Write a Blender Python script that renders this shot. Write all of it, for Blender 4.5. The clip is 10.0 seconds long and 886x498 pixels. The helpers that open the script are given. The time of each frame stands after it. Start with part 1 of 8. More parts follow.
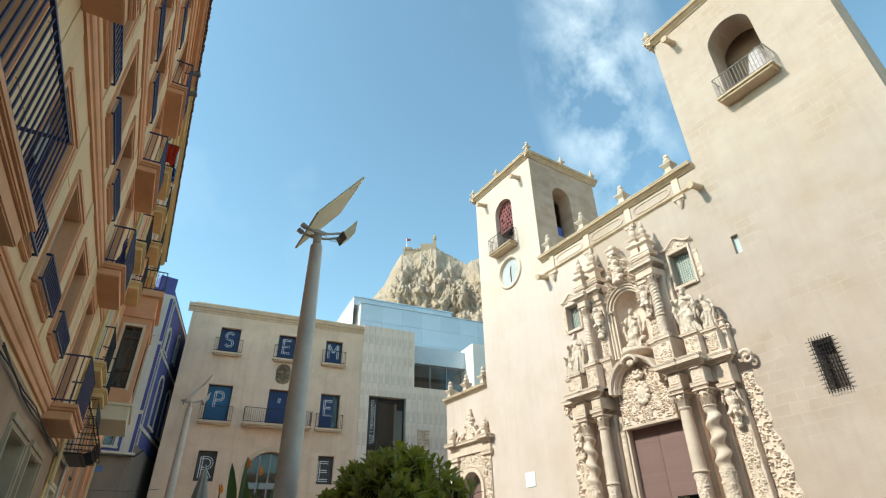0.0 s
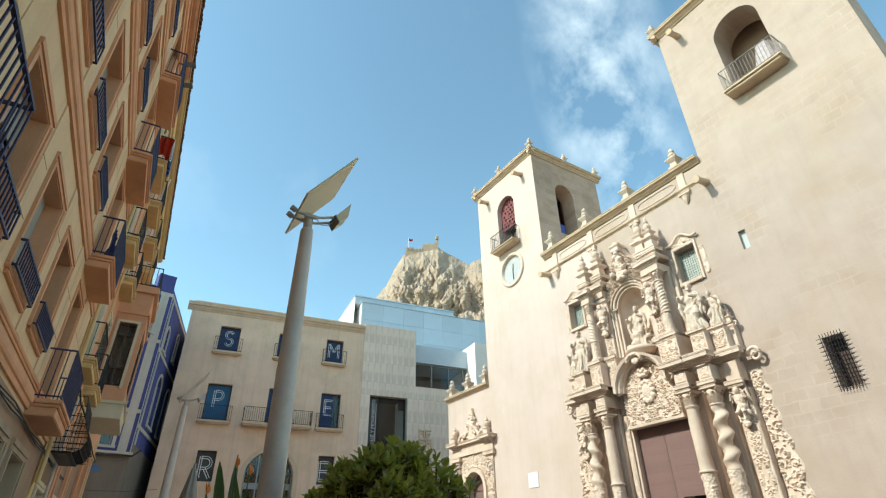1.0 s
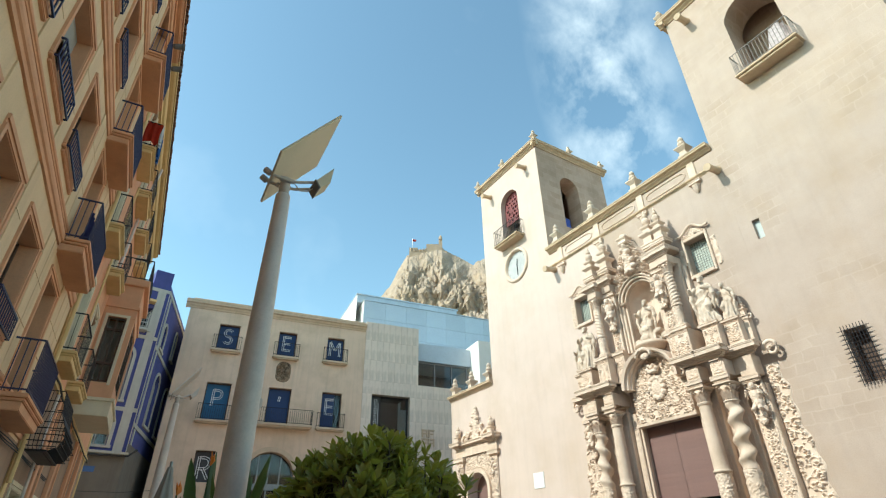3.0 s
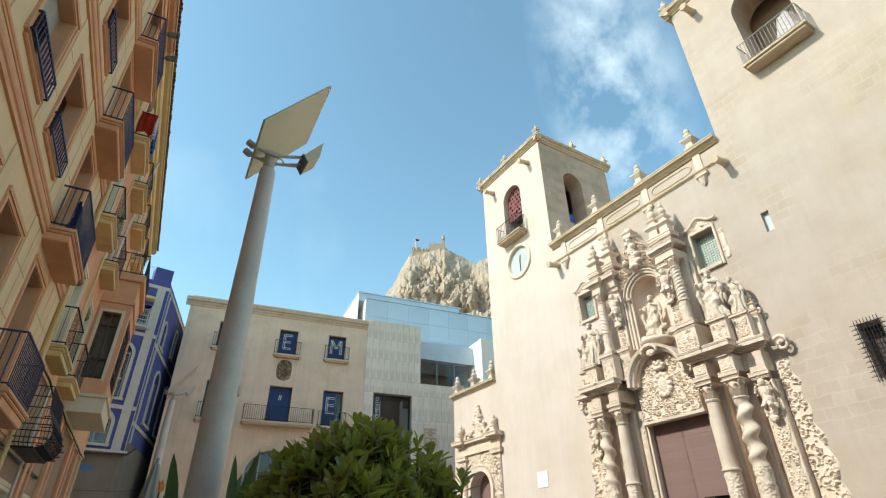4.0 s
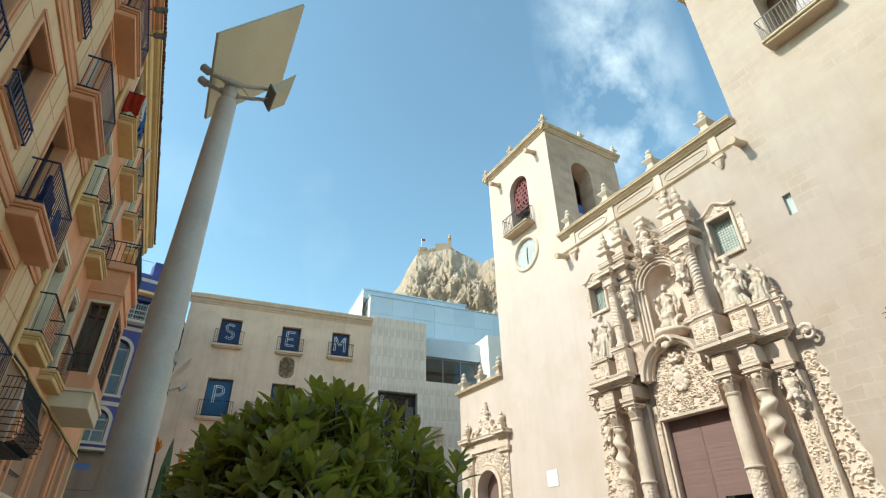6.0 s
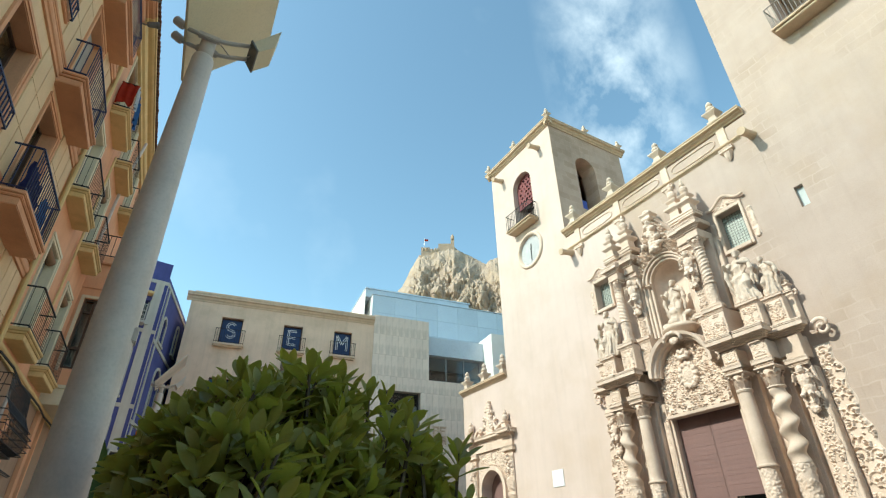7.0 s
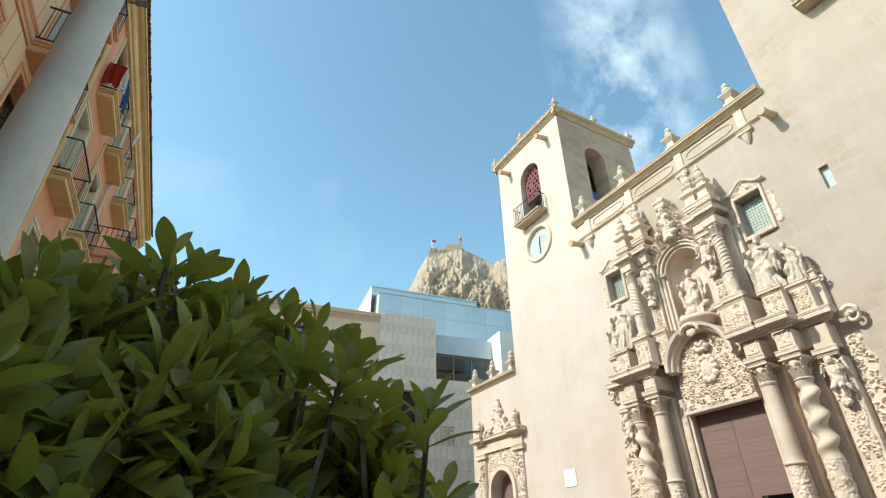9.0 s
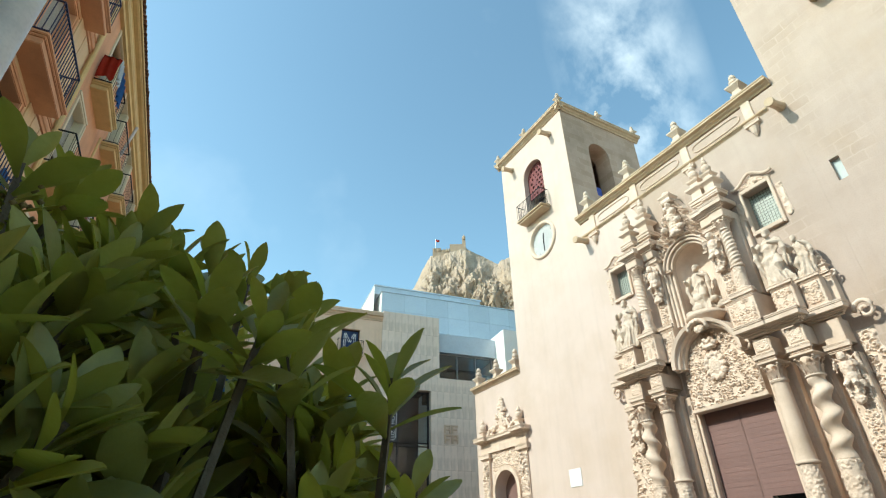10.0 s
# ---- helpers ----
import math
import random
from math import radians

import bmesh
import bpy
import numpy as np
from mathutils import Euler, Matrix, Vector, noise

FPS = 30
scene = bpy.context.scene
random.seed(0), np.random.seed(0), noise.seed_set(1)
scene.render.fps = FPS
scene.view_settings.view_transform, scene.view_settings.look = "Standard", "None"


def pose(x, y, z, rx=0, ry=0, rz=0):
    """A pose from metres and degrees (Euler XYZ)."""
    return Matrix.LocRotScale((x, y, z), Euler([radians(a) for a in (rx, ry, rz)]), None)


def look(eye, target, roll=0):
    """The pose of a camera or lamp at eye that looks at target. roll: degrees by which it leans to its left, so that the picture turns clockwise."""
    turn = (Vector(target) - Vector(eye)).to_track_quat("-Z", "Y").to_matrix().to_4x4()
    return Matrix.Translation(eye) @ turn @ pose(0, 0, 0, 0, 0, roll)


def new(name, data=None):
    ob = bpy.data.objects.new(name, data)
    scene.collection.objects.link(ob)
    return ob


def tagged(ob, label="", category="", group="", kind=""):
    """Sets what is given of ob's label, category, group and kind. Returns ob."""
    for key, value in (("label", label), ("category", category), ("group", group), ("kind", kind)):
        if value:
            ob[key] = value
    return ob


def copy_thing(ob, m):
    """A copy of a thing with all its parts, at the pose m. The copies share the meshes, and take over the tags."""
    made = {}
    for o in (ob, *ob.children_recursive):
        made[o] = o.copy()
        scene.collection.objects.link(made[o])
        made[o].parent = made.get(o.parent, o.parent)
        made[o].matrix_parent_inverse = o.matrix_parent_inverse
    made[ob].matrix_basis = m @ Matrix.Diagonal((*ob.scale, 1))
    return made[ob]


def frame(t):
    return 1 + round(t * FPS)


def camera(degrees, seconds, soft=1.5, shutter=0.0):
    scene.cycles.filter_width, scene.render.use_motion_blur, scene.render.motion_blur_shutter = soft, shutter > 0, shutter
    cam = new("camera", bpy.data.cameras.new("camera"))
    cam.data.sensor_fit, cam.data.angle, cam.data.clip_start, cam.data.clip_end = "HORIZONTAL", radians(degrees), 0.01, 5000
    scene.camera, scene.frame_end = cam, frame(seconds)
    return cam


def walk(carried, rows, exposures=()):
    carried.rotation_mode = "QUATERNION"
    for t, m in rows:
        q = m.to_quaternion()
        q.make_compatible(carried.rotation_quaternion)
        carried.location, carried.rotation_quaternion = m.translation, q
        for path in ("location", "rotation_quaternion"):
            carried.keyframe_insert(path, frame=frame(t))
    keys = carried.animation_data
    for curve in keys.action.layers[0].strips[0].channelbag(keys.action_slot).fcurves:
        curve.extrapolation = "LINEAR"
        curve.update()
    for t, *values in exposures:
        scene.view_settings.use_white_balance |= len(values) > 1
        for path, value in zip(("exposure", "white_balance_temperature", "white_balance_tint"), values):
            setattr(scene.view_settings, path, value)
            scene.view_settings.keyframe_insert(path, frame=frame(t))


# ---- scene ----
cam = camera(81.1, 10.0, 1.2)
PATH = [
    (0, (1.411, 0.123, 1.79), (2.339, 1.573, 2.808), -1.1),
    (0.5, (1.546, 0.297, 1.803), (2.47, 1.749, 2.822), -1.1),
    (1, (1.673, 0.455, 1.819), (2.593, 1.908, 2.839), -1.0),
    (1.5, (1.811, 0.602, 1.846), (2.727, 2.059, 2.866), -1.0),
    (2, (1.917, 0.764, 1.863), (2.831, 2.22, 2.884), -1.0),
    (2.5, (2.044, 0.92, 1.877), (2.955, 2.378, 2.9), -1.0),
    (4, (2.447, 1.41, 1.909), (3.344, 2.876, 2.931), -0.9),
    (4.5, (2.592, 1.598, 1.919), (3.484, 3.067, 2.941), -0.9),
    (5, (2.717, 1.789, 1.934), (3.605, 3.261, 2.957), -0.9),
    (5.5, (2.868, 1.984, 1.944), (3.749, 3.459, 2.967), -0.9),
    (7, (3.26, 2.556, 1.992), (4.125, 4.039, 3.018), -0.9),
    (7.5, (3.377, 2.758, 2.004), (4.236, 4.243, 3.033), -1.0),
    (8, (3.505, 2.914, 2.038), (4.358, 4.403, 3.065), -1.0),
    (8.5, (3.655, 3.078, 2.051), (4.499, 4.572, 3.079), -0.9),
    (9, (3.78, 3.245, 2.036), (4.617, 4.741, 3.067), -0.9),
    (9.5, (3.862, 3.406, 2.046), (4.694, 4.904, 3.078), -0.9),
    (10, (3.99, 3.507, 2.068), (4.814, 5.009, 3.099), -0.9),
]
walk(cam, [(t, look(eye, target, roll)) for t, eye, target, roll in PATH],
     [(0, 0.95, 6450, -3), (10, 0.95, 6450, -3)])

# ---- light ----
SUN = Vector((-1.0, 0.23, 0.80)).normalized()
sun_el = math.asin(SUN.z)
sun_az = math.atan2(SUN.x, SUN.y)

sun_data = bpy.data.lights.new("sun", "SUN")
sun_data.energy, sun_data.angle, sun_data.color = 2.5, radians(0.53), (1.0, 0.95, 0.90)
sun_ob = new("sun", sun_data)
sun_ob.matrix_world = look((0, 0, 60), Vector((0, 0, 60)) - SUN)


def make_world():
    w = bpy.data.worlds.new("sky")
    w.use_nodes = True
    nt = w.node_tree
    nt.nodes.clear()
    N, Lk = nt.nodes.new, nt.links.new
    out, bg = N("ShaderNodeOutputWorld"), N("ShaderNodeBackground")
    sky = N("ShaderNodeTexSky")
    sky.sky_type, sky.sun_disc = "NISHITA", False
    sky.sun_elevation, sky.sun_rotation = sun_el, sun_az
    sky.air_density, sky.dust_density, sky.ozone_density = 1.0, 0.6, 0.35
    bg.inputs["Strength"].default_value = 0.172
    # thin cirrus: a tall ragged streak, and a few faint wisps
    tc = N("ShaderNodeTexCoord")
    centre = Vector((0.60, 0.395, 0.695)).normalized()
    along = Vector((0.62, 0.37, -0.68)).normalized()
    across = centre.cross(along).normalized()
    along = across.cross(centre).normalized()

    def axis(vec, half, shift=0.0):
        d = N("ShaderNodeVectorMath")
        d.operation = "DOT_PRODUCT"
        d.inputs[1].default_value = vec / half
        Lk(tc.outputs["Generated"], d.inputs[0])
        return d.outputs["Value"]

    pos = N("ShaderNodeCombineXYZ")
    Lk(axis(across, 0.112), pos.inputs["X"])
    Lk(axis(along, 0.30), pos.inputs["Y"])
    ln = N("ShaderNodeVectorMath")
    ln.operation = "LENGTH"
    Lk(pos.outputs["Vector"], ln.inputs[0])
    rot = N("ShaderNodeMapping")
    rot.inputs["Scale"].default_value = (3.4, 3.4, 2.2)
    n1 = N("ShaderNodeTexNoise")
    n1.inputs["Scale"].default_value, n1.inputs["Detail"].default_value, n1.inputs["Roughness"].default_value = 2.5, 8.0, 0.56
    n1.inputs["Distortion"].default_value = 0.12
    r1 = N("ShaderNodeMapRange")
    r1.inputs["From Min"].default_value, r1.inputs["From Max"].default_value = 0.42, 0.70
    r2 = N("ShaderNodeMapRange")
    r2.inputs["From Min"].default_value, r2.inputs["From Max"].default_value = 1.15, 0.25
    n2 = N("ShaderNodeTexNoise")
    n2.inputs["Scale"].default_value, n2.inputs["Detail"].default_value = 2.6, 6.0
    r3 = N("ShaderNodeMapRange")
    r3.inputs["From Min"].default_value, r3.inputs["From Max"].default_value = 0.55, 0.85
    r3.inputs["To Max"].default_value = 0.20
    tint = N("ShaderNodeMix")
    tint.data_type, tint.blend_type = "RGBA", "MULTIPLY"
    tint.inputs["Factor"].default_value = 1.0
    tint.inputs["B"].default_value = (0.84, 0.945, 0.87, 1)
    mul, add, amt = N("ShaderNodeMath"), N("ShaderNodeMath"), N("ShaderNodeMath")
    mul.operation, add.operation, amt.operation = "MULTIPLY", "ADD", "MULTIPLY"
    add.use_clamp = True
    amt.inputs[1].default_value = 0.72
    mix = N("ShaderNodeMix")
    mix.data_type = "RGBA"
    mix.inputs["B"].default_value = (4.8, 5.1, 5.5, 1)
    Lk(tc.outputs["Generated"], rot.inputs["Vector"])
    Lk(rot.outputs["Vector"], n1.inputs["Vector"])
    Lk(tc.outputs["Generated"], n2.inputs["Vector"])
    Lk(n1.outputs["Fac"], r1.inputs["Value"])
    Lk(ln.outputs["Value"], r2.inputs["Value"])
    Lk(n2.outputs["Fac"], r3.inputs["Value"])
    Lk(r1.outputs["Result"], mul.inputs[0])
    Lk(r2.outputs["Result"], mul.inputs[1])
    Lk(mul.outputs["Value"], amt.inputs[0])
    Lk(amt.outputs["Value"], add.inputs[0])
    Lk(r3.outputs["Result"], add.inputs[1])
    Lk(add.outputs["Value"], mix.inputs["Factor"])
    Lk(sky.outputs["Color"], tint.inputs["A"])
    Lk(tint.outputs["Result"], mix.inputs["A"])
    Lk(mix.outputs["Result"], bg.inputs["Color"])
    Lk(bg.outputs["Background"], out.inputs["Surface"])
    scene.world = w


make_world()

# ---- materials ----


def surface(name, a, b, scale=1.5, fine=40.0, bump=0.25, rough=0.85, stain=None, stain_amt=0.4, stain_scale=0.35, metal=0.0,
            joints=None, streak=0.0, per_object=0.0, per_island=0.0, spec=0.4, trans=0.0, bump_dist=0.01, flat=False):
    """A worn surface: two tones in blotches, a stain at a larger scale, fine relief; joints=(width, height, mortar, contrast, offset)."""
    m = bpy.data.materials.new(name)
    m.use_nodes = True
    nt = m.node_tree
    N, Lk = nt.nodes.new, nt.links.new
    p = nt.nodes["Principled BSDF"]
    p.inputs["Roughness"].default_value = rough
    p.inputs["Metallic"].default_value = metal
    p.inputs["Specular IOR Level"].default_value = spec
    if trans:
        p.inputs["Transmission Weight"].default_value = trans
    tc = N("ShaderNodeTexCoord")
    n1, n2 = N("ShaderNodeTexNoise"), N("ShaderNodeTexNoise")
    n1.inputs["Scale"].default_value, n1.inputs["Detail"].default_value, n1.inputs["Roughness"].default_value = scale, 6.0, 0.6
    n2.inputs["Scale"].default_value, n2.inputs["Detail"].default_value = fine, 4.0
    Lk(tc.outputs["Object"], n1.inputs["Vector"])
    Lk(tc.outputs["Object"], n2.inputs["Vector"])
    r = N("ShaderNodeMapRange")
    r.inputs["From Min"].default_value, r.inputs["From Max"].default_value = 0.32, 0.68
    Lk(n1.outputs["Fac"], r.inputs["Value"])
    mix = N("ShaderNodeMix")
    mix.data_type = "RGBA"
    mix.inputs["A"].default_value, mix.inputs["B"].default_value = (*a, 1), (*b, 1)
    Lk(r.outputs["Result"], mix.inputs["Factor"])
    col = mix.outputs["Result"]

    def blend(fac, colour, old, mode="MIX"):
        k = N("ShaderNodeMix")
        k.data_type, k.blend_type = "RGBA", mode
        Lk(fac, k.inputs["Factor"])
        Lk(old, k.inputs["A"])
        k.inputs["B"].default_value = (*colour, 1)
        return k.outputs["Result"]

    def ranged(value, lo, hi, top):
        k = N("ShaderNodeMapRange")
        k.inputs["From Min"].default_value, k.inputs["From Max"].default_value, k.inputs["To Max"].default_value = lo, hi, top
        Lk(value, k.inputs["Value"])
        return k.outputs["Result"]

    col = blend(ranged(n2.outputs["Fac"], 0.45, 0.75, 0.25), tuple(c * 0.6 for c in a), col)
    if stain:
        n3 = N("ShaderNodeTexNoise")
        n3.inputs["Scale"].default_value, n3.inputs["Detail"].default_value, n3.inputs["Roughness"].default_value = stain_scale, 8.0, 0.65
        Lk(tc.outputs["Object"], n3.inputs["Vector"])
        col = blend(ranged(n3.outputs["Fac"], 0.48, 0.70, stain_amt), stain, col)
    if streak:
        mp = N("ShaderNodeMapping")
        mp.inputs["Scale"].default_value = (2.4, 2.4, 0.16)
        n4 = N("ShaderNodeTexNoise")
        n4.inputs["Scale"].default_value, n4.inputs["Detail"].default_value = 1.6, 7.0
        Lk(tc.outputs["Object"], mp.inputs["Vector"])
        Lk(mp.outputs["Vector"], n4.inputs["Vector"])
        col = blend(ranged(n4.outputs["Fac"], 0.5, 0.72, streak), tuple(c * 0.45 for c in a), col)
    height = n2.outputs["Fac"]
    if joints:
        jw, jh, jm, jc, lo = joints
        sep, com, ad = N("ShaderNodeSeparateXYZ"), N("ShaderNodeCombineXYZ"), N("ShaderNodeMath")
        Lk(tc.outputs["Object"], sep.inputs["Vector"])
        ad.operation = "ADD"
        Lk(sep.outputs["X"], ad.inputs[0])
        if flat:
            ad.inputs[1].default_value = 0.0
        else:
            Lk(sep.outputs["Y"], ad.inputs[1])
        Lk(ad.outputs["Value"], com.inputs["X"])
        Lk(sep.outputs["Y" if flat else "Z"], com.inputs["Y"])
        br = N("ShaderNodeTexBrick")
        br.inputs["Scale"].default_value, br.inputs["Mortar Size"].default_value = 1.0, jm
        br.inputs["Brick Width"].default_value, br.inputs["Row Height"].default_value = jw, jh
        br.inputs["Mortar Smooth"].default_value = 1.0
        br.offset = 0.5
        br.inputs["Color1"].default_value, br.inputs["Color2"].default_value = (0.34, 0.31, 0.24, 1), (0.52, 0.51, 0.49, 1)
        br.inputs["Mortar"].default_value = (0.58, 0.58, 0.58, 1)
        warp = N("ShaderNodeVectorMath")
        warp.operation = "MULTIPLY_ADD"
        warp.inputs[1].default_value = (0.5, 0.26, 0.0)
        Lk(n1.outputs["Color"], warp.inputs[0])
        Lk(com.outputs["Vector"], warp.inputs[2])
        n6, wob = N("ShaderNodeTexNoise"), N("ShaderNodeVectorMath")
        n6.inputs["Scale"].default_value, n6.inputs["Detail"].default_value = 3.5, 3.0
        Lk(tc.outputs["Object"], n6.inputs["Vector"])
        wob.operation = "MULTIPLY_ADD"
        wob.inputs[1].default_value = (0.12, 0.10, 0.0)
        Lk(n6.outputs["Color"], wob.inputs[0])
        Lk(warp.outputs["Vector"], wob.inputs[2])
        Lk(wob.outputs["Vector"], br.inputs["Vector"])
        n5 = N("ShaderNodeTexNoise")
        n5.inputs["Scale"].default_value, n5.inputs["Detail"].default_value = 0.42, 6.0
        Lk(tc.outputs["Object"], n5.inputs["Vector"])
        msk = ranged(n5.outputs["Fac"], lo, lo + 0.16, jc)
        k = N("ShaderNodeMix")
        k.data_type, k.blend_type = "RGBA", "OVERLAY"
        Lk(msk, k.inputs["Factor"])
        Lk(col, k.inputs["A"])
        Lk(br.outputs["Color"], k.inputs["B"])
        col = k.outputs["Result"]
        mm = N("ShaderNodeMath")
        mm.operation = "MULTIPLY_ADD"
        mm.inputs[1].default_value = -0.35 * jc
        Lk(br.outputs["Fac"], mm.inputs[0])
        Lk(n2.outputs["Fac"], mm.inputs[2])
        height = mm.outputs["Value"]
    for amount, node, socket in ((per_object, "ShaderNodeObjectInfo", "Random"), (per_island, "ShaderNodeNewGeometry", "Random Per Island")):
        if amount:
            g = N(node)
            hv = N("ShaderNodeHueSaturation")
            mr = N("ShaderNodeMapRange")
            mr.inputs["To Min"].default_value, mr.inputs["To Max"].default_value = 1 - amount, 1 + amount
            Lk(g.outputs[socket], mr.inputs["Value"])
            Lk(mr.outputs["Result"], hv.inputs["Value"])
            Lk(col, hv.inputs["Color"])
            col = hv.outputs["Color"]
    Lk(col, p.inputs["Base Color"])
    bp = N("ShaderNodeBump")
    bp.inputs["Strength"].default_value, bp.inputs["Distance"].default_value = bump, bump_dist
    Lk(height, bp.inputs["Height"])
    Lk(bp.outputs["Normal"], p.inputs["Normal"])
    return m


def glass_mat(name, tint, rough=0.03):
    m = bpy.data.materials.new(name)
    m.use_nodes = True
    p = m.node_tree.nodes["Principled BSDF"]
    p.inputs["Base Color"].default_value = (*tint, 1)
    p.inputs["Roughness"].default_value = rough
    p.inputs["Transmission Weight"].default_value = 1.0
    p.inputs["IOR"].default_value = 1.45
    return m


PLASTER = surface("church_plaster", (0.49, 0.39, 0.33), (0.43, 0.335, 0.275), 0.7, 30, 0.35, 0.9, (0.41, 0.295, 0.195), 0.5, 0.30,
                  joints=(0.60, 0.35, 0.035, 0.34, 0.47), streak=0.08)
SMOOTHPLASTER = surface("smooth_church_plaster", (0.63, 0.51, 0.445), (0.58, 0.465, 0.40), 0.6, 30, 0.25, 0.9, (0.51, 0.39, 0.29), 0.4, 0.3, streak=0.10)
ASHLAR = surface("church_ashlar", (0.57, 0.415, 0.33), (0.49, 0.35, 0.27), 0.9, 30, 0.4, 0.9, (0.24, 0.17, 0.11), 0.4, 0.4,
                 joints=(0.72, 0.40, 0.020, 0.45, 0.25), streak=0.15)
CARVED = surface("carved_sandstone", (0.74, 0.60, 0.49), (0.65, 0.51, 0.405), 2.5, 45, 0.4, 0.9, (0.42, 0.305, 0.21), 0.35, 0.9, streak=0.1)
MOULD = surface("moulded_sandstone", (0.71, 0.57, 0.46), (0.63, 0.49, 0.385), 2.0, 45, 0.4, 0.9, (0.38, 0.275, 0.185), 0.45, 0.8, streak=0.25)
GOLDSTONE = surface("golden_cornice_stone", (0.63, 0.48, 0.335), (0.54, 0.405, 0.275), 2.0, 45, 0.4, 0.9, (0.36, 0.26, 0.17), 0.4, 0.9, streak=0.2)
PALE = surface("pale_limestone", (0.66, 0.545, 0.44), (0.54, 0.435, 0.345), 3.0, 50, 0.4, 0.85, (0.40, 0.305, 0.225), 0.4, 1.2, streak=0.2)
DOORWOOD = surface("brown_door", (0.23, 0.135, 0.12), (0.19, 0.11, 0.095), 3.0, 30, 0.3, 0.6, (0.24, 0.15, 0.135), 0.3, 1.5, per_object=0.06)
GREYIRON = surface("weathered_grey_iron", (0.26, 0.235, 0.22), (0.17, 0.15, 0.135), 8, 60, 0.3, 0.7)
IRON = surface("dark_iron", (0.025, 0.025, 0.03), (0.045, 0.04, 0.04), 6, 60, 0.3, 0.55, metal=0.6)
NAVYIRON = surface("navy_iron", (0.02, 0.022, 0.06), (0.03, 0.03, 0.085), 6, 60, 0.2, 0.45)
# near-black, so the darkness of unlit interiors is in the colour
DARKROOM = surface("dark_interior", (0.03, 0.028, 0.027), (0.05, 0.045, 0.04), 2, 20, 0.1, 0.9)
REDWOOD = surface("red_lattice", (0.19, 0.045, 0.045), (0.14, 0.035, 0.04), 4, 40, 0.3, 0.7)
WHITEPAINT = surface("white_enamel", (0.80, 0.80, 0.79), (0.74, 0.74, 0.74), 3, 30, 0.05, 0.5)
CLOCKFACE = surface("clock_face", (0.50, 0.50, 0.50), (0.43, 0.44, 0.445), 2.5, 20, 0.1, 0.75, (0.28, 0.30, 0.32), 0.5, 1.2, spec=0.1)
SLITPANE = surface("pale_slit_pane", (0.55, 0.60, 0.58), (0.48, 0.54, 0.53), 3, 30, 0.05, 0.75, spec=0.05)
BRONZE = surface("bell_bronze", (0.16, 0.13, 0.10), (0.10, 0.09, 0.07), 4, 40, 0.2, 0.45, metal=0.7)
LEADGLASS = surface("leaded_glass", (0.46, 0.49, 0.42), (0.36, 0.41, 0.36), 6, 30, 0.2, 0.3, spec=0.4)
CLOTH = surface("tarpaulin", (0.58, 0.51, 0.51), (0.30, 0.26, 0.27), 9, 40, 0.3, 0.9)
BLUECLOTH = surface("blue_tarpaulin", (0.06, 0.10, 0.42), (0.04, 0.07, 0.30), 5, 40, 0.3, 0.7)
OLDSTUCCO = surface("museum_stucco", (0.77, 0.575, 0.435), (0.69, 0.505, 0.375), 0.9, 35, 0.3, 0.92, (0.50, 0.375, 0.255), 0.45, 0.45, streak=0.22)
OLDTRIM = surface("museum_trim", (0.66, 0.50, 0.37), (0.56, 0.42, 0.30), 2, 40, 0.3, 0.9, streak=0.2)
SHIELD = surface("weathered_shield_stone", (0.40, 0.30, 0.22), (0.29, 0.215, 0.155), 4, 40, 0.4, 0.92, (0.2, 0.15, 0.11), 0.5, 3.0)
TRAVERTINE = surface("travertine_panel", (0.82, 0.68, 0.58), (0.74, 0.61, 0.515), 1.6, 40, 0.2, 0.75, (0.50, 0.42, 0.34), 0.4, 0.9, streak=0.45, per_object=0.05)
JOINTDARK = surface("joint_mortar", (0.46, 0.39, 0.33), (0.38, 0.33, 0.28), 4, 40, 0.2, 0.95)
BANNER = surface("blue_banner", (0.022, 0.05, 0.15), (0.018, 0.04, 0.12), 2, 60, 0.05, 0.6)
# lit copy of the banner blue: the extra light is in the colour
BANNERLIT = surface("teal_banner", (0.03, 0.12, 0.25), (0.025, 0.10, 0.21), 2, 60, 0.05, 0.6)
GREYBANNER = surface("grey_banner", (0.07, 0.07, 0.075), (0.05, 0.05, 0.055), 2, 60, 0.05, 0.6)
LETTER = surface("white_letter", (0.72, 0.72, 0.74), (0.66, 0.66, 0.68), 4, 40, 0.05, 0.6)
GLASS = glass_mat("window_glass", (0.75, 0.80, 0.82))
BLUEGLASS = surface("fritted_blue_glass", (0.53, 0.60, 0.67), (0.44, 0.52, 0.61), 0.35, 8, 0.02, 0.26, (0.60, 0.68, 0.72), 0.6, 0.25, per_object=0.07, spec=0.5)
WHITEWALL = surface("white_render", (0.78, 0.76, 0.73), (0.72, 0.70, 0.67), 1, 30, 0.1, 0.85)
ALU = surface("grey_aluminium", (0.30, 0.31, 0.32), (0.24, 0.25, 0.26), 5, 50, 0.1, 0.4, metal=0.5)
CREAM = surface("cream_stucco", (0.79, 0.555, 0.33), (0.73, 0.495, 0.29), 1.2, 40, 0.2, 0.9, (0.58, 0.44, 0.25), 0.35, 0.5, streak=0.2)
SALMON = surface("salmon_trim", (0.74, 0.38, 0.21), (0.66, 0.33, 0.175), 1.5, 40, 0.2, 0.88, (0.46, 0.23, 0.14), 0.35, 0.6, streak=0.15)
SALMONWALL = surface("salmon_stucco", (0.77, 0.40, 0.23), (0.70, 0.35, 0.195), 1.2, 40, 0.2, 0.9, (0.45, 0.23, 0.13), 0.35, 0.5, streak=0.2)
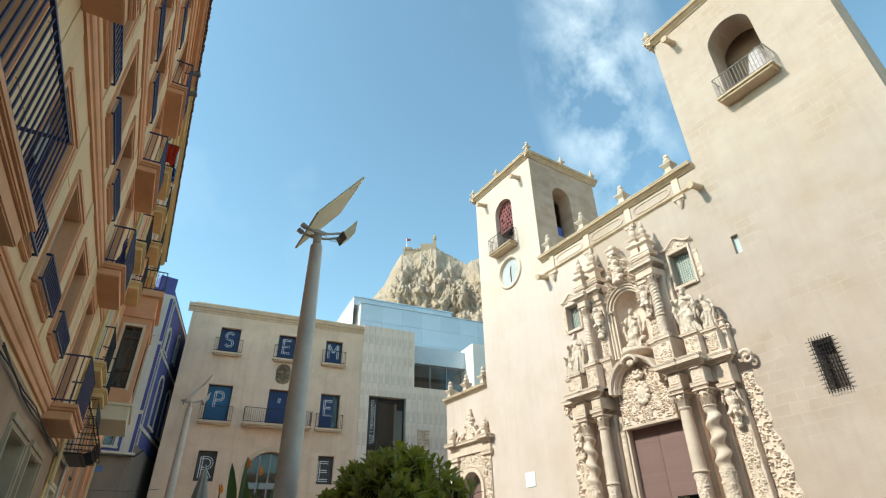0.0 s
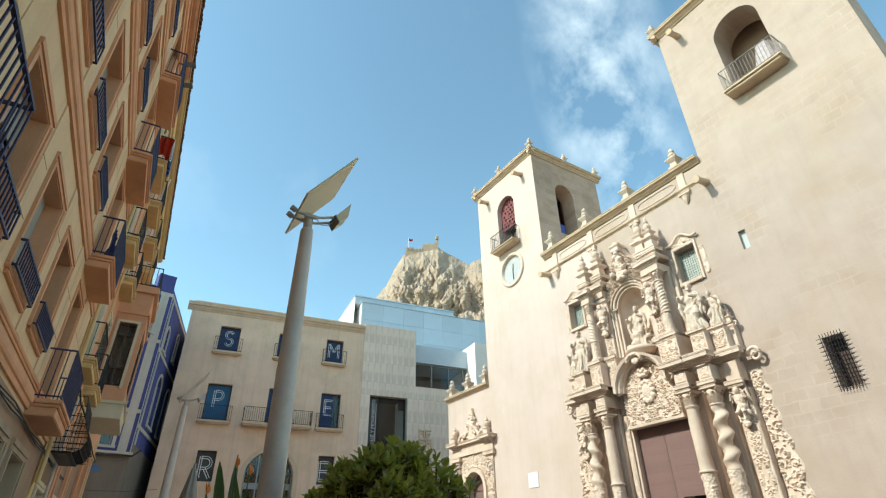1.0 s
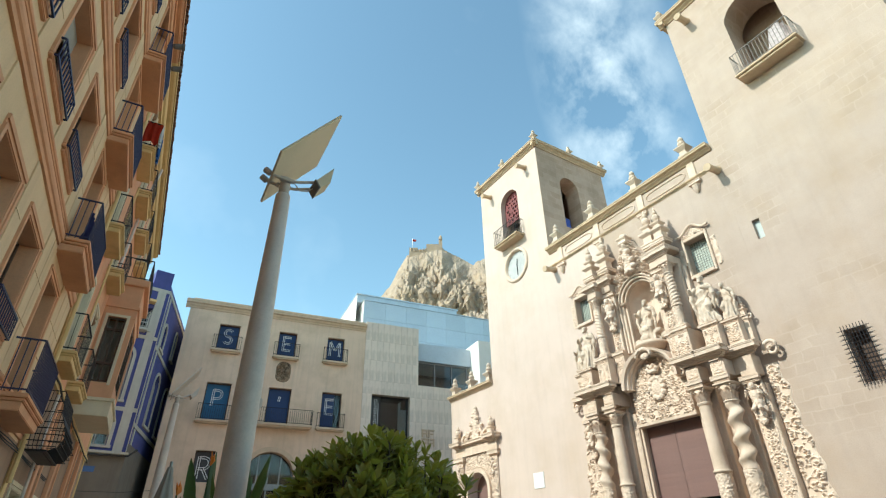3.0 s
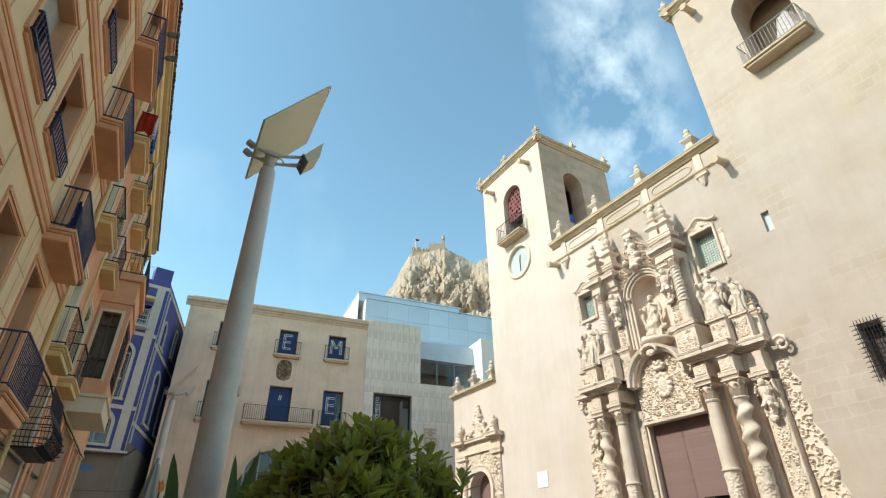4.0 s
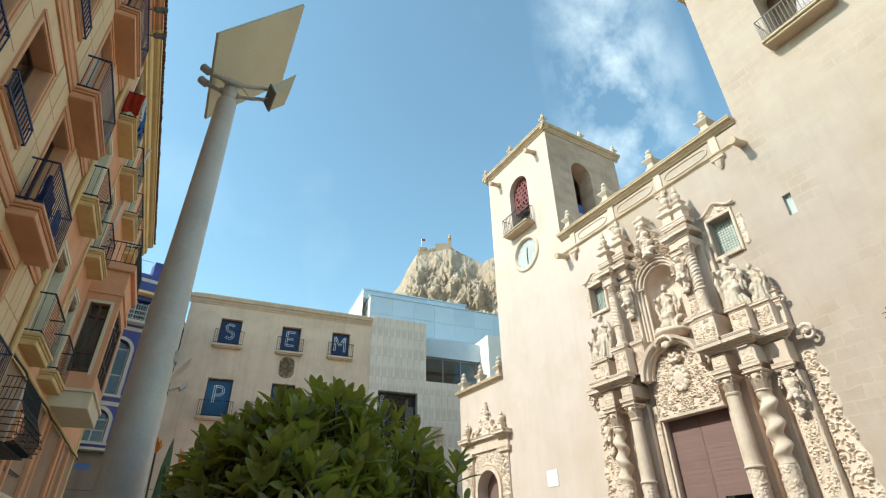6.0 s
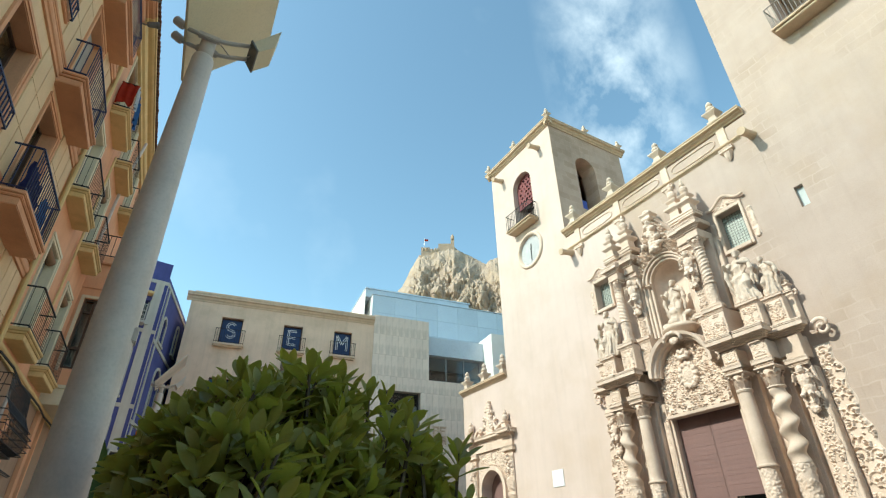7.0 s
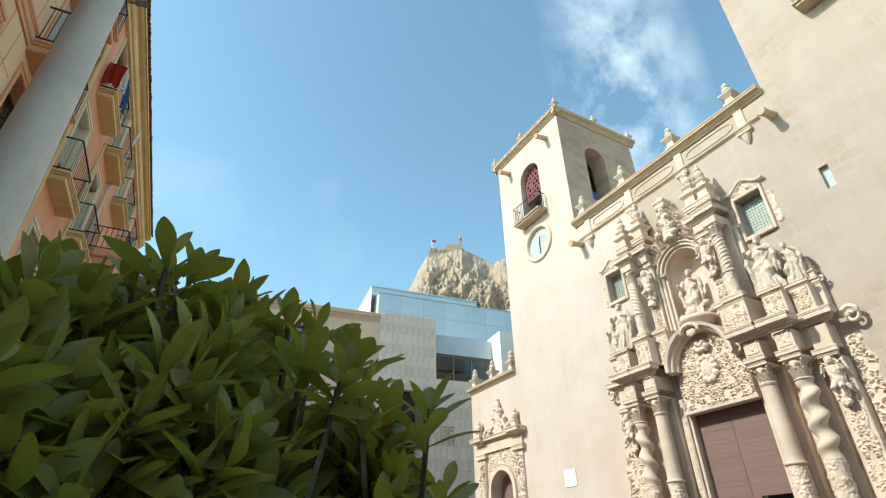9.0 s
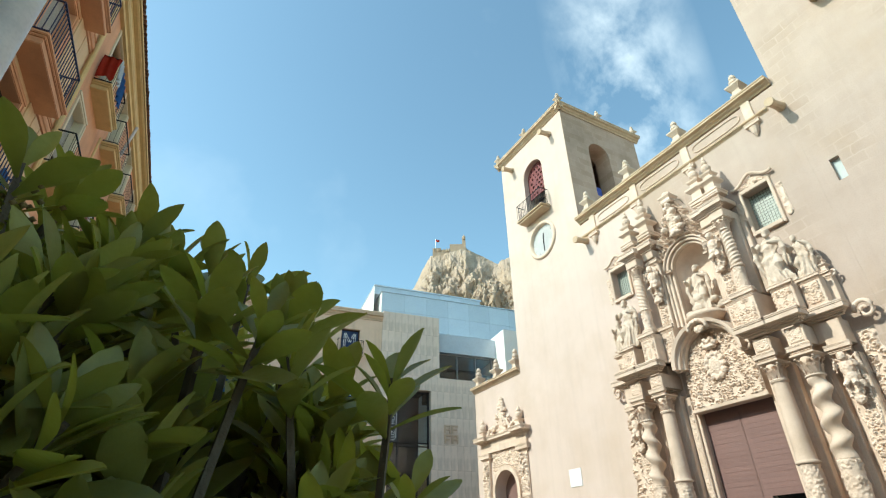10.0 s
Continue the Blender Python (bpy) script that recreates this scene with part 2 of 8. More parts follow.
OCHRE = surface("ochre_trim", (0.75, 0.535, 0.26), (0.67, 0.465, 0.215), 1.5, 40, 0.2, 0.88, (0.42, 0.30, 0.14), 0.35, 0.7, streak=0.2)
# base tone darkened for the narrow street's dimness; stains and streaks are wear
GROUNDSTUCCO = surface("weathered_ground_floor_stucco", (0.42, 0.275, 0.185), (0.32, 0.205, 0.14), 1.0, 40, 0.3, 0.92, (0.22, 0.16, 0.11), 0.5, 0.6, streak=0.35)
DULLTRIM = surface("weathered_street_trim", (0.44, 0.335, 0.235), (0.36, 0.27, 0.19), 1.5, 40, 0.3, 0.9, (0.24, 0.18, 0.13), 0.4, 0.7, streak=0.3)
# grey stained stucco, taken darker to carry the alley's shade
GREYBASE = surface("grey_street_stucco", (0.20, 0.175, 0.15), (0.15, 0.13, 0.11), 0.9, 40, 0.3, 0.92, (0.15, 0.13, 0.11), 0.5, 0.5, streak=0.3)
CREAMTRIM = surface("cream_trim", (0.74, 0.64, 0.47), (0.68, 0.57, 0.41), 1.5, 40, 0.2, 0.88, streak=0.15)
TERRACOTTA = surface("roof_tile", (0.30, 0.14, 0.08), (0.22, 0.11, 0.07), 5, 50, 0.4, 0.85, (0.16, 0.10, 0.08), 0.4, 2.0, per_object=0.2)
WOODDARK = surface("dark_shutter_wood", (0.085, 0.045, 0.028), (0.06, 0.032, 0.02), 4, 40, 0.3, 0.6)
SHUTTER = surface("pale_roller_shutter", (0.42, 0.40, 0.36), (0.36, 0.34, 0.31), 3, 40, 0.2, 0.7)
BLUEWALL = surface("blue_stucco", (0.080, 0.090, 0.285), (0.062, 0.072, 0.235), 1.2, 40, 0.2, 0.85, (0.028, 0.036, 0.14), 0.4, 0.5, streak=0.25)
BLUETRIM = surface("white_band", (0.52, 0.49, 0.44), (0.46, 0.43, 0.39), 1.5, 40, 0.2, 0.85, streak=0.25)
STEEL = surface("grey_lamp_steel", (0.66, 0.57, 0.51), (0.60, 0.515, 0.46), 3, 60, 0.08, 0.42, (0.23, 0.215, 0.20), 0.3, 1.5)
STEELDARK = surface("dark_lamp_steel", (0.17, 0.16, 0.155), (0.13, 0.125, 0.12), 4, 60, 0.1, 0.45, metal=0.3)
BLADE = surface("cream_lamp_panel", (0.78, 0.64, 0.43), (0.72, 0.59, 0.39), 2, 60, 0.05, 0.55)
ROCK = surface("limestone_crag", (0.53, 0.415, 0.32), (0.37, 0.285, 0.21), 0.10, 1.2, 0.9, 0.95, (0.44, 0.31, 0.18), 0.6, 0.03, bump_dist=1.2)
FORT = surface("fortress_stone", (0.46, 0.35, 0.26), (0.38, 0.29, 0.21), 0.2, 2, 0.4, 0.95)
PAVING = surface("plaza_paving", (0.52, 0.45, 0.38), (0.45, 0.39, 0.33), 1, 30, 0.2, 0.85, (0.28, 0.24, 0.20), 0.4, 0.5, joints=(0.6, 0.4, 0.012, 0.8, 0.1), flat=True)
EARTH = surface("dry_ground", (0.30, 0.25, 0.18), (0.24, 0.20, 0.14), 0.05, 1, 0.3, 0.95)
REDCLOTH = surface("red_towel", (0.55, 0.05, 0.02), (0.45, 0.035, 0.018), 6, 60, 0.3, 0.95)
BLUETOWEL = surface("blue_towel", (0.05, 0.17, 0.42), (0.04, 0.12, 0.32), 6, 60, 0.3, 0.95)
NAVYCLOTH = surface("navy_cloth", (0.025, 0.03, 0.12), (0.018, 0.02, 0.08), 6, 60, 0.3, 0.95)
STRAW = surface("brown_blind_slats", (0.30, 0.17, 0.09), (0.22, 0.12, 0.06), 5, 60, 0.4, 0.85)
PARASOL = surface("grey_parasol_cloth", (0.36, 0.32, 0.28), (0.30, 0.27, 0.23), 4, 60, 0.3, 0.95)
ORANGE = surface("strelitzia_orange", (0.75, 0.22, 0.02), (0.65, 0.16, 0.02), 8, 60, 0.1, 0.5)
CERAMIC = surface("blue_sign", (0.04, 0.10, 0.30), (0.035, 0.08, 0.25), 4, 40, 0.05, 0.3)
CABLE = surface("black_cable", (0.03, 0.03, 0.03), (0.04, 0.04, 0.04), 6, 60, 0.1, 0.7)
BARK = surface("shrub_bark", (0.14, 0.11, 0.08), (0.10, 0.08, 0.055), 6, 60, 0.6, 0.9)


def leaf_mat(name, a, b):
    m = surface(name, a, b, 12, 80, 0.15, 0.42, per_island=0.35, spec=0.45)
    nt = m.node_tree
    p = nt.nodes["Principled BSDF"]
    out = nt.nodes["Material Output"]
    tr, mx = nt.nodes.new("ShaderNodeBsdfTranslucent"), nt.nodes.new("ShaderNodeMixShader")
    tr.inputs["Color"].default_value = (a[0] * 1.9, a[1] * 1.9, a[2] * 0.8, 1)
    mx.inputs["Fac"].default_value = 0.38
    nt.links.new(p.outputs["BSDF"], mx.inputs[1])
    nt.links.new(tr.outputs["BSDF"], mx.inputs[2])
    nt.links.new(mx.outputs["Shader"], out.inputs["Surface"])
    return m


LEAF = leaf_mat("shrub_leaf", (0.225, 0.225, 0.060), (0.33, 0.31, 0.095))
# dull dark green with the shade of the shrub's inside in the colour
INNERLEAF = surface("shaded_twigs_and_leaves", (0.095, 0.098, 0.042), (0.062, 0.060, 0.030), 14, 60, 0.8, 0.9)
BLADELEAF = leaf_mat("strelitzia_leaf", (0.045, 0.075, 0.032), (0.06, 0.095, 0.038))
SEEDHEAD = surface("dry_flower_cluster", (0.24, 0.17, 0.07), (0.17, 0.13, 0.05), 20, 90, 0.5, 0.9)

# ---- building helpers ----


def thing(name, m, label, category, group="", kind=""):
    ob = new(name)
    ob.empty_display_size = 0.3
    ob.matrix_basis = m
    return tagged(ob, label, category, group, kind)


def part(name, bm, material, parent, label="", smooth=False):
    me = bpy.data.meshes.new(name)
    bm.normal_update()
    if smooth:
        for f in bm.faces:
            f.smooth = True
    bm.to_mesh(me)
    bm.free()
    me.materials.append(material)
    ob = new(name, me)
    ob.parent = parent
    if label:
        ob["label"] = label
    return ob


def raw(name, verts, faces, material, parent, label="", smooth=False):
    me = bpy.data.meshes.new(name)
    me.from_pydata([tuple(v) for v in verts], [], [tuple(f) for f in faces])
    me.validate()
    me.update()
    if smooth:
        me.polygons.foreach_set("use_smooth", [True] * len(me.polygons))
    me.materials.append(material)
    ob = new(name, me)
    ob.parent = parent
    if label:
        ob["label"] = label
    return ob


def again(ob, m, parent=None):
    """One more object on the same mesh, at the pose m under its parent."""
    o = bpy.data.objects.new(ob.name.split(".")[0], ob.data)
    scene.collection.objects.link(o)
    o.parent = parent or ob.parent
    o.matrix_basis = m
    if "label" in ob:
        o["label"] = ob["label"]
    return o


def B():
    return bmesh.new()


def box(bm, x0, x1, y0, y1, z0, z1, bevel=0.0):
    vs = bmesh.ops.create_cube(bm, size=1.0, matrix=Matrix.LocRotScale(((x0 + x1) / 2, (y0 + y1) / 2, (z0 + z1) / 2), None,
                               (abs(x1 - x0), abs(y1 - y0), abs(z1 - z0))))["verts"]
    if bevel:
        es = list({e for v in vs for e in v.link_edges})
        bmesh.ops.bevel(bm, geom=es, offset=bevel, segments=2, affect="EDGES", clamp_overlap=True)
    return bm


def lathe(bm, profile, n=16, m=None, sx=1.0, sy=1.0):
    """profile: (radius, z) from bottom to top."""
    rings = []
    for r, z in profile:
        ring = []
        for i in range(n):
            a = 2 * math.pi * i / n
            v = Vector((r * math.cos(a) * sx, r * math.sin(a) * sy, z))
            ring.append(bm.verts.new(m @ v if m else v))
        rings.append(ring)
    for p, q in zip(rings, rings[1:]):
        for i in range(n):
            bm.faces.new((p[i], p[(i + 1) % n], q[(i + 1) % n], q[i]))
    bm.faces.new(rings[0][::-1])
    bm.faces.new(rings[-1])
    return bm


def square_lathe(bm, profile, m=None):
    """A square turned profile: (half width, z)."""
    k = math.sqrt(2)
    return lathe(bm, [(r * k, z) for r, z in profile], 4, (m or Matrix()) @ pose(0, 0, 0, 0, 0, 45))


def extrude_profile(bm, prof, x0, x1, caps=True):
    """prof: (y, z) points of a closed outline, swept along x."""
    a = [bm.verts.new((x0, y, z)) for y, z in prof]
    b = [bm.verts.new((x1, y, z)) for y, z in prof]
    n = len(prof)
    for i in range(n):
        j = (i + 1) % n
        bm.faces.new((a[i], a[j], b[j], b[i]))
    if caps:
        bm.faces.new(a[::-1])
        bm.faces.new(b)
    bmesh.ops.recalc_face_normals(bm, faces=bm.faces)
    return bm


def tube(bm, pts, r, n=6):
    """A round bar through pts."""
    pts = [Vector(p) for p in pts]
    rings = []
    for i, p in enumerate(pts):
        d = (pts[min(i + 1, len(pts) - 1)] - pts[max(i - 1, 0)]).normalized()
        side = d.cross(Vector((0, 0, 1)))
        if side.length < 1e-3:
            side = Vector((1, 0, 0))
        side.normalize()
        up = side.cross(d)
        rr = r[i] if isinstance(r, (list, tuple)) else r
        rings.append([bm.verts.new(p + rr * (math.cos(2 * math.pi * k / n) * side + math.sin(2 * math.pi * k / n) * up)) for k in range(n)])
    for p, q in zip(rings, rings[1:]):
        for k in range(n):
            bm.faces.new((p[k], p[(k + 1) % n], q[(k + 1) % n], q[k]))
    bm.faces.new(rings[0][::-1])
    bm.faces.new(rings[-1])
    return bm


class Hole:
    """An opening in a wall: a rectangle, with an arched top (arch=True) or a circle (round=True)."""

    def __init__(self, x0, x1, z0, z1, arch=False, round=False):
        self.x0, self.x1, self.z0, self.z1, self.arch, self.round = x0, x1, z0, z1, arch, round
        self.c, self.r = (x0 + x1) / 2, (x1 - x0) / 2

    def cuts(self):
        if self.arch or self.round:
            return [self.c - self.r * math.cos(math.pi * i / 16) for i in range(17)]
        return [self.x0, self.x1]

    def span(self, x):
        h = math.sqrt(max(0.0, self.r ** 2 - (x - self.c) ** 2))
        if self.round:
            mid = (self.z0 + self.z1) / 2
            return mid - h, mid + h
        return (self.z0, self.z1 - self.r + h) if self.arch else (self.z0, self.z1)


def wall(x0, x1, z0, z1, thick, holes=(), y=0.0):
    """A wall of that thickness, from y inwards, with openings cut right through; a bmesh."""
    bm = bmesh.new()
    xs = sorted({round(v, 5) for v in [x0, x1] + [c for h in holes for c in h.cuts()] if x0 <= v <= x1})

    def quad(*pts):
        vs = [bm.verts.new(p) for p in pts]
        try:
            bm.faces.new(vs)
        except ValueError:
            pass

    ya, yb = y, y + thick
    for a, b in zip(xs, xs[1:]):
        mid = (a + b) / 2
        here = sorted([h for h in holes if h.x0 < mid < h.x1], key=lambda h: h.z0)
        la, lb = z0, z0
        for h in here + [None]:
            (ta, ua), (tb, ub) = (h.span(a), h.span(b)) if h else ((z1, z1), (z1, z1))
            quad((a, ya, la), (b, ya, lb), (b, ya, tb), (a, ya, ta))
            quad((b, yb, lb), (a, yb, la), (a, yb, ta), (b, yb, tb))
            if h:
                quad((a, ya, ta), (b, ya, tb), (b, yb, tb), (a, yb, ta))
                quad((a, yb, ua), (b, yb, ub), (b, ya, ub), (a, ya, ua))
            la, lb = ua, ub
        quad((a, ya, z1), (b, ya, z1), (b, yb, z1), (a, yb, z1))
        quad((b, ya, z0), (a, ya, z0), (a, yb, z0), (b, yb, z0))
    for h in holes:
        if h.round:
            continue
        top = h.z1 - h.r if h.arch else h.z1
        quad((h.x0, ya, h.z0), (h.x0, yb, h.z0), (h.x0, yb, top), (h.x0, ya, top))
        quad((h.x1, yb, h.z0), (h.x1, ya, h.z0), (h.x1, ya, top), (h.x1, yb, top))
    for x, s in ((x0, 1), (x1, -1)):
        pts = [(x, yb, z0), (x, ya, z0), (x, ya, z1), (x, yb, z1)]
        quad(*(pts if s > 0 else pts[::-1]))
    bmesh.ops.remove_doubles(bm, verts=bm.verts, dist=1e-4)
    return bm


# relief: scrolls, leaves and buds laid at random over a panel


def relief(X, Z, seed, size=0.2, mirror=False):
    """Heights from 0 to 1: curling tendrils with leaves, buds and beads between them. X, Z: an even grid."""
    rng = np.random.RandomState(seed)
    x0, x1, z0, z1 = X.min(), X.max(), Z.min(), Z.max()
    w, h = x1 - x0, z1 - z0
    nz, nx = X.shape
    H = np.zeros_like(X)

    def stamp(cx, cz, rx, rz, ang, top, rib=0.0):
        r = max(rx, rz)
        i0, i1 = int(max(0, (cx - r - x0) / w * (nx - 1))), int(min(nx, (cx + r - x0) / w * (nx - 1) + 2))
        j0, j1 = int(max(0, (cz - r - z0) / h * (nz - 1))), int(min(nz, (cz + r - z0) / h * (nz - 1) + 2))
        if i1 <= i0 or j1 <= j0:
            return
        dx, dz = X[j0:j1, i0:i1] - cx, Z[j0:j1, i0:i1] - cz
        u, v = (dx * math.cos(ang) + dz * math.sin(ang)) / rx, (dz * math.cos(ang) - dx * math.sin(ang)) / rz
        d = np.sqrt(np.clip(1 - u * u - v * v, 0, 1)) * top
        if rib:
            d = d * (1 - rib * np.exp(-(v / 0.22) ** 2))
        H[j0:j1, i0:i1] = np.maximum(H[j0:j1, i0:i1], d)

    step = 1.6 * size
    for a in range(int(w / step) + 2):
        for b in range(int(h / step) + 2):
            cx = x0 + (a + (0.5 if b % 2 else 0.0) + 0.22 * rng.randn()) * step
            cz = z0 + (b + 0.22 * rng.randn()) * step
            turn, ph, R, top = (1 if (a + b) % 2 else -1), rng.rand() * 6.28, size * (0.62 + 0.42 * rng.rand()), 0.6 + 0.4 * rng.rand()
            for k in range(30):
                t = k / 29
                th, r = ph + turn * t * 7.6, R * (1.0 - 0.80 * t)
                px, pz = cx + r * math.cos(th), cz + r * math.sin(th)
                if k % 4 == 1 and t < 0.75:
                    # a ribbed leaf lobe curling off the stem
                    L = size * (0.20 + 0.22 * rng.rand()) * (1 - 0.5 * t)
                    dr = th + turn * (0.55 + 0.3 * rng.rand())
                    stamp(px + 0.8 * L * math.cos(dr), pz + 0.8 * L * math.sin(dr), L, L * 0.42, dr, top * (0.55 + 0.4 * rng.rand()), 0.55)
                w0 = size * (0.12 - 0.045 * t)
                stamp(px, pz, w0, w0, 0.0, top * (0.62 + 0.38 * t))
            stamp(cx, cz, size * 0.17, size * 0.17, 0.0, top)
            for k in range(5):
                th = ph + 1.2566 * k
                stamp(cx + 0.15 * size * math.cos(th), cz + 0.15 * size * math.sin(th), size * 0.10, size * 0.08, th, top * 0.9)
    for _ in range(int(0.30 * w * h / (size * size))):
        r = size * (0.07 + 0.12 * rng.rand())
        stamp(x0 + rng.rand() * w, z0 + rng.rand() * h, r, r * (0.6 + 0.5 * rng.rand()), rng.rand() * 3, 0.35 + 0.4 * rng.rand())
    if mirror:
        half = nx // 2
        H[:, nx - half:] = H[:, :half][:, ::-1]
    return H


def carved_panel(name, parent, x0, x1, z0, z1, y, depth, seed, size=0.18, res=0.035, outline=None, label="", material=None, back=0.0, mirror=False):
    """A panel in high relief whose face lies at y and stands out by depth (towards -y); outline(x, z) is 1 inside and falls to 0."""
    nx, nz = max(4, int((x1 - x0) / res)), max(4, int((z1 - z0) / res))
    xs, zs = np.linspace(x0, x1, nx + 1), np.linspace(z0, z1, nz + 1)
    X, Z = np.meshgrid(xs, zs)
    H = relief(X, Z, seed, size, mirror)
    M = outline(X, Z) if outline else np.ones_like(X)
    M = np.clip(M, 0, 1)
    Y = y - 0.006 - depth * H * np.clip(M * 3, 0, 1) + (1 - np.clip(M * 4, 0, 1)) * (0.03 + back)
    Y[0, :] = Y[-1, :] = Y[:, 0] = Y[:, -1] = y + 0.03 + back
    verts = np.stack([X.ravel(), Y.ravel(), Z.ravel()], 1)
    w = nx + 1
    keep = M[:-1, :-1] + M[1:, 1:] > 0.0
    faces = [(j * w + i, j * w + i + 1, (j + 1) * w + i + 1, (j + 1) * w + i) for j in range(nz) for i in range(nx) if keep[j, i]]
    return raw(name, verts.tolist(), faces, material or CARVED, parent, label, smooth=True)


def carved_drum(name, parent, x, y, z0, z1, r, depth, seed, n=64, label="", taper=1.0, size=0.13):
    """A round drum covered in relief."""
    nz = max(10, int((z1 - z0) / 0.026))
    A, Zs = np.linspace(0, 2 * np.pi, n, endpoint=False), np.linspace(z0, z1, nz + 1)
    AA, ZZ = np.meshgrid(A, Zs)
    H = relief(AA * r, ZZ, seed, size)
    t = (ZZ - z0) / (z1 - z0)
    R = r * (1 + (taper - 1) * t ** 2.2) + depth * H
    V = np.stack([(x + R * np.cos(AA)).ravel(), (y + R * np.sin(AA)).ravel(), ZZ.ravel()], 1)
    F = [(j * n + i, j * n + (i + 1) % n, (j + 1) * n + (i + 1) % n, (j + 1) * n + i) for j in range(nz) for i in range(n)]
    F += [tuple(range(n))[::-1], tuple(nz * n + i for i in range(n))]
    return raw(name, V.tolist(), F, CARVED, parent, label, smooth=True)


def ledge(bm, x0, x1, y_back, z0, z1, out, steps=4):
    """A moulded cornice block: fillet, hollow, deep corona and thin cap, each farther out than the last (front and both ends)."""
    h, e = z1 - z0, 0.006
    levels, z = [], z0
    for share, o in ((0.16, 0.22), (0.13, 0.42), (0.10, 0.58), (0.38, 0.90), (0.11, 0.96), (0.12, 1.0)):
        levels += [(z, out * o - e), (z + e, out * o), (z + share * h - e, out * o), (z + share * h - 0.0005, out * o - e)]
        z += share * h
    rings = []
    for z, f in levels:
        rings.append([bm.verts.new(p) for p in ((x0 - f * 0.8, y_back - f, z), (x1 + f * 0.8, y_back - f, z), (x1 + f * 0.8, y_back + 0.02, z), (x0 - f * 0.8, y_back + 0.02, z))])
    for p, q in zip(rings, rings[1:]):
        for i in range(4):
            bm.faces.new((p[i], p[(i + 1) % 4], q[(i + 1) % 4], q[i]))
    bm.faces.new(rings[0][::-1])
    bm.faces.new(rings[-1])
    return bm


def cornice(bm, x0, x1, y, z0, z1, out):
    """A continuous cornice with a cyma profile along x, standing out by out in front of y."""
    h = z1 - z0
    prof = [(y + 0.05, z0), (y - 0.15 * out, z0), (y - 0.22 * out, z0 + 0.18 * h), (y - 0.45 * out, z0 + 0.32 * h), (y - 0.55 * out, z0 + 0.5 * h),
            (y - 0.9 * out, z0 + 0.6 * h), (y - 0.92 * out, z0 + 0.8 * h), (y - out, z0 + 0.86 * h), (y - out, z1), (y + 0.05, z1)]
    return extrude_profile(bm, prof, x0, x1)

# ---- unseen plain blocks, added behind plaza and alley to hold back skylight ----


def plain_block(x0, x1, y0, y1, h, material, label):
    bm = B()
    box(bm, x0, x1, y0, y1, -0.1, h)
    ob = part("backdrop", bm, material, None)
    tagged(ob, label, "building", kind="structure")


plain_block(-4.0, 14.0, -22.0, -16.0, 13.0, CREAM, "unseen plain cream block holding back skylight behind the plaza")
plain_block(3.2, 11.0, 50.2, 56.0, 14.0, CREAM, "unseen plain block keeping light out of the alley")
plain_block(-8.0, -1.2, -16.0, -9.1, 15.0, SALMONWALL, "unseen plain salmon block added past the row against skylight")

# ---- ground ----
bm = B()
for i in range(24):
    a = 2 * math.pi * i / 24
    bm.verts.new((3000 * math.cos(a), 3000 * math.sin(a), -0.12))
bm.faces.new(bm.verts)
ground = part("ground", bm, EARTH, None)
tagged(ground, "dry earth reaching to the horizon", "ground", kind="structure")
bm = B()
box(bm, -0.2, 40, -40, 60, -0.3, 0.0)
pavement = part("pavement", bm, PAVING, None)
tagged(pavement, "stone-flagged paving of the small plaza", "pavement", kind="structure")

# ---- church ----
# local x runs along the front (world -Y), local y into the wall
church = thing("church", pose(19.6, 0, 0, 0, 0, -90), "sunlit sandstone church with two square towers and a carved portal", "church")
PC = -13.42      # axis of the portal


def arch_band(bm, cx, z, r0, r1, y0, y1, a0=0.0, a1=math.pi, n=24):
    """An arched moulding between two radii, from y0 (front) to y1."""
    rows = []
    for i in range(n + 1):
        a = a0 + (a1 - a0) * i / n
        c, s = math.cos(a), math.sin(a)
        rows.append([bm.verts.new((cx + r * c, y, z + r * s)) for r, y in ((r0, y0), (r1, y0), (r1, y1), (r0, y1))])
    for p, q in zip(rows, rows[1:]):
        for k in range(4):
            bm.faces.new((p[k], p[(k + 1) % 4], q[(k + 1) % 4], q[k]))
    bm.faces.new(rows[0])
    bm.faces.new(rows[-1][::-1])
    bmesh.ops.recalc_face_normals(bm, faces=bm.faces)
    return bm


def finial(parent, x, y, z, s=1.0, label=""):
    """A tapered block, a flared plate and a small turned knob on top."""
    bm = B()
    square_lathe(bm, [(r * s, h * s) for r, h in ((0.20, 0), (0.20, 0.07), (0.145, 0.10), (0.125, 0.27), (0.20, 0.36), (0.255, 0.43), (0.255, 0.48), (0.15, 0.51), (0.115, 0.58))], pose(x, y, z))
    lathe(bm, [(r * s, h * s) for r, h in ((0.115, 0.575), (0.165, 0.65), (0.15, 0.74), (0.085, 0.80), (0.12, 0.86), (0.11, 0.93), (0.03, 1.04))], 12, pose(x, y, z))
    return part("finial", bm, PALE, parent, label)


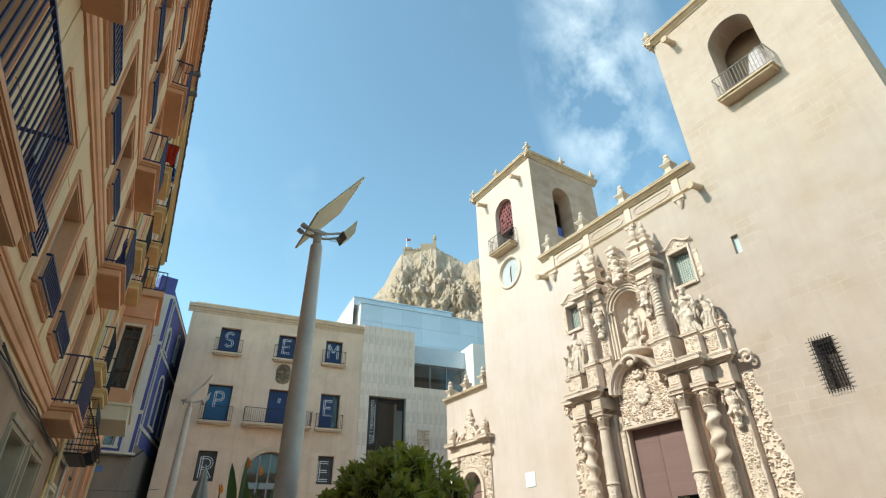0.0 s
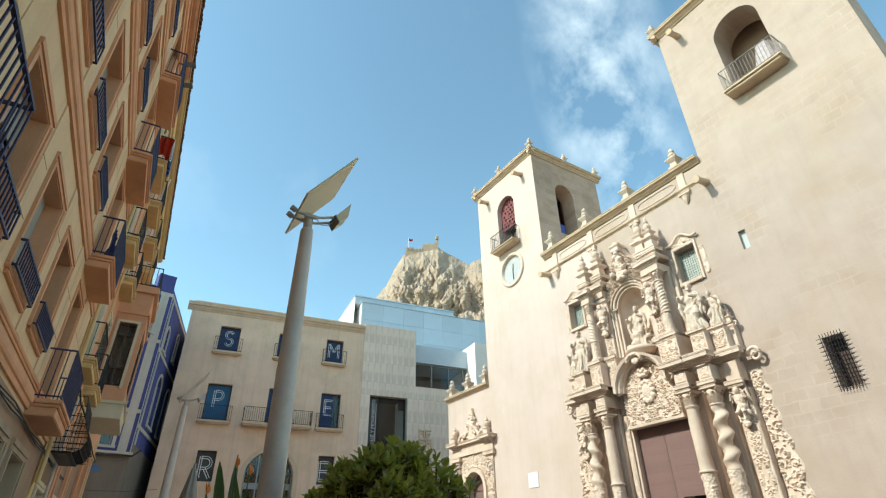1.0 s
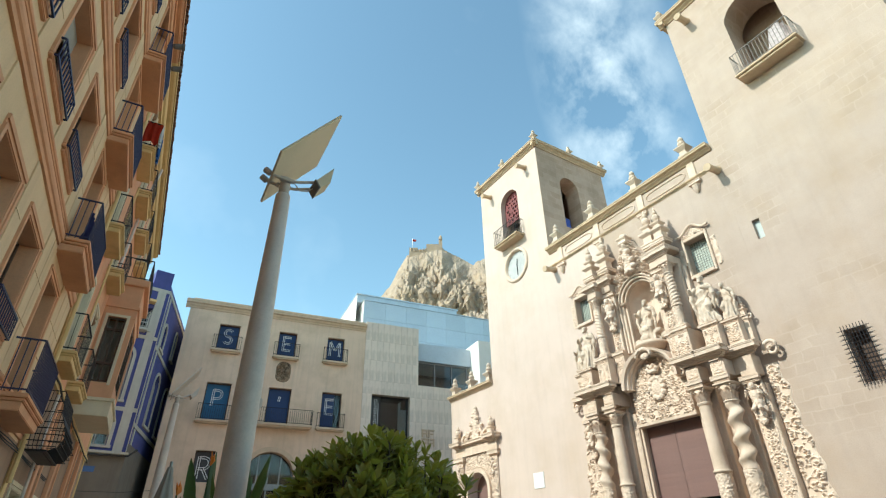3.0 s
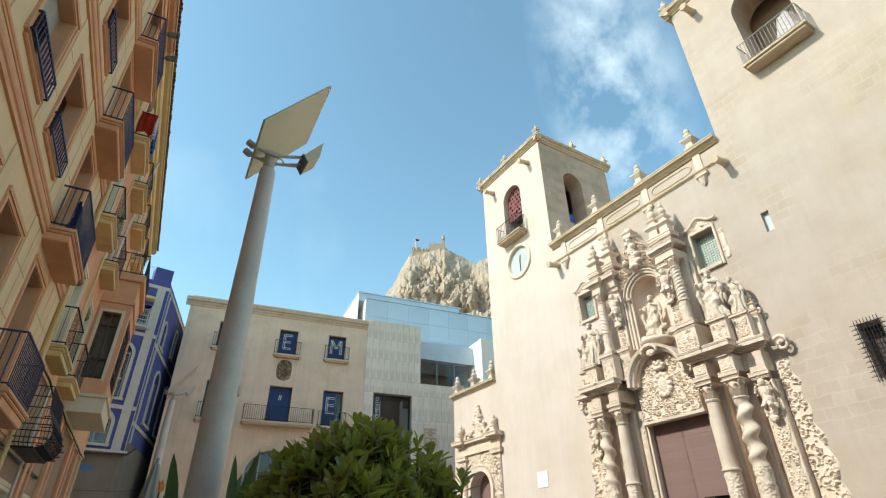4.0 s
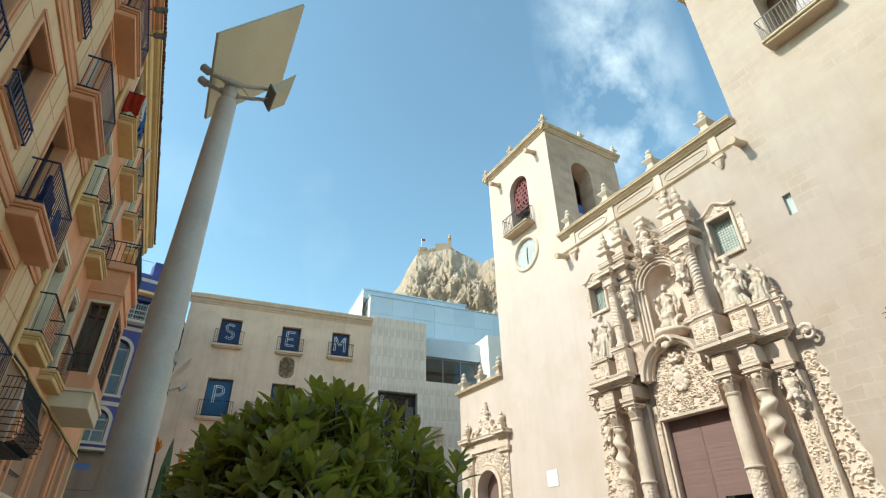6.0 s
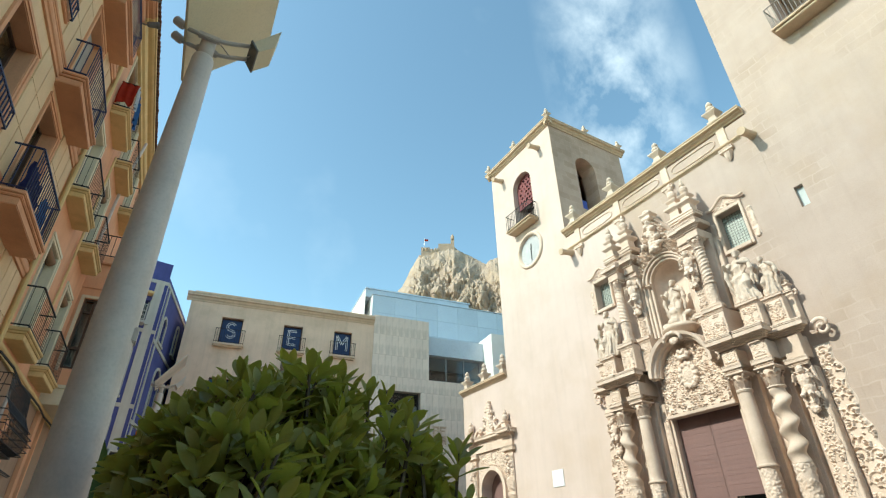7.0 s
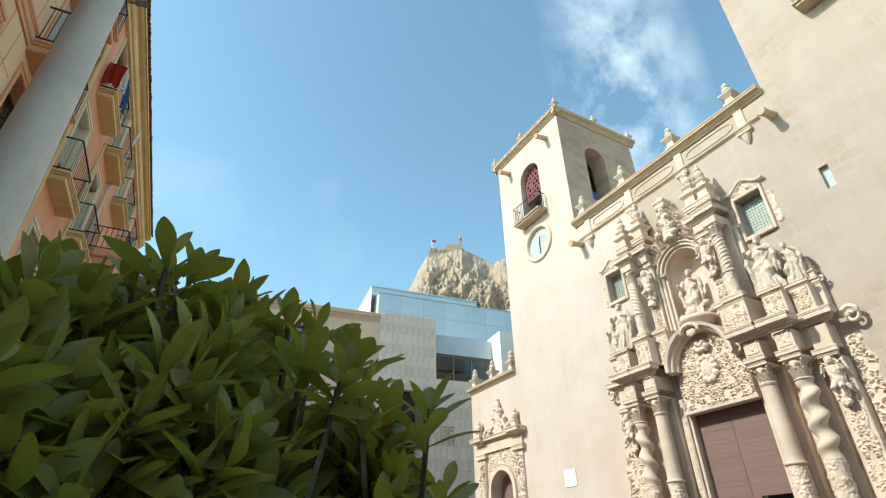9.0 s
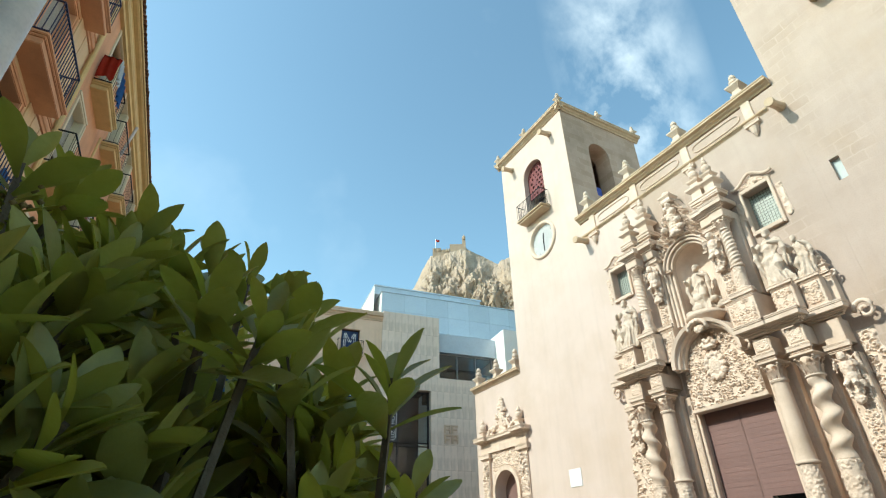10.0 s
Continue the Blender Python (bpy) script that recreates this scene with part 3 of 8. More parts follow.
def iron_rail(parent, x0, x1, y0, y1, z, h, step=0.11, r=0.009, material=None, ends=True, mid=False):
    """A balcony railing round three sides: front at y0, returns to y1. Every baluster is its own piece."""
    material = material or IRON
    for zz in ([0.06, h] if not mid else [0.06, 0.14, h - 0.12, h]):
        bm = B()
        w = 0.016 if zz == h else 0.011
        box(bm, x0, x1, y0 - w, y0 + w, z + zz - 0.012, z + zz + 0.012)
        if ends:
            box(bm, x0 - w, x0 + w, y0, y1, z + zz - 0.012, z + zz + 0.012)
            box(bm, x1 - w, x1 + w, y0, y1, z + zz - 0.012, z + zz + 0.012)
        rail = part("handrail" if zz == h else "bottom_rail", bm, material, parent)
    bm = B()
    tube(bm, [(0, 0, 0.02), (0, 0, h)], r, 5)
    first = None
    spots = [(x0 + (x1 - x0) * i / max(1, round((x1 - x0) / step)), y0) for i in range(round((x1 - x0) / step) + 1)]
    if ends:
        n = max(1, round(abs(y1 - y0) / step))
        spots += [(x, y0 + (y1 - y0) * i / n) for x in (x0, x1) for i in range(1, n)]
    for x, y in spots:
        if first is None:
            first = part("baluster", bm, material, parent)
            first.matrix_basis = pose(x, y, z)
        else:
            again(first, pose(x, y, z))
    return rail


def gargoyle(parent, x, z, length=0.75, y=0.0):
    bm = B()
    lathe(bm, [(0.17, 0.05), (0.17, 0), (0.15, -0.12), (0.13, -length * 0.5), (0.15, -length + 0.1), (0.17, -length + 0.06), (0.15, -length)][::-1], 10,
          pose(x, y, z, -80, 0, 0))
    return part("waterspout", bm, GOLDSTONE, parent, "stone waterspout")


# towers and walls
T1 = (-8.82, -2.32)        # near tower, local x
D1 = 2.1                   # its depth
T2 = (-24.1, -18.4)       # far tower
h1 = Hole(-6.60, -4.74, 17.55, 21.60, arch=True)
slit = Hole(-8.36, -8.10, 11.22, 11.98)
gril = Hole(-7.10, -6.52, 5.86, 7.40)
part("wall", wall(T1[0], T1[1], -0.1, 23.3, 1.3, [h1, slit, gril]), PLASTER, church)
bm = wall(0.0, D1, -0.1, 23.3, 1.0)
part("wall", bm, ASHLAR, church).matrix_basis = pose(T1[1] + 0.006, 0.008, 0, 0, 0, 90)
bm = B()
box(bm, T1[0], T1[1] - 1.0, D1 - 0.25, D1, 12.0, 23.3)
part("wall", bm, ASHLAR, church)
bm = B()
box(bm, T1[0] + 0.05, T1[1] - 0.05, 0.05, D1 - 0.05, 23.0, 23.35)
part("roof", bm, MOULD, church)

clockhole = Hole(-21.14 - 0.88, -21.14 + 0.88, 16.35 - 0.88, 16.35 + 0.88, round=True)
h2 = Hole(-22.08, -20.42, 17.98, 21.72, arch=True)
part("wall", wall(T2[0], T2[1], -0.1, 23.25, 1.2, [clockhole, h2]), SMOOTHPLASTER, church)
h2s = Hole(1.65, 3.15, 18.0, 21.75, arch=True)
bm = wall(0.0, 5.6, 13.0, 23.25, 1.0, [h2s])
part("wall", bm, ASHLAR, church).matrix_basis = pose(T2[1] + 0.006, 0.008, 0, 0, 0, 90)
bm = wall(0.0, 5.6, 9.0, 23.25, 1.0)
part("wall", bm, ASHLAR, church).matrix_basis = pose(T2[0] + 1.0, 1.21, 0, 0, 0, 90)
bm = B()
box(bm, T2[0] + 1.0, T2[1] - 1.0, 4.6, 5.6, 9.0, 23.25)
part("wall", bm, ASHLAR, church)
bm = B()
box(bm, T2[0] + 0.05, T2[1] - 0.05, 0.05, 5.55, 22.9, 23.3)
part("roof", bm, MOULD, church)
for x0, x1, z in ((T1[0] + 0.1, T1[1] - 1.0, 17.5), (T2[0] + 1.2, T2[1] - 1.0, 17.7)):
    bm = B()
    box(bm, x0, x1, 1.2 if x0 < -12 else 1.3, 4.6 if x0 < -12 else D1 - 0.25, z - 0.3, z)
    part("belfry_floor", bm, ASHLAR, church)

# nave front between the towers
winR = Hole(-10.98, -10.08, 10.96, 12.42)
winL = Hole(-17.10, -16.25, 11.15, 12.42)
door_hole = Hole(PC - 1.25, PC + 1.25, -0.1, 6.15)
niche_hole = Hole(PC - 0.74, PC + 0.74, 9.05, 11.77, arch=True)
part("wall", wall(T2[1] + 0.001, PC - 1.6, -0.1, 15.6, 1.1, [winL]), SMOOTHPLASTER, church)
part("wall", wall(PC - 1.6 + 0.001, T1[0] - 0.002, -0.1, 15.6, 1.1, [winR, door_hole, niche_hole]), PLASTER, church)
bm = B()
box(bm, T2[1] + 0.01, T1[0] - 0.01, 1.1, 14, 12.5, 15.4)
part("roof", bm, MOULD, church)
# low chapel wall beyond the far tower
sd = Hole(-26.85, -25.0, -0.1, 5.80, arch=True)
part("wall", wall(-28.55, T2[0] - 0.002, -0.1, 10.2, 0.9, [sd], y=0.05), SMOOTHPLASTER, church)
bm = wall(0.0, 8.0, -0.1, 10.2, 0.8)
part("wall", bm, PLASTER, church).matrix_basis = pose(-28.55 + 0.801, 0.951, 0, 0, 0, 90)
bm = B()
box(bm, -28.5, T2[0] - 0.02, 0.9, 8.5, 9.6, 10.1)
part("roof", bm, MOULD, church)

# cornices
for (x0, x1), zc, depth in ((T1, 23.3, D1), (T2, 23.25, 5.6)):
    bm = B()
    cornice(bm, x0 - 0.28, x1 + 0.28, 0, zc + 0.02, zc + 0.38, 0.34)
    for px, rz, ln in ((x1, 90, depth), (x0, -90, depth)):
        b2 = B()
        cornice(b2, -0.28 if rz > 0 else -depth - 0.3, depth + 0.3 if rz > 0 else 0.28, 0, zc + 0.02, zc + 0.376, 0.34)
        bmesh.ops.transform(b2, matrix=pose(px, 0, 0, 0, 0, rz), verts=b2.verts)
        tmp = bpy.data.meshes.new("c")
        b2.to_mesh(tmp)
        b2.free()
        bm.from_mesh(tmp)
        bpy.data.meshes.remove(tmp)
    part("cornice", bm, GOLDSTONE, church)
    for fx, fy in ((x0 - 0.1, -0.1), (x1 + 0.1, -0.1), ((x0 + x1) / 2 - 0.2, -0.1), (x1 + 0.1, depth * 0.5), (x1 + 0.1, depth), (x0, depth)):
        finial(church, fx, fy, zc + 0.38, 0.78)
bm = B()
cornice(bm, T2[1] + 0.008, T1[0] - 0.003, 0, 15.64, 15.95, 0.32)
part("cornice", bm, GOLDSTONE, church)
bm = B()
cornice(bm, T2[1] + 0.008, T1[0] - 0.4, 0, 14.79, 14.92, 0.12)
part("string_course", bm, GOLDSTONE, church)
for fy in (9.8, 12.42, 15.05, 17.58):
    finial(church, -fy, -0.12, 15.95, 1.05, "urn finial on the parapet")
    bm = B()
    box(bm, -fy - 0.16, -fy + 0.16, -0.06, 0.02, 14.92, 15.66, 0.012)
    ledge(bm, -fy - 0.14, -fy + 0.14, 0.0, 14.5, 14.74, 0.16, 3)
    lathe(bm, [(0.02, 14.15), (0.10, 14.28), (0.14, 14.42), (0.16, 14.5)], 8, pose(-fy, -0.06, 0))
    part("parapet_pilaster", bm, MOULD, church)
for xa, xb in zip((9.8, 12.42, 15.05), (12.42, 15.05, 17.58)):
    bm = B()
    c, hw = -(xa + xb) / 2, (xb - xa) / 2 - 0.34
    ring = [0.19635 * k for k in range(33)]
    tube(bm, [(c + hw * math.copysign(abs(math.cos(a)) ** 0.45, math.cos(a)), -0.02, 15.28 + 0.20 * math.copysign(abs(math.sin(a)) ** 0.7, math.sin(a))) for a in ring], 0.020, 6)
    part("cartouche", bm, MOULD, church, "flat moulded cartouche on the parapet")
bm = B()
cornice(bm, -28.62, T2[0] - 0.003, 0.05, 10.12, 10.42, 0.28)
part("cornice", bm, GOLDSTONE, church)
for fy in (28.2, 26.4, 24.6):
    finial(church, -fy, 0.15, 10.42, 1.1, "urn finial on the low wall")
for gx, gz in ((-8.85, 14.62), (-18.15, 14.62), (-19.45, 22.35), (-23.0, 22.35), (-7.9, 22.55)):
    gargoyle(church, gx, gz)

# belfry balconies, bells and screens
for name, x0, x1, z in (("near", -6.80, -4.52, 17.55), ("far", -22.35, -20.15, 17.98)):
    bm = B()
    box(bm, x0, x1, -0.62, 0.3, z - 0.10, z, 0.02)
    box(bm, x0 + 0.08, x1 - 0.08, -0.54, 0.02, z - 0.20, z - 0.10, 0.02)
    slab = part("balcony", bm, GOLDSTONE, church, "stone balcony slab with an iron railing")
    iron_rail(slab, x0 + 0.06, x1 - 0.06, -0.56, 0.0, z, 1.0, 0.13, 0.012, GREYIRON if name == "near" else IRON)
bm = B()
lathe(bm, [(0.52, 0.0), (0.50, 0.05), (0.40, 0.25), (0.33, 0.55), (0.28, 0.72), (0.16, 0.82), (0.05, 0.86), (0.05, 1.0)], 20)
bell = part("bell", bm, BRONZE, church, "bronze church bell", True)
bell.matrix_basis = pose(-21.25, 1.0, 18.75)
bm = B()
box(bm, -22.05, -20.45, 0.92, 1.08, 19.72, 19.90)
part("beam", bm, WOODDARK, church)
# crumpled sheet over the near tower's bell
nn = 22
V, F = [], []
for j in range(nn + 1):
    for i in range(nn):
        a = 2 * math.pi * i / nn
        t = j / nn
        r = (0.25 + 0.55 * t) * (1 + 0.13 * math.sin(5 * a + 3 * t) + 0.09 * math.sin(11 * a + 5 * t))
        V.append((-5.36 + r * math.cos(a), 1.02 + 0.6 * r * math.sin(a), 19.95 - 2.15 * t + 0.06 * math.sin(4 * a)))
for j in range(nn):
    for i in range(nn):
        F.append((j * nn + i, j * nn + (i + 1) % nn, (j + 1) * nn + (i + 1) % nn, (j + 1) * nn + i))
F.append(tuple(range(nn)))
raw("bell_cover", V, F, CLOTH, church, "grey cloth thrown over a bell", True)
bm = B()
box(bm, -20.75 + 1.2, -18.85, 2.0, 2.6, 17.7, 19.1, 0.08)
part("bell_cover", bm, BLUECLOTH, church, "blue tarpaulin over a bell")
# pierced red screen in the far tower's arch
rng = random.Random(4)
holes = []
for r in range(7):
    for c in range(6):
        x, z, rad = -21.92 + 0.26 * c + (0.13 if r % 2 else 0), 19.74 + 0.27 * r, 0.055 + 0.045 * rng.random()
        if (x + 21.25) ** 2 + max(0, z - 20.9) ** 2 < 0.42 and rng.random() < 0.9:
            holes.append(Hole(x - rad, x + rad, z - rad, z + rad, round=True))
bm = wall(-22.06, -20.44, 19.55, 21.7, 0.06, holes, y=0.32)
part("screen", bm, REDWOOD, church, "red wooden screen with pierced pattern")
# dark sheet painting the belfry's inner shade
bm = B()
box(bm, -22.0, -20.5, 3.6, 3.7, 17.7, 22.0)
part("belfry_back", bm, DARKROOM, church)

# clock
bm = B()
lathe(bm, [(0.88, 0), (0.88, 0.04)], 48, pose(-21.14, 0.12, 16.35, 90))
clock = part("clock", bm, CLOCKFACE, church, "round pale clock face with dark hands")
bm = B()
for i in range(48):
    a0, a1 = 2 * math.pi * i / 48, 2 * math.pi * (i + 1) / 48
    for (r0, y0), (r1, y1) in (((0.86, 0.08), (0.90, -0.09)), ((0.90, -0.09), (1.00, -0.11)), ((1.00, -0.11), (1.07, -0.05)), ((1.07, -0.05), (1.08, 0.04))):
        q = [(-21.14 + r * math.cos(a), y, 16.35 + r * math.sin(a)) for a, r, y in ((a0, r0, y0), (a1, r0, y0), (a1, r1, y1), (a0, r1, y1))]
        bm.faces.new([bm.verts.new(p) for p in q])
bmesh.ops.remove_doubles(bm, verts=bm.verts, dist=1e-4)
bmesh.ops.recalc_face_normals(bm, faces=bm.faces)
part("bezel", bm, MOULD, clock, "", True)
for ang, ln in ((180, 0.62), (8, 0.40)):
    bm = B()
    box(bm, -0.022, 0.022, -0.01, 0.01, -0.12, ln)
    part("clock_hand", bm, IRON, clock).matrix_basis = pose(-21.14, 0.05, 16.35, 0, ang, 0)
bm = B()
box(bm, -0.010, 0.010, -0.006, 0.006, 0.72, 0.80)
mk = part("hour_mark", bm, ALU, clock)
mk.matrix_basis = pose(-21.14, 0.075, 16.35)
for i in range(1, 12):
    again(mk, pose(-21.14, 0.075, 16.35, 0, 30 * i, 0))

# barred window and slit
for hh, back in ((gril, 0.5), (slit, 0.14)):
    bm = B()
    box(bm, hh.x0 - 0.02, hh.x1 + 0.02, back, back + 0.05, hh.z0 - 0.02, hh.z1 + 0.02)
    part("pane", bm, WOODDARK if hh is gril else SLITPANE, church)
bm = B()
tube(bm, [(0, 0, -0.1), (0, 0, 1.66)], 0.011, 5)
bar = part("window_bar", bm, IRON, church)
bar.matrix_basis = pose(gril.x0, -0.1, gril.z0 - 0.02)
for i in range(1, 8):
    again(bar, pose(gril.x0 + 0.58 * i / 7, -0.1, gril.z0 - 0.02))
bm = B()
tube(bm, [(-0.13, 0, 0), (0.71, 0, 0)], 0.010, 5)
bar = part("window_bar", bm, IRON, church)
bar.matrix_basis = pose(gril.x0, -0.1, gril.z0 + 0.05)
for i in range(1, 12):
    again(bar, pose(gril.x0, -0.1, gril.z0 + 0.05 + 0.132 * i))

# upper windows with leaded glass and carved frames
for hh, seed in ((winR, 31), (winL, 32)):
    bm = B()
    box(bm, hh.x0 - 0.02, hh.x1 + 0.02, 0.30, 0.34, hh.z0 - 0.02, hh.z1 + 0.02)
    pane = part("window", bm, LEADGLASS, church, "leaded greenish glass window")
    nx, nz = 9, 14
    bm = B()
    for i in range(1, nx):
        x = hh.x0 + (hh.x1 - hh.x0) * i / nx
        box(bm, x - 0.003, x + 0.003, 0.285, 0.30, hh.z0, hh.z1)
    for i in range(1, nz):
        z = hh.z0 + (hh.z1 - hh.z0) * i / nz
        box(bm, hh.x0, hh.x1, 0.287, 0.301, z - 0.003, z + 0.003)
    part("lead_lattice", bm, STEELDARK, pane)
    bm = B()
    for a, b, c, d in ((hh.x0 - 0.09, hh.x0, hh.z0 - 0.14, hh.z1 + 0.14), (hh.x1, hh.x1 + 0.09, hh.z0 - 0.14, hh.z1 + 0.14)):
        box(bm, a, b, -0.09, 0.02, c, d, 0.015)
    box(bm, hh.x0, hh.x1, -0.088, 0.02, hh.z1, hh.z1 + 0.14, 0.015)
    box(bm, hh.x0, hh.x1, -0.12, 0.02, hh.z0 - 0.14, hh.z0, 0.015)
    part("window_frame", bm, MOULD, pane)
    # swept pediment with curled ends
    cx, hw = (hh.x0 + hh.x1) / 2, (hh.x1 - hh.x0) / 2 + 0.26
    bm = B()
    pts = []
    for i in range(25):
        u = -1 + 2 * i / 24
        z = hh.z1 + 0.20 + 0.38 * math.exp(-(u * 1.9) ** 2) + 0.10 * abs(u) ** 3
        pts.append((cx + u * hw, -0.11, z))
    tube(bm, pts, 0.055, 8)
    part("pediment", bm, MOULD, pane)
    carved_panel("carving", pane, cx - hw + 0.1, cx + hw - 0.1, hh.z1 + 0.13, hh.z1 + 0.55, -0.02, 0.13, seed, 0.12, 0.03,
                 lambda X, Z, cx=cx, hw=hw, z1=hh.z1: (z1 + 0.16 + 0.38 * np.exp(-((X - cx) / hw * 1.9) ** 2) - Z) * 6)
    for sgn in (-1, 1):
        carved_panel("carving", pane, cx + sgn * (hw - 0.02) - 0.12, cx + sgn * (hw - 0.02) + 0.12, hh.z0 - 0.1, hh.z1 - 0.2, -0.01, 0.10, seed + 7 + sgn, 0.10, 0.03,
                     lambda X, Z, c=cx + sgn * (hw - 0.02), z0=hh.z0, z1=hh.z1: 1.2 - ((X - c) / 0.12) ** 2 - ((Z - (z0 + z1) / 2 + 0.1) / 0.62) ** 6)

# main door
bm = B()
box(bm, door_hole.x0, PC - 0.06, 0.14, 0.26, 0.0, 6.15)
leaf = part("door_leaf", bm, DOORWOOD, church, "brown planked church door leaf")
bm = B()
box(bm, PC - 0.05, door_hole.x1, 0.14, 0.26, 3.5, 6.15)
leaf2 = part("door_leaf", bm, DOORWOOD, church, "brown planked church door leaf with an open wicket")
bm = B()
box(bm, PC + 1.12, door_hole.x1, 0.14, 0.26, 0.0, 3.5)
box(bm, PC - 0.05, PC + 0.2, 0.14, 0.26, 0.0, 3.5)
part("door_leaf", bm, DOORWOOD, church)
bm = B()
box(bm, -0.578, 0.578, -0.006, 0.0, -0.067, 0.067, 0.002)
plank = part("door_board", bm, DOORWOOD, leaf)
plank.matrix_basis = pose(PC - 0.66, 0.14, 1.0)
for i in range(38):
    z = 1.0 + 0.1375 * i
    if i:
        again(plank, pose(PC - 0.66, 0.14 + 0.003 * ((i * 7) % 3 - 1), z))
    if i >= 19:
        again(plank, pose(PC + 0.60, 0.14 + 0.003 * ((i * 5) % 3 - 1), z), leaf2)
# black back and ceiling stand in for the unlit space behind the wicket
bm = B()
box(bm, PC - 2, PC + 2, 4.0, 4.2, -0.1, 6.5)
box(bm, PC - 2, PC + 2, 1.2, 4.0, 6.3, 6.5)
part("vestibule", bm, DARKROOM, church)

# small side portal
bm = B()
box(bm, -26.9, -24.95, 0.55, 0.66, 0.0, 5.85)
part("door_leaf", bm, DOORWOOD, church, "brown arched side door")
bm = B()
arch_band(bm, -25.925, 4.875, 0.93, 1.14, -0.10, 0.06)
box(bm, -27.07, -26.855, -0.10, 0.06, 0.0, 4.875)
box(bm, -24.995, -24.78, -0.10, 0.06, 0.0, 4.875)
part("arch_moulding", bm, MOULD, church)
for cx in (-27.55, -24.3):
    carved_panel("pilaster", church, cx - 0.26, cx + 0.26, 0.2, 6.3, -0.10, 0.14, int(-cx * 10), 0.15, 0.022, label="carved pilaster of the side portal")
    bm = B()
    box(bm, cx - 0.28, cx + 0.28, -0.08, 0.06, 0.0, 6.75)
    ledge(bm, cx - 0.26, cx + 0.26, 0.05, 6.35, 6.75, 0.28, 3)
    part("pilaster_core", bm, MOULD, church)
bm = B()
box(bm, -27.9, -23.95, -0.12, 0.06, 6.75, 7.25)
ledge(bm, -27.85, -24.0, 0.05, 7.2, 7.5, 0.42, 4)
for cx in (-27.55, -24.3):
    ledge(bm, cx - 0.2, cx + 0.2, -0.12, 7.2, 7.54, 0.42, 4)
part("entablature", bm, MOULD, church, "moulded entablature of the side portal")
carved_panel("carving", church, -27.1, -24.75, 5.0, 6.75, 0.03, 0.12, 77, 0.14, 0.022, lambda X, Z: np.sqrt((X + 25.925) ** 2 + (Z - 4.875) ** 2) * 5 - 5.7)
bm = B()
box(bm, -21.38, -20.66, -0.03, 0.02, 4.55, 5.22, 0.006)
plaque = part("plaque", bm, WHITEPAINT, church, "plain white wall plaque")

# main portal: two storeys of columns standing before the wall
YC = -0.72


def arch_sweep(bm, cx, zc, prof, a0=0.0, a1=math.pi, n=28, foot=None):
    """An arched moulding: the closed outline prof of (radius, y) carried round an arc, with straight legs down to foot."""
    path = [(cx, zc, a0 + (a1 - a0) * i / n) for i in range(n + 1)]
    if foot is not None:
        path = [(cx, foot, 0.0)] + path + [(cx, foot, math.pi)]
    rows = [[bm.verts.new((x + r * math.cos(a), y, z + r * math.sin(a))) for r, y in prof] for x, z, a in path]
    k = len(prof)
    for p, q in zip(rows, rows[1:]):
        for i in range(k):
            bm.faces.new((p[i], p[(i + 1) % k], q[(i + 1) % k], q[i]))
    bm.faces.new(rows[0])
    bm.faces.new(rows[-1][::-1])
    bmesh.ops.recalc_face_normals(bm, faces=bm.faces)
    return bm


CHISEL = bpy.data.textures.new("chisel", "CLOUDS")
CHISEL.noise_scale, CHISEL.noise_depth = 0.055, 3


def sculpted(name, parent, blobs, label, voxel=0.022, limbs=(), material=None):
    """A carved lump: overlapping rounded masses (x, y, z, rx, ry, rz) and limbs (points, radii), fused into one skin."""
    bm = B()
    for x, y, z, rx, ry, rz in blobs:
        bmesh.ops.create_icosphere(bm, subdivisions=2, radius=1.0, matrix=Matrix.Translation((x, y, z)) @ Matrix.Diagonal((rx, ry, rz, 1)))
    for pts, radii in limbs:
        tube(bm, pts, radii, 8)
    ob = part(name, bm, material or CARVED, parent, label, True)
    md = ob.modifiers.new("fuse", "REMESH")
    md.mode, md.voxel_size, md.use_smooth_shade = "VOXEL", voxel, True
    ds = ob.modifiers.new("chisel", "DISPLACE")
    ds.texture, ds.strength, ds.mid_level = CHISEL, 0.055, 0.55
    return ob


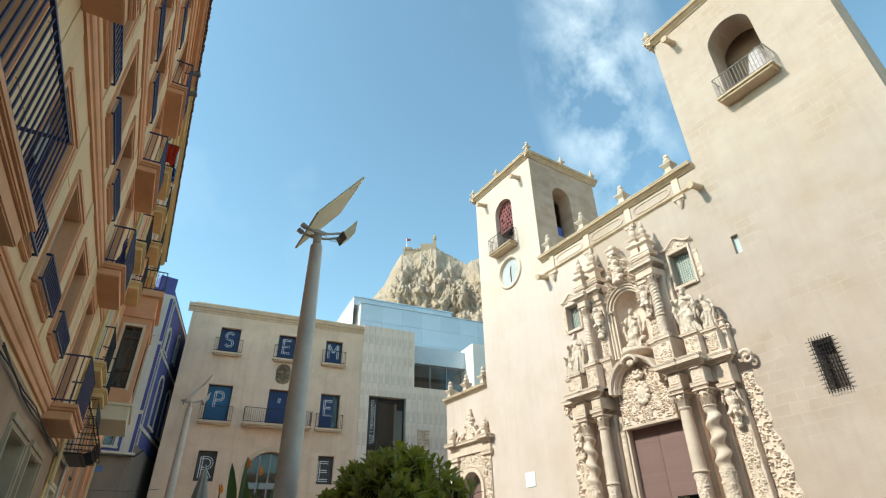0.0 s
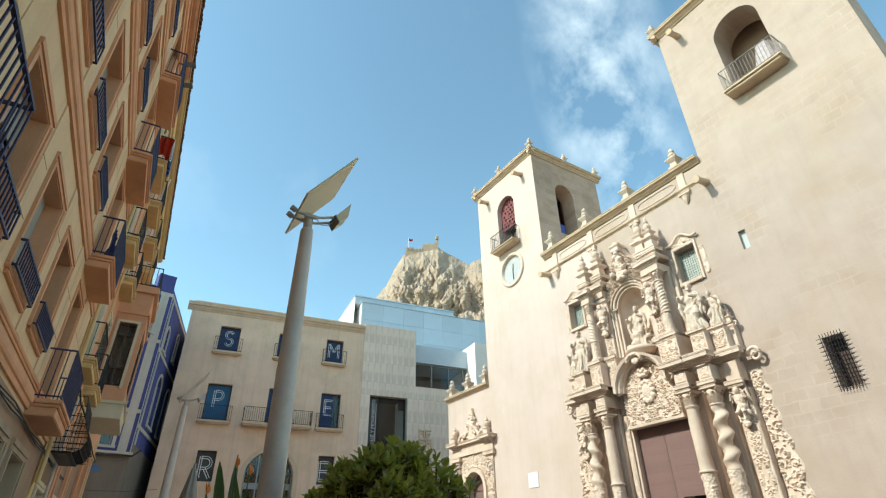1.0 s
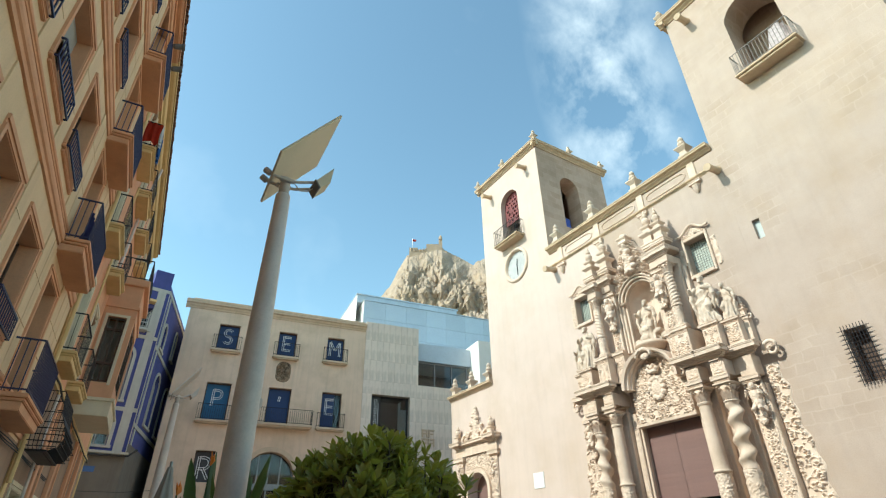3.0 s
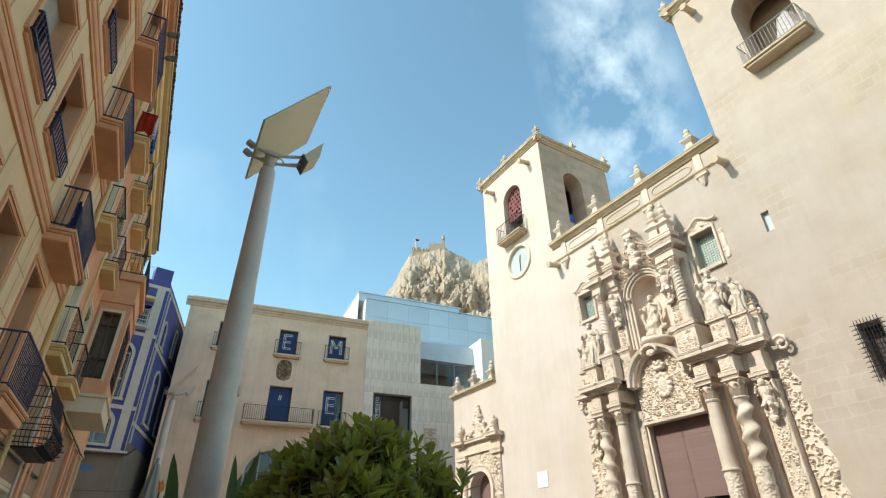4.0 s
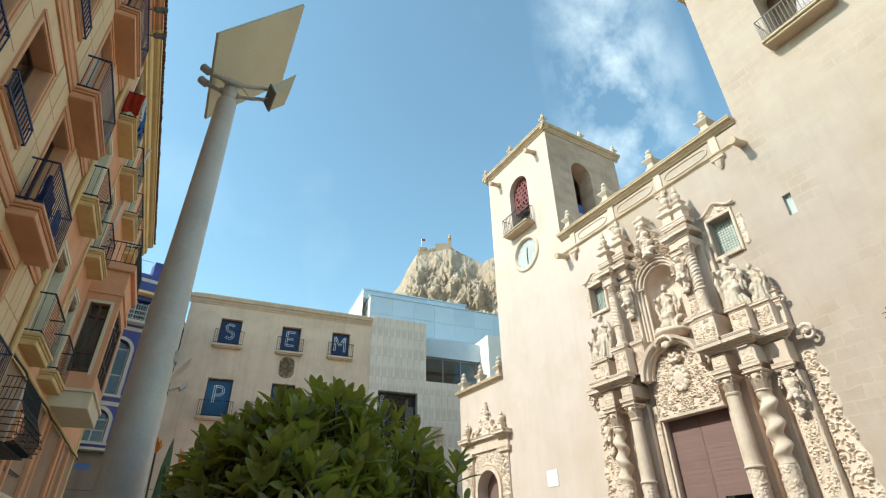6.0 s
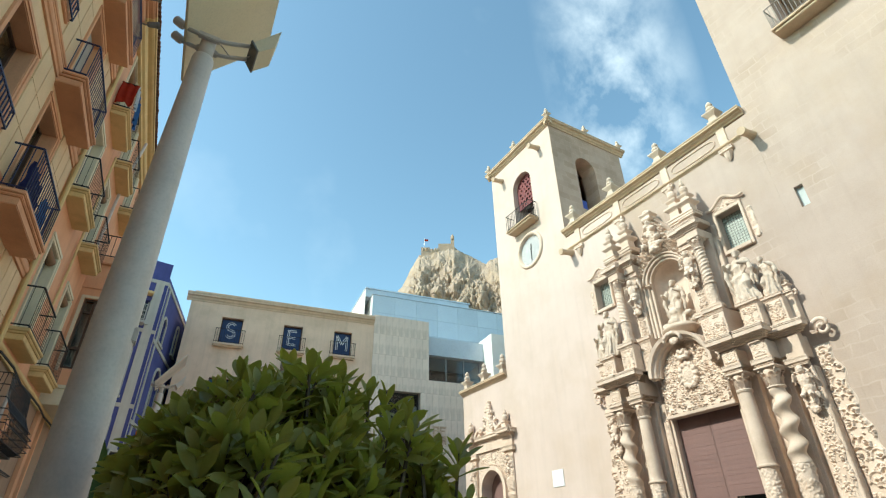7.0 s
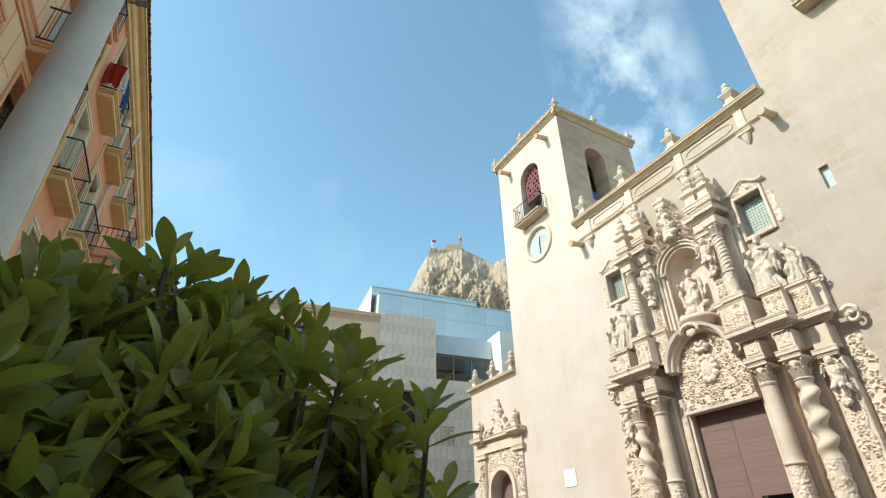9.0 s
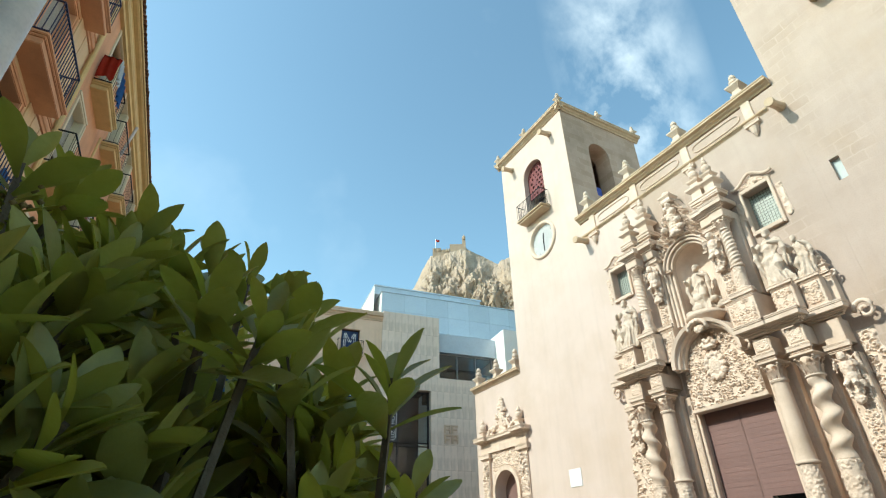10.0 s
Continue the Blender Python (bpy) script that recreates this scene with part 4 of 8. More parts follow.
def cherub(parent, x, y, z, h, s, seed):
    """A plump carved pendant: a round head over a leaning body, leaves and a ribbon below."""
    rng = random.Random(seed)
    blobs = [(x, y - 0.10 * h, z + 0.90 * h, 0.085 * h, 0.085 * h, 0.10 * h), (x, y - 0.05 * h, z + 0.66 * h, 0.13 * h, 0.12 * h, 0.18 * h),
             (x + s * 0.03 * h, y - 0.06 * h, z + 0.48 * h, 0.12 * h, 0.12 * h, 0.12 * h), (x, y + 0.02, z + 0.55 * h, 0.16 * h, 0.06, 0.5 * h)]
    for k in range(16):
        t = rng.random()
        blobs.append((x + rng.uniform(-0.14, 0.14) * h * (0.6 + 0.4 * t), y - 0.03 * h, z + 0.36 * h * t, 0.07 * h, 0.06 * h, (0.05 + 0.04 * rng.random()) * h))
    limbs = []
    for k in (-1, 1):
        limbs.append(([(x + k * 0.10 * h, y - 0.05 * h, z + 0.78 * h), (x + k * 0.20 * h, y - 0.10 * h, z + 0.70 * h), (x + k * 0.14 * h, y - 0.17 * h, z + 0.82 * h)], [0.05 * h, 0.045 * h, 0.03 * h]))
        limbs.append(([(x + k * 0.05 * h, y - 0.08 * h, z + 0.44 * h), (x + k * 0.09 * h, y - 0.17 * h, z + 0.34 * h), (x + k * 0.06 * h, y - 0.10 * h, z + 0.18 * h)], [0.065 * h, 0.055 * h, 0.03 * h]))
        limbs.append(([(x + k * 0.06 * h, y, z + 0.80 * h), (x + k * 0.20 * h, y + 0.02, z + 0.92 * h), (x + k * 0.24 * h, y + 0.03, z + 0.62 * h)], [0.03 * h, 0.06 * h, 0.02 * h]))
    return sculpted("carved_figure", parent, blobs, "plump carved pendant with leaves", 0.018, limbs)


def capital(parent, x, y, z0, z1, r, seed):
    """Two rows of curling leaves round a bell, with corner volutes under the abacus."""
    rng = random.Random(seed)
    h = z1 - z0
    bm = B()
    lathe(bm, [(r * 1.14, z0 - 0.02), (r * 1.14, z0 + 0.02), (r * 0.92, z0 + 0.04), (r * 0.95, z0 + 0.6 * h), (r * 1.22, z1 - 0.09)], 20, pose(x, y, 0))
    bell = part("capital", bm, CARVED, parent, "leafy carved capital", True)
    for row, n, za, hh, out in ((0, 8, z0 + 0.03, 0.42 * h, 0.34), (1, 8, z0 + 0.24 * h, 0.46 * h, 0.46)):
        for k in range(n):
            a = 2 * math.pi * (k + 0.5 * row) / n + rng.uniform(-0.06, 0.06)
            bm = B()
            d, side = Vector((math.cos(a), math.sin(a), 0)), Vector((-math.sin(a), math.cos(a), 0))
            rows = []
            for t, o, w in ((0, 0.02, 0.30), (0.35, 0.08, 0.38), (0.7, 0.16, 0.36), (0.92, out * 0.8, 0.26), (1.0, out, 0.16), (0.86, out * 1.1, 0.06)):
                c = Vector((x, y, za + t * hh)) + d * (r * (0.93 + o))
                rows.append([bm.verts.new(c + side * (w * r * q) + d * (0.10 * r * (1 - abs(q)))) for q in (-1, -0.45, 0, 0.45, 1)])
            for p, q in zip(rows, rows[1:]):
                for i in range(4):
                    bm.faces.new((p[i], p[i + 1], q[i + 1], q[i]))
            bmesh.ops.solidify(bm, geom=bm.faces[:], thickness=0.018)
            part("leaf", bm, CARVED, bell)
    for k in range(4):
        a = math.pi / 4 + k * math.pi / 2
        d = Vector((math.cos(a), math.sin(a), 0))
        pts = [Vector((x, y, z1 - 0.13)) + d * (r * 1.30 + 0.065 * (1 - t / 14) * math.cos(0.55 * t)) + Vector((0, 0, 0.065 * (1 - t / 14) * math.sin(0.55 * t))) for t in range(13)]
        bm = B()
        tube(bm, pts, [0.034 - 0.0012 * i for i in range(13)], 6)
        part("volute", bm, CARVED, bell, "", True)
    bm = B()
    square_lathe(bm, [(r * 1.22, z1 - 0.075), (r * 1.30, z1 - 0.055), (r * 1.48, z1 - 0.04), (r * 1.48, z1)], pose(x, y, 0))
    part("abacus", bm, MOULD, bell)
    return bell


def plain_column(x, y, z0, z1, r):
    bm = B()
    lathe(bm, [(r * 1.05, z0), (r * 1.22, z0 + 0.02), (r * 1.24, z0 + 0.06), (r * 1.10, z0 + 0.08), (r * 1.02, z0 + 0.11), (r, z0 + 0.3), (r * 0.94, z0 + 0.5 * (z1 - z0)), (r * 0.84, z1 - 0.1), (r * 0.83, z1 - 0.06),
               (r * 0.98, z1 - 0.045), (r * 0.98, z1 - 0.01), (r * 0.9, z1)], 28, pose(x, y, 0))
    return part("column", bm, MOULD, church, "smooth round column of the portal", True)


def twisted_column(x, y, z0, z1, r, turns, hand=1, swing=0.27, ridge=0.0):
    n, m = 24, int(22 * turns)
    V, F = [], []
    for j in range(m + 1):
        t = j / m
        a = hand * 2 * math.pi * turns * t + 1.2
        z = z0 + (z1 - z0) * t
        k = min(1, 7 * t, 9 * (1 - t))
        for i in range(n):
            b = 2 * math.pi * i / n
            rr = r * (0.92 - 0.10 * t) * (1 + ridge * math.cos(3 * (b - a)) + 0.012 * math.sin(7 * b + 31 * t))
            V.append((x + swing * r * k * math.cos(a) + rr * math.cos(b), y + swing * r * k * math.sin(a) + rr * math.sin(b), z))
    for j in range(m):
        for i in range(n):
            F.append((j * n + i, j * n + (i + 1) % n, (j + 1) * n + (i + 1) % n, (j + 1) * n + i))
    F += [tuple(range(n))[::-1], tuple(m * n + i for i in range(n))]
    return raw("twisted_column", V, F, MOULD, church, "spiral twisted column of the portal", True)


def pinnacle(x, y, z, w, h, label="stepped stone pinnacle"):
    """Stacked square mouldings under a slender turned finial; w: half width of its foot, h: whole height."""
    bm = B()
    square_lathe(bm, [(w * a, h * b) for a, b in ((0.92, 0), (0.92, 0.05), (1.0, 0.06), (1.0, 0.09), (0.72, 0.11), (0.62, 0.15), (0.60, 0.27), (0.70, 0.29), (0.98, 0.33), (1.0, 0.35), (1.0, 0.37), (0.55, 0.39),
                                              (0.48, 0.42), (0.48, 0.48), (0.70, 0.52), (0.74, 0.55), (0.44, 0.57))], pose(x, y, z))
    lathe(bm, [(w * a, h * b) for a, b in ((0.34, 0.56), (0.30, 0.60), (0.52, 0.66), (0.56, 0.71), (0.36, 0.77), (0.22, 0.79), (0.34, 0.82), (0.36, 0.85), (0.20, 0.89), (0.24, 0.91), (0.05, 1.0))], 12, pose(x, y, z))
    return part("pinnacle", bm, MOULD, church, label)


def dado(xc, hw, f, z0, z1, d, seed, cap=0.16):
    """A block with a sunk carved face between a foot and a moulded cap."""
    bm = B()
    box(bm, xc - hw, xc + hw, f, 0.04, z0, z1 - 0.4 * cap, 0.012)
    ob = part("pedestal", bm, MOULD, church)
    part("foot", box(B(), xc - hw - 0.035, xc + hw + 0.035, f - 0.035, 0.03, z0, z0 + 0.10, 0.015), MOULD, ob)
    part("cap", ledge(B(), xc - hw, xc + hw, f, z1 - cap, z1, d), MOULD, ob)
    if seed:
        carved_panel("carving", ob, xc - hw + 0.05, xc + hw - 0.05, z0 + 0.14, z1 - cap - 0.03, f - 0.004, 0.075, seed, 0.11, 0.016, mirror=True)
    return ob


for s in (-1, 1):
    x1, x2, x3 = PC + s * 1.92, PC + s * 2.85, PC + s * 3.54
    # pedestals down to the ground
    for xc, hw, f in ((x1, 0.36, YC - 0.36), (x2, 0.36, YC - 0.34), (x3, 0.32, -0.52)):
        dado(xc, hw, f, 0.0, 2.4, 0.08, 300 + int(10 * (xc - PC)))
    c = plain_column(x1, YC, 4.03, 6.18, 0.235)
    carved_drum("carved_drum", c, x1, YC, 2.4, 4.03, 0.225, 0.055, 11 + s)
    capital(c, x1, YC, 6.18, 6.70, 0.205, 21 + s)
    c = twisted_column(x2, YC + 0.02, 4.02, 6.06, 0.255, 3.4, s, 0.27)
    carved_drum("carved_drum", c, x2, YC + 0.02, 2.4, 4.02, 0.225, 0.06, 41 + s)
    capital(c, x2, YC + 0.02, 6.06, 6.64, 0.215, 51 + s)
    # pilasters behind the columns and the corner pilaster
    for xc, hw, f, z0, z1 in ((x1, 0.30, -0.36, 2.4, 6.70), (x2, 0.30, -0.32, 2.4, 6.66), (x3, 0.29, -0.28, 2.4, 6.5)):
        pil = part("pilaster", box(B(), xc - hw, xc + hw, f, 0.04, z0, z1, 0.015), MOULD, church)
        part("panel", box(B(), xc - hw * 0.6, xc + hw * 0.6, f - 0.025, f + 0.01, z0 + 0.3, z1 - 0.5, 0.012), MOULD, pil)
    part("backing", box(B(), min(x1, x3) - 0.1, max(x1, x3) + 0.1, -0.14, 0.03, 0.0, 6.9), MOULD, church)
    # stepped jamb of the doorway with a carved band
    part("door_jamb", box(B(), min(PC + s * 1.245, PC + s * 1.34), max(PC + s * 1.245, PC + s * 1.34), -0.12, 0.04, 0.0, 6.13, 0.012), MOULD, church)
    part("door_jamb", box(B(), min(PC + s * 1.345, PC + s * 1.58), max(PC + s * 1.345, PC + s * 1.58), -0.20, 0.04, 0.0, 6.6, 0.012), MOULD, church)
    carved_panel("carving", church, PC + s * 1.4625 - 0.09, PC + s * 1.4625 + 0.09, 1.0, 6.05, -0.20, 0.05, 171 + s, 0.09, 0.016, label="narrow carved band of the door jamb")
    # corner pilaster: pendant figure over fruit and ribbons
    carved_panel("carving", church, x3 - 0.25, x3 + 0.25, 2.5, 6.2, -0.29, 0.09, 61 + s, 0.14, 0.016,
                 lambda X, Z, c=x3: (0.24 - np.abs(X - c) + 0.03 * np.sin(Z * 9)) * 8, label="carved pendant of fruit and scrolls", mirror=True)
    cherub(church, x3, -0.44, 5.25, 1.28, s, 65 + s)
    # impost blocks and cornice, stepping forwards over each support
    for xc, hw, f, zi in ((x1, 0.25, YC - 0.25, 6.70), (x2, 0.25, YC - 0.23, 6.64), (x3, 0.25, -0.50, 6.52)):
        bm = B()
        ledge(bm, xc - hw, xc + hw, f, zi, zi + 0.24, 0.10)
        imp = part("impost", bm, MOULD, church)
        part("block", box(B(), xc - hw, xc + hw, f, 0.04, zi + 0.241, 7.40, 0.012), MOULD, imp)
        if xc != x3:
            carved_panel("carving", imp, xc - hw + 0.05, xc + hw - 0.05, zi + 0.30, 7.34, f - 0.003, 0.04, int(400 + 10 * xc), 0.09, 0.016, mirror=True)
    a, b = min(x1, x2), max(x1, x2)
    part("cornice", ledge(B(), a - 0.26, b + 0.26, YC - 0.22, 7.44, 7.78, 0.34, 5), MOULD, church, "long moulded cornice carried by the columns")
    for xc in (x1, x2):
        part("cornice", ledge(B(), xc - 0.235, xc + 0.235, YC - 0.29, 7.448, 7.788, 0.34, 5), MOULD, church, "moulded cornice broken forward over a column")
    part("cornice", ledge(B(), x3 - 0.38, x3 + 0.38, -0.46, 7.436, 7.764, 0.30, 5), MOULD, church, "moulded cornice broken forward over a pilaster")
    part("frieze", box(B(), min(x1, x3) - 0.15, max(x1, x3) + 0.15, -0.42, 0.04, 6.90, 7.75), MOULD, church)
    # curled scroll at the outer end
    bm = B()
    pts = [(PC + s * (4.36 - 0.26 * (1 - t / 24) * math.cos(0.45 * t)), -0.24, 7.46 + 0.29 * (1 - t / 24) * math.sin(0.45 * t)) for t in range(21)]
    tube(bm, pts, [0.066 - 0.0014 * i for i in range(21)], 8)
    part("scroll", bm, CARVED, church, "curled stone scroll", True)
    # carved outer strip of scrollwork beside a fillet
    carved_panel("carving", church, min(PC + s * 3.84, PC + s * 4.80), max(PC + s * 3.84, PC + s * 4.80), 0.3, 7.12, -0.02, 0.13, 71 + s, 0.22, 0.016,
                 lambda X, Z, s=s: np.minimum(np.minimum(4.26 + 0.36 * np.clip((7.2 - Z) / 4.2, 0, 1) - s * (X - PC) + 0.05 * np.sin(Z * 8.3) + 0.04 * np.sin(Z * 3.1 + s), s * (X - PC) - 3.85), 7.08 - Z) * 6,
                 label="carved strip of leafy scrolls")
    part("fillet", box(B(), PC + s * 3.78 - 0.055, PC + s * 3.78 + 0.055, -0.10, 0.03, 0.2, 6.5, 0.012), MOULD, church)
    part("fillet", box(B(), PC + s * 3.78 - 0.022, PC + s * 3.78 + 0.022, -0.135, -0.095, 0.2, 6.5, 0.012), MOULD, church)

    # upper storey
    u0, u1, u2, u3 = PC + s * 1.30, PC + s * 1.87, PC + s * 2.93, PC + s * 3.52
    dado(u1, 0.30, YC - 0.26, 7.76, 8.90, 0.10, 101 + s, 0.24)
    dado(u0, 0.24, -0.58, 7.76, 9.02, 0.09, 105 + s, 0.22)
    dado(u2, 0.29, -0.88, 7.76, 8.70, 0.10, 111 + s)
    dado(u3, 0.27, -0.56, 7.76, 8.72, 0.09, 115 + s)
    dado(PC + s * 3.86, 0.11, -0.26, 7.76, 8.72, 0.05, 0)
    pinnacle(PC + s * 3.86, -0.22, 8.72, 0.14, 0.74)
    bm = B()
    pts = [(PC + s * (4.02 + 0.13 * (1 - t / 18) * math.cos(0.5 * t + 2.2)), -0.22, 8.72 + 0.14 * (1 - t / 18) * math.sin(0.5 * t + 2.2)) for t in range(15)]
    tube(bm, pts, [0.05 - 0.002 * i for i in range(15)], 7)
    part("scroll", bm, CARVED, church, "", True)
    bm = B()
    lathe(bm, [(0.28, 8.90), (0.29, 8.94), (0.24, 8.97), (0.26, 9.0), (0.26, 9.03), (0.20, 9.06)], 24, pose(u1, YC, 0))
    cb = part("column_base", bm, MOULD, church, "", True)
    c = twisted_column(u1, YC, 9.80, 11.15, 0.19, 3.2, s, 0.05, 0.11)
    carved_drum("carved_drum", c, u1, YC, 9.05, 9.78, 0.165, 0.045, 81 + s)
    bm = B()
    lathe(bm, [(0.20, 9.76), (0.215, 9.78), (0.215, 9.81), (0.19, 9.83)], 20, pose(u1, YC, 0))
    part("ring", bm, MOULD, c, "", True)
    capital(c, u1, YC, 11.15, 11.60, 0.165, 91 + s)
    for xc, hw, f, z1 in ((u1, 0.27, -0.34, 11.62), (u1 + s * 0.36, 0.07, -0.20, 11.5), (u0, 0.23, -0.44, 11.78)):
        part("pilaster", box(B(), xc - hw, xc + hw, f, 0.04, 8.9, z1, 0.015), MOULD, church)
    carved_panel("carving", church, u0 - 0.2, u0 + 0.2, 9.1, 11.0, -0.445, 0.10, 121 + s, 0.11, 0.016,
                 lambda X, Z, c=u0: (0.17 - np.abs(X - c) + 0.02 * np.sin(Z * 11)) * 9, label="carved drop of fruit", mirror=True)
    cherub(church, u0, -0.56, 9.95, 1.45, -s, 131 + s)
    part("impost", ledge(B(), u0 - 0.2, u0 + 0.2, -0.44, 11.45, 11.68, 0.12), MOULD, church)
    for xc, hw, f, z, zt in ((u1, 0.24, YC - 0.2, 11.60, 12.20), (u0, 0.23, -0.62, 11.72, 12.36)):
        ent = part("entablature", box(B(), xc - hw, xc + hw, f, 0.04, z, zt - 0.3, 0.012), MOULD, church, "upper cornice block broken forward over a column")
        part("cornice", ledge(B(), xc - hw, xc + hw, f, zt - 0.34, zt, 0.22, 4), MOULD, ent)
        part("plinth", box(B(), xc - hw - 0.03, xc + hw + 0.03, f + 0.06, 0.03, zt + 0.001, zt + 0.20, 0.02), MOULD, ent)
        part("plinth_cap", ledge(B(), xc - hw - 0.02, xc + hw + 0.02, f + 0.08, zt + 0.201, zt + 0.34, 0.09), MOULD, ent)
    pinnacle(PC + s * 1.90, -0.62, 12.54, 0.30, 1.74)
    pinnacle(PC + s * 1.25, -0.36, 12.70, 0.32, 1.90)
    # little brackets and fruit between the statue plinths and the column
    sculpted("carving", church, [(PC + s * 2.42, -0.30, 7.9 + 0.12 * k, 0.13 - 0.008 * k, 0.16, 0.09) for k in range(8)], "carved bracket of leaves", 0.02)

# panel of carving over the door under its curved pediment
carved_panel("carving", church, PC - 1.26, PC + 1.26, 6.13, 8.50, -0.30, 0.115, 131, 0.14, 0.015,
             lambda X, Z: (1.24 - np.sqrt((X - PC) ** 2 + (np.maximum(0, Z - 7.25) * 1.02) ** 2)) * 8, label="deeply carved coat of arms over the door", mirror=True)
sculpted("carving", church, [(PC + dx, -0.44, 7.95 + dz, 0.10, 0.12, 0.09) for dx, dz in ((-0.2, 0), (0, 0.06), (0.2, 0), (-0.1, 0.14), (0.1, 0.14), (0, -0.1), (-0.13, -0.08), (0.13, -0.08))]
         + [(PC + 0.30 * math.cos(a), -0.38, 7.25 + 0.38 * math.sin(a), 0.11, 0.10, 0.11) for a in [0.52 * i for i in range(12)]] + [(PC, -0.36, 7.25, 0.26, 0.12, 0.34)], "carved shield under a crown", 0.02)
part("lintel", box(B(), PC - 1.24, PC + 1.24, -0.26, 0.02, 6.15, 8.2), MOULD, church)
part("lintel_edge", box(B(), PC - 1.30, PC + 1.30, -0.34, 0.015, 6.02, 6.145, 0.012), MOULD, church)
bm = arch_sweep(B(), PC, 7.44, [(1.00, -0.20), (1.00, -0.50), (1.06, -0.54), (1.07, -0.66), (1.14, -0.70), (1.16, -0.80), (1.27, -0.84), (1.27, -0.20)], -0.05, math.pi + 0.05, 36)
part("pediment", bm, MOULD, church, "curved pediment of stepped mouldings over the carving")
for s in (-1, 1):
    bm = B()
    pts = [(PC + s * (1.26 + 0.17 * (1 - t / 20) * math.cos(0.5 * t + 3.1)), -0.55, 7.52 + 0.17 * (1 - t / 20) * math.sin(0.5 * t + 3.1)) for t in range(17)]
    tube(bm, pts, [0.07 - 0.0025 * i for i in range(17)], 8)
    part("scroll", bm, CARVED, church, "", True)
sculpted("carving", church, [(PC + 0.34 * math.cos(0.3 * k), -0.80, 8.42 + 0.26 * math.sin(0.3 * k), 0.06, 0.10, 0.09) for k in range(11)] + [(PC, -0.72, 8.42, 0.20, 0.08, 0.14)], "carved shell at the crown of the pediment", 0.02)

# niche
NR, NZ, NS = 0.74, 9.05, 11.03
V, F = [], []
n, m = 16, 14
for j in range(m + 1):
    z = NZ + (NS - NZ) * j / m
    for i in range(n + 1):
        a = math.pi * i / n
        V.append((PC - NR * math.cos(a), 0.02 + 0.62 * math.sin(a), z))
for j in range(1, 9):
    b = math.pi / 2 * j / 8
    for i in range(n + 1):
        a = math.pi * i / n
        V.append((PC - NR * math.cos(a) * math.cos(b), 0.02 + 0.62 * math.sin(a) * math.cos(b), NS + NR * math.sin(b)))
for j in range(m + 8):
    for i in range(n):
        F.append((j * (n + 1) + i, j * (n + 1) + i + 1, (j + 1) * (n + 1) + i + 1, (j + 1) * (n + 1) + i))
raw("niche", V, F, CARVED, church, "deep round-headed niche", True)
for r0, r1, f in ((NR, 0.84, -0.16), (0.842, 0.95, -0.26), (0.952, 1.03, -0.34)):
    bm = arch_sweep(B(), PC, NS, [(r0, 0.03), (r0, f + 0.02), (r0 + 0.02, f), (r1 - 0.02, f), (r1, f + 0.02), (r1, 0.03)], foot=NZ - 0.15)
    part("archivolt", bm, MOULD, church, "stepped arch round the niche")
for s in (-1, 1):
    part("impost", ledge(B(), PC + s * 0.885 - 0.13, PC + s * 0.885 + 0.13, -0.24, NS - 0.10, NS + 0.04, 0.10), MOULD, church)
bm = B()
lathe(bm, [(0.44, 8.70), (0.52, 8.74), (0.54, 8.79), (0.62, 8.85), (0.66, 8.91), (0.66, 8.95), (0.60, 8.98), (0.58, 9.05)], 48, pose(PC, -0.12, 0))
part("niche_sill", bm, MOULD, church, "", True)
carved_panel("carving", church, PC - 1.1, PC + 1.1, 11.5, 13.72, -0.24, 0.34, 141, 0.19, 0.016,
             lambda X, Z: np.minimum((11.9 + 1.62 * np.exp(-((X - PC) / 0.60) ** 2) + 0.42 * np.exp(-((X - PC) / 0.98) ** 6) + 0.05 * np.sin(14 * X) - Z) * 5,
                                     (np.sqrt((X - PC) ** 2 + (Z - NS) ** 2) - 0.98) * 8), label="carved crest of foliage and shells", back=0.2, mirror=True)
sculpted("carving", church, [(PC + 0.5 * (1 - k / 9) * math.sin(2.4 * k), -0.52, 12.2 + 0.15 * k, 0.15 - 0.006 * k, 0.14, 0.13) for k in range(9)]
         + [(PC, -0.42, 12.2 + 0.12 * k, 0.30 - 0.018 * k, 0.18, 0.12) for k in range(11)], "high carved cluster of leaves and a shell", 0.02)
bm = B()
square_lathe(bm, [(0.20, 13.52), (0.24, 13.58), (0.20, 13.62), (0.19, 13.72), (0.26, 13.80), (0.26, 13.85), (0.15, 13.88)], pose(PC, -0.36, 0))
lathe(bm, [(0.14, 13.87), (0.19, 13.94), (0.16, 14.02), (0.04, 14.06)], 14, pose(PC, -0.36, 0))
part("finial", bm, CARVED, church)


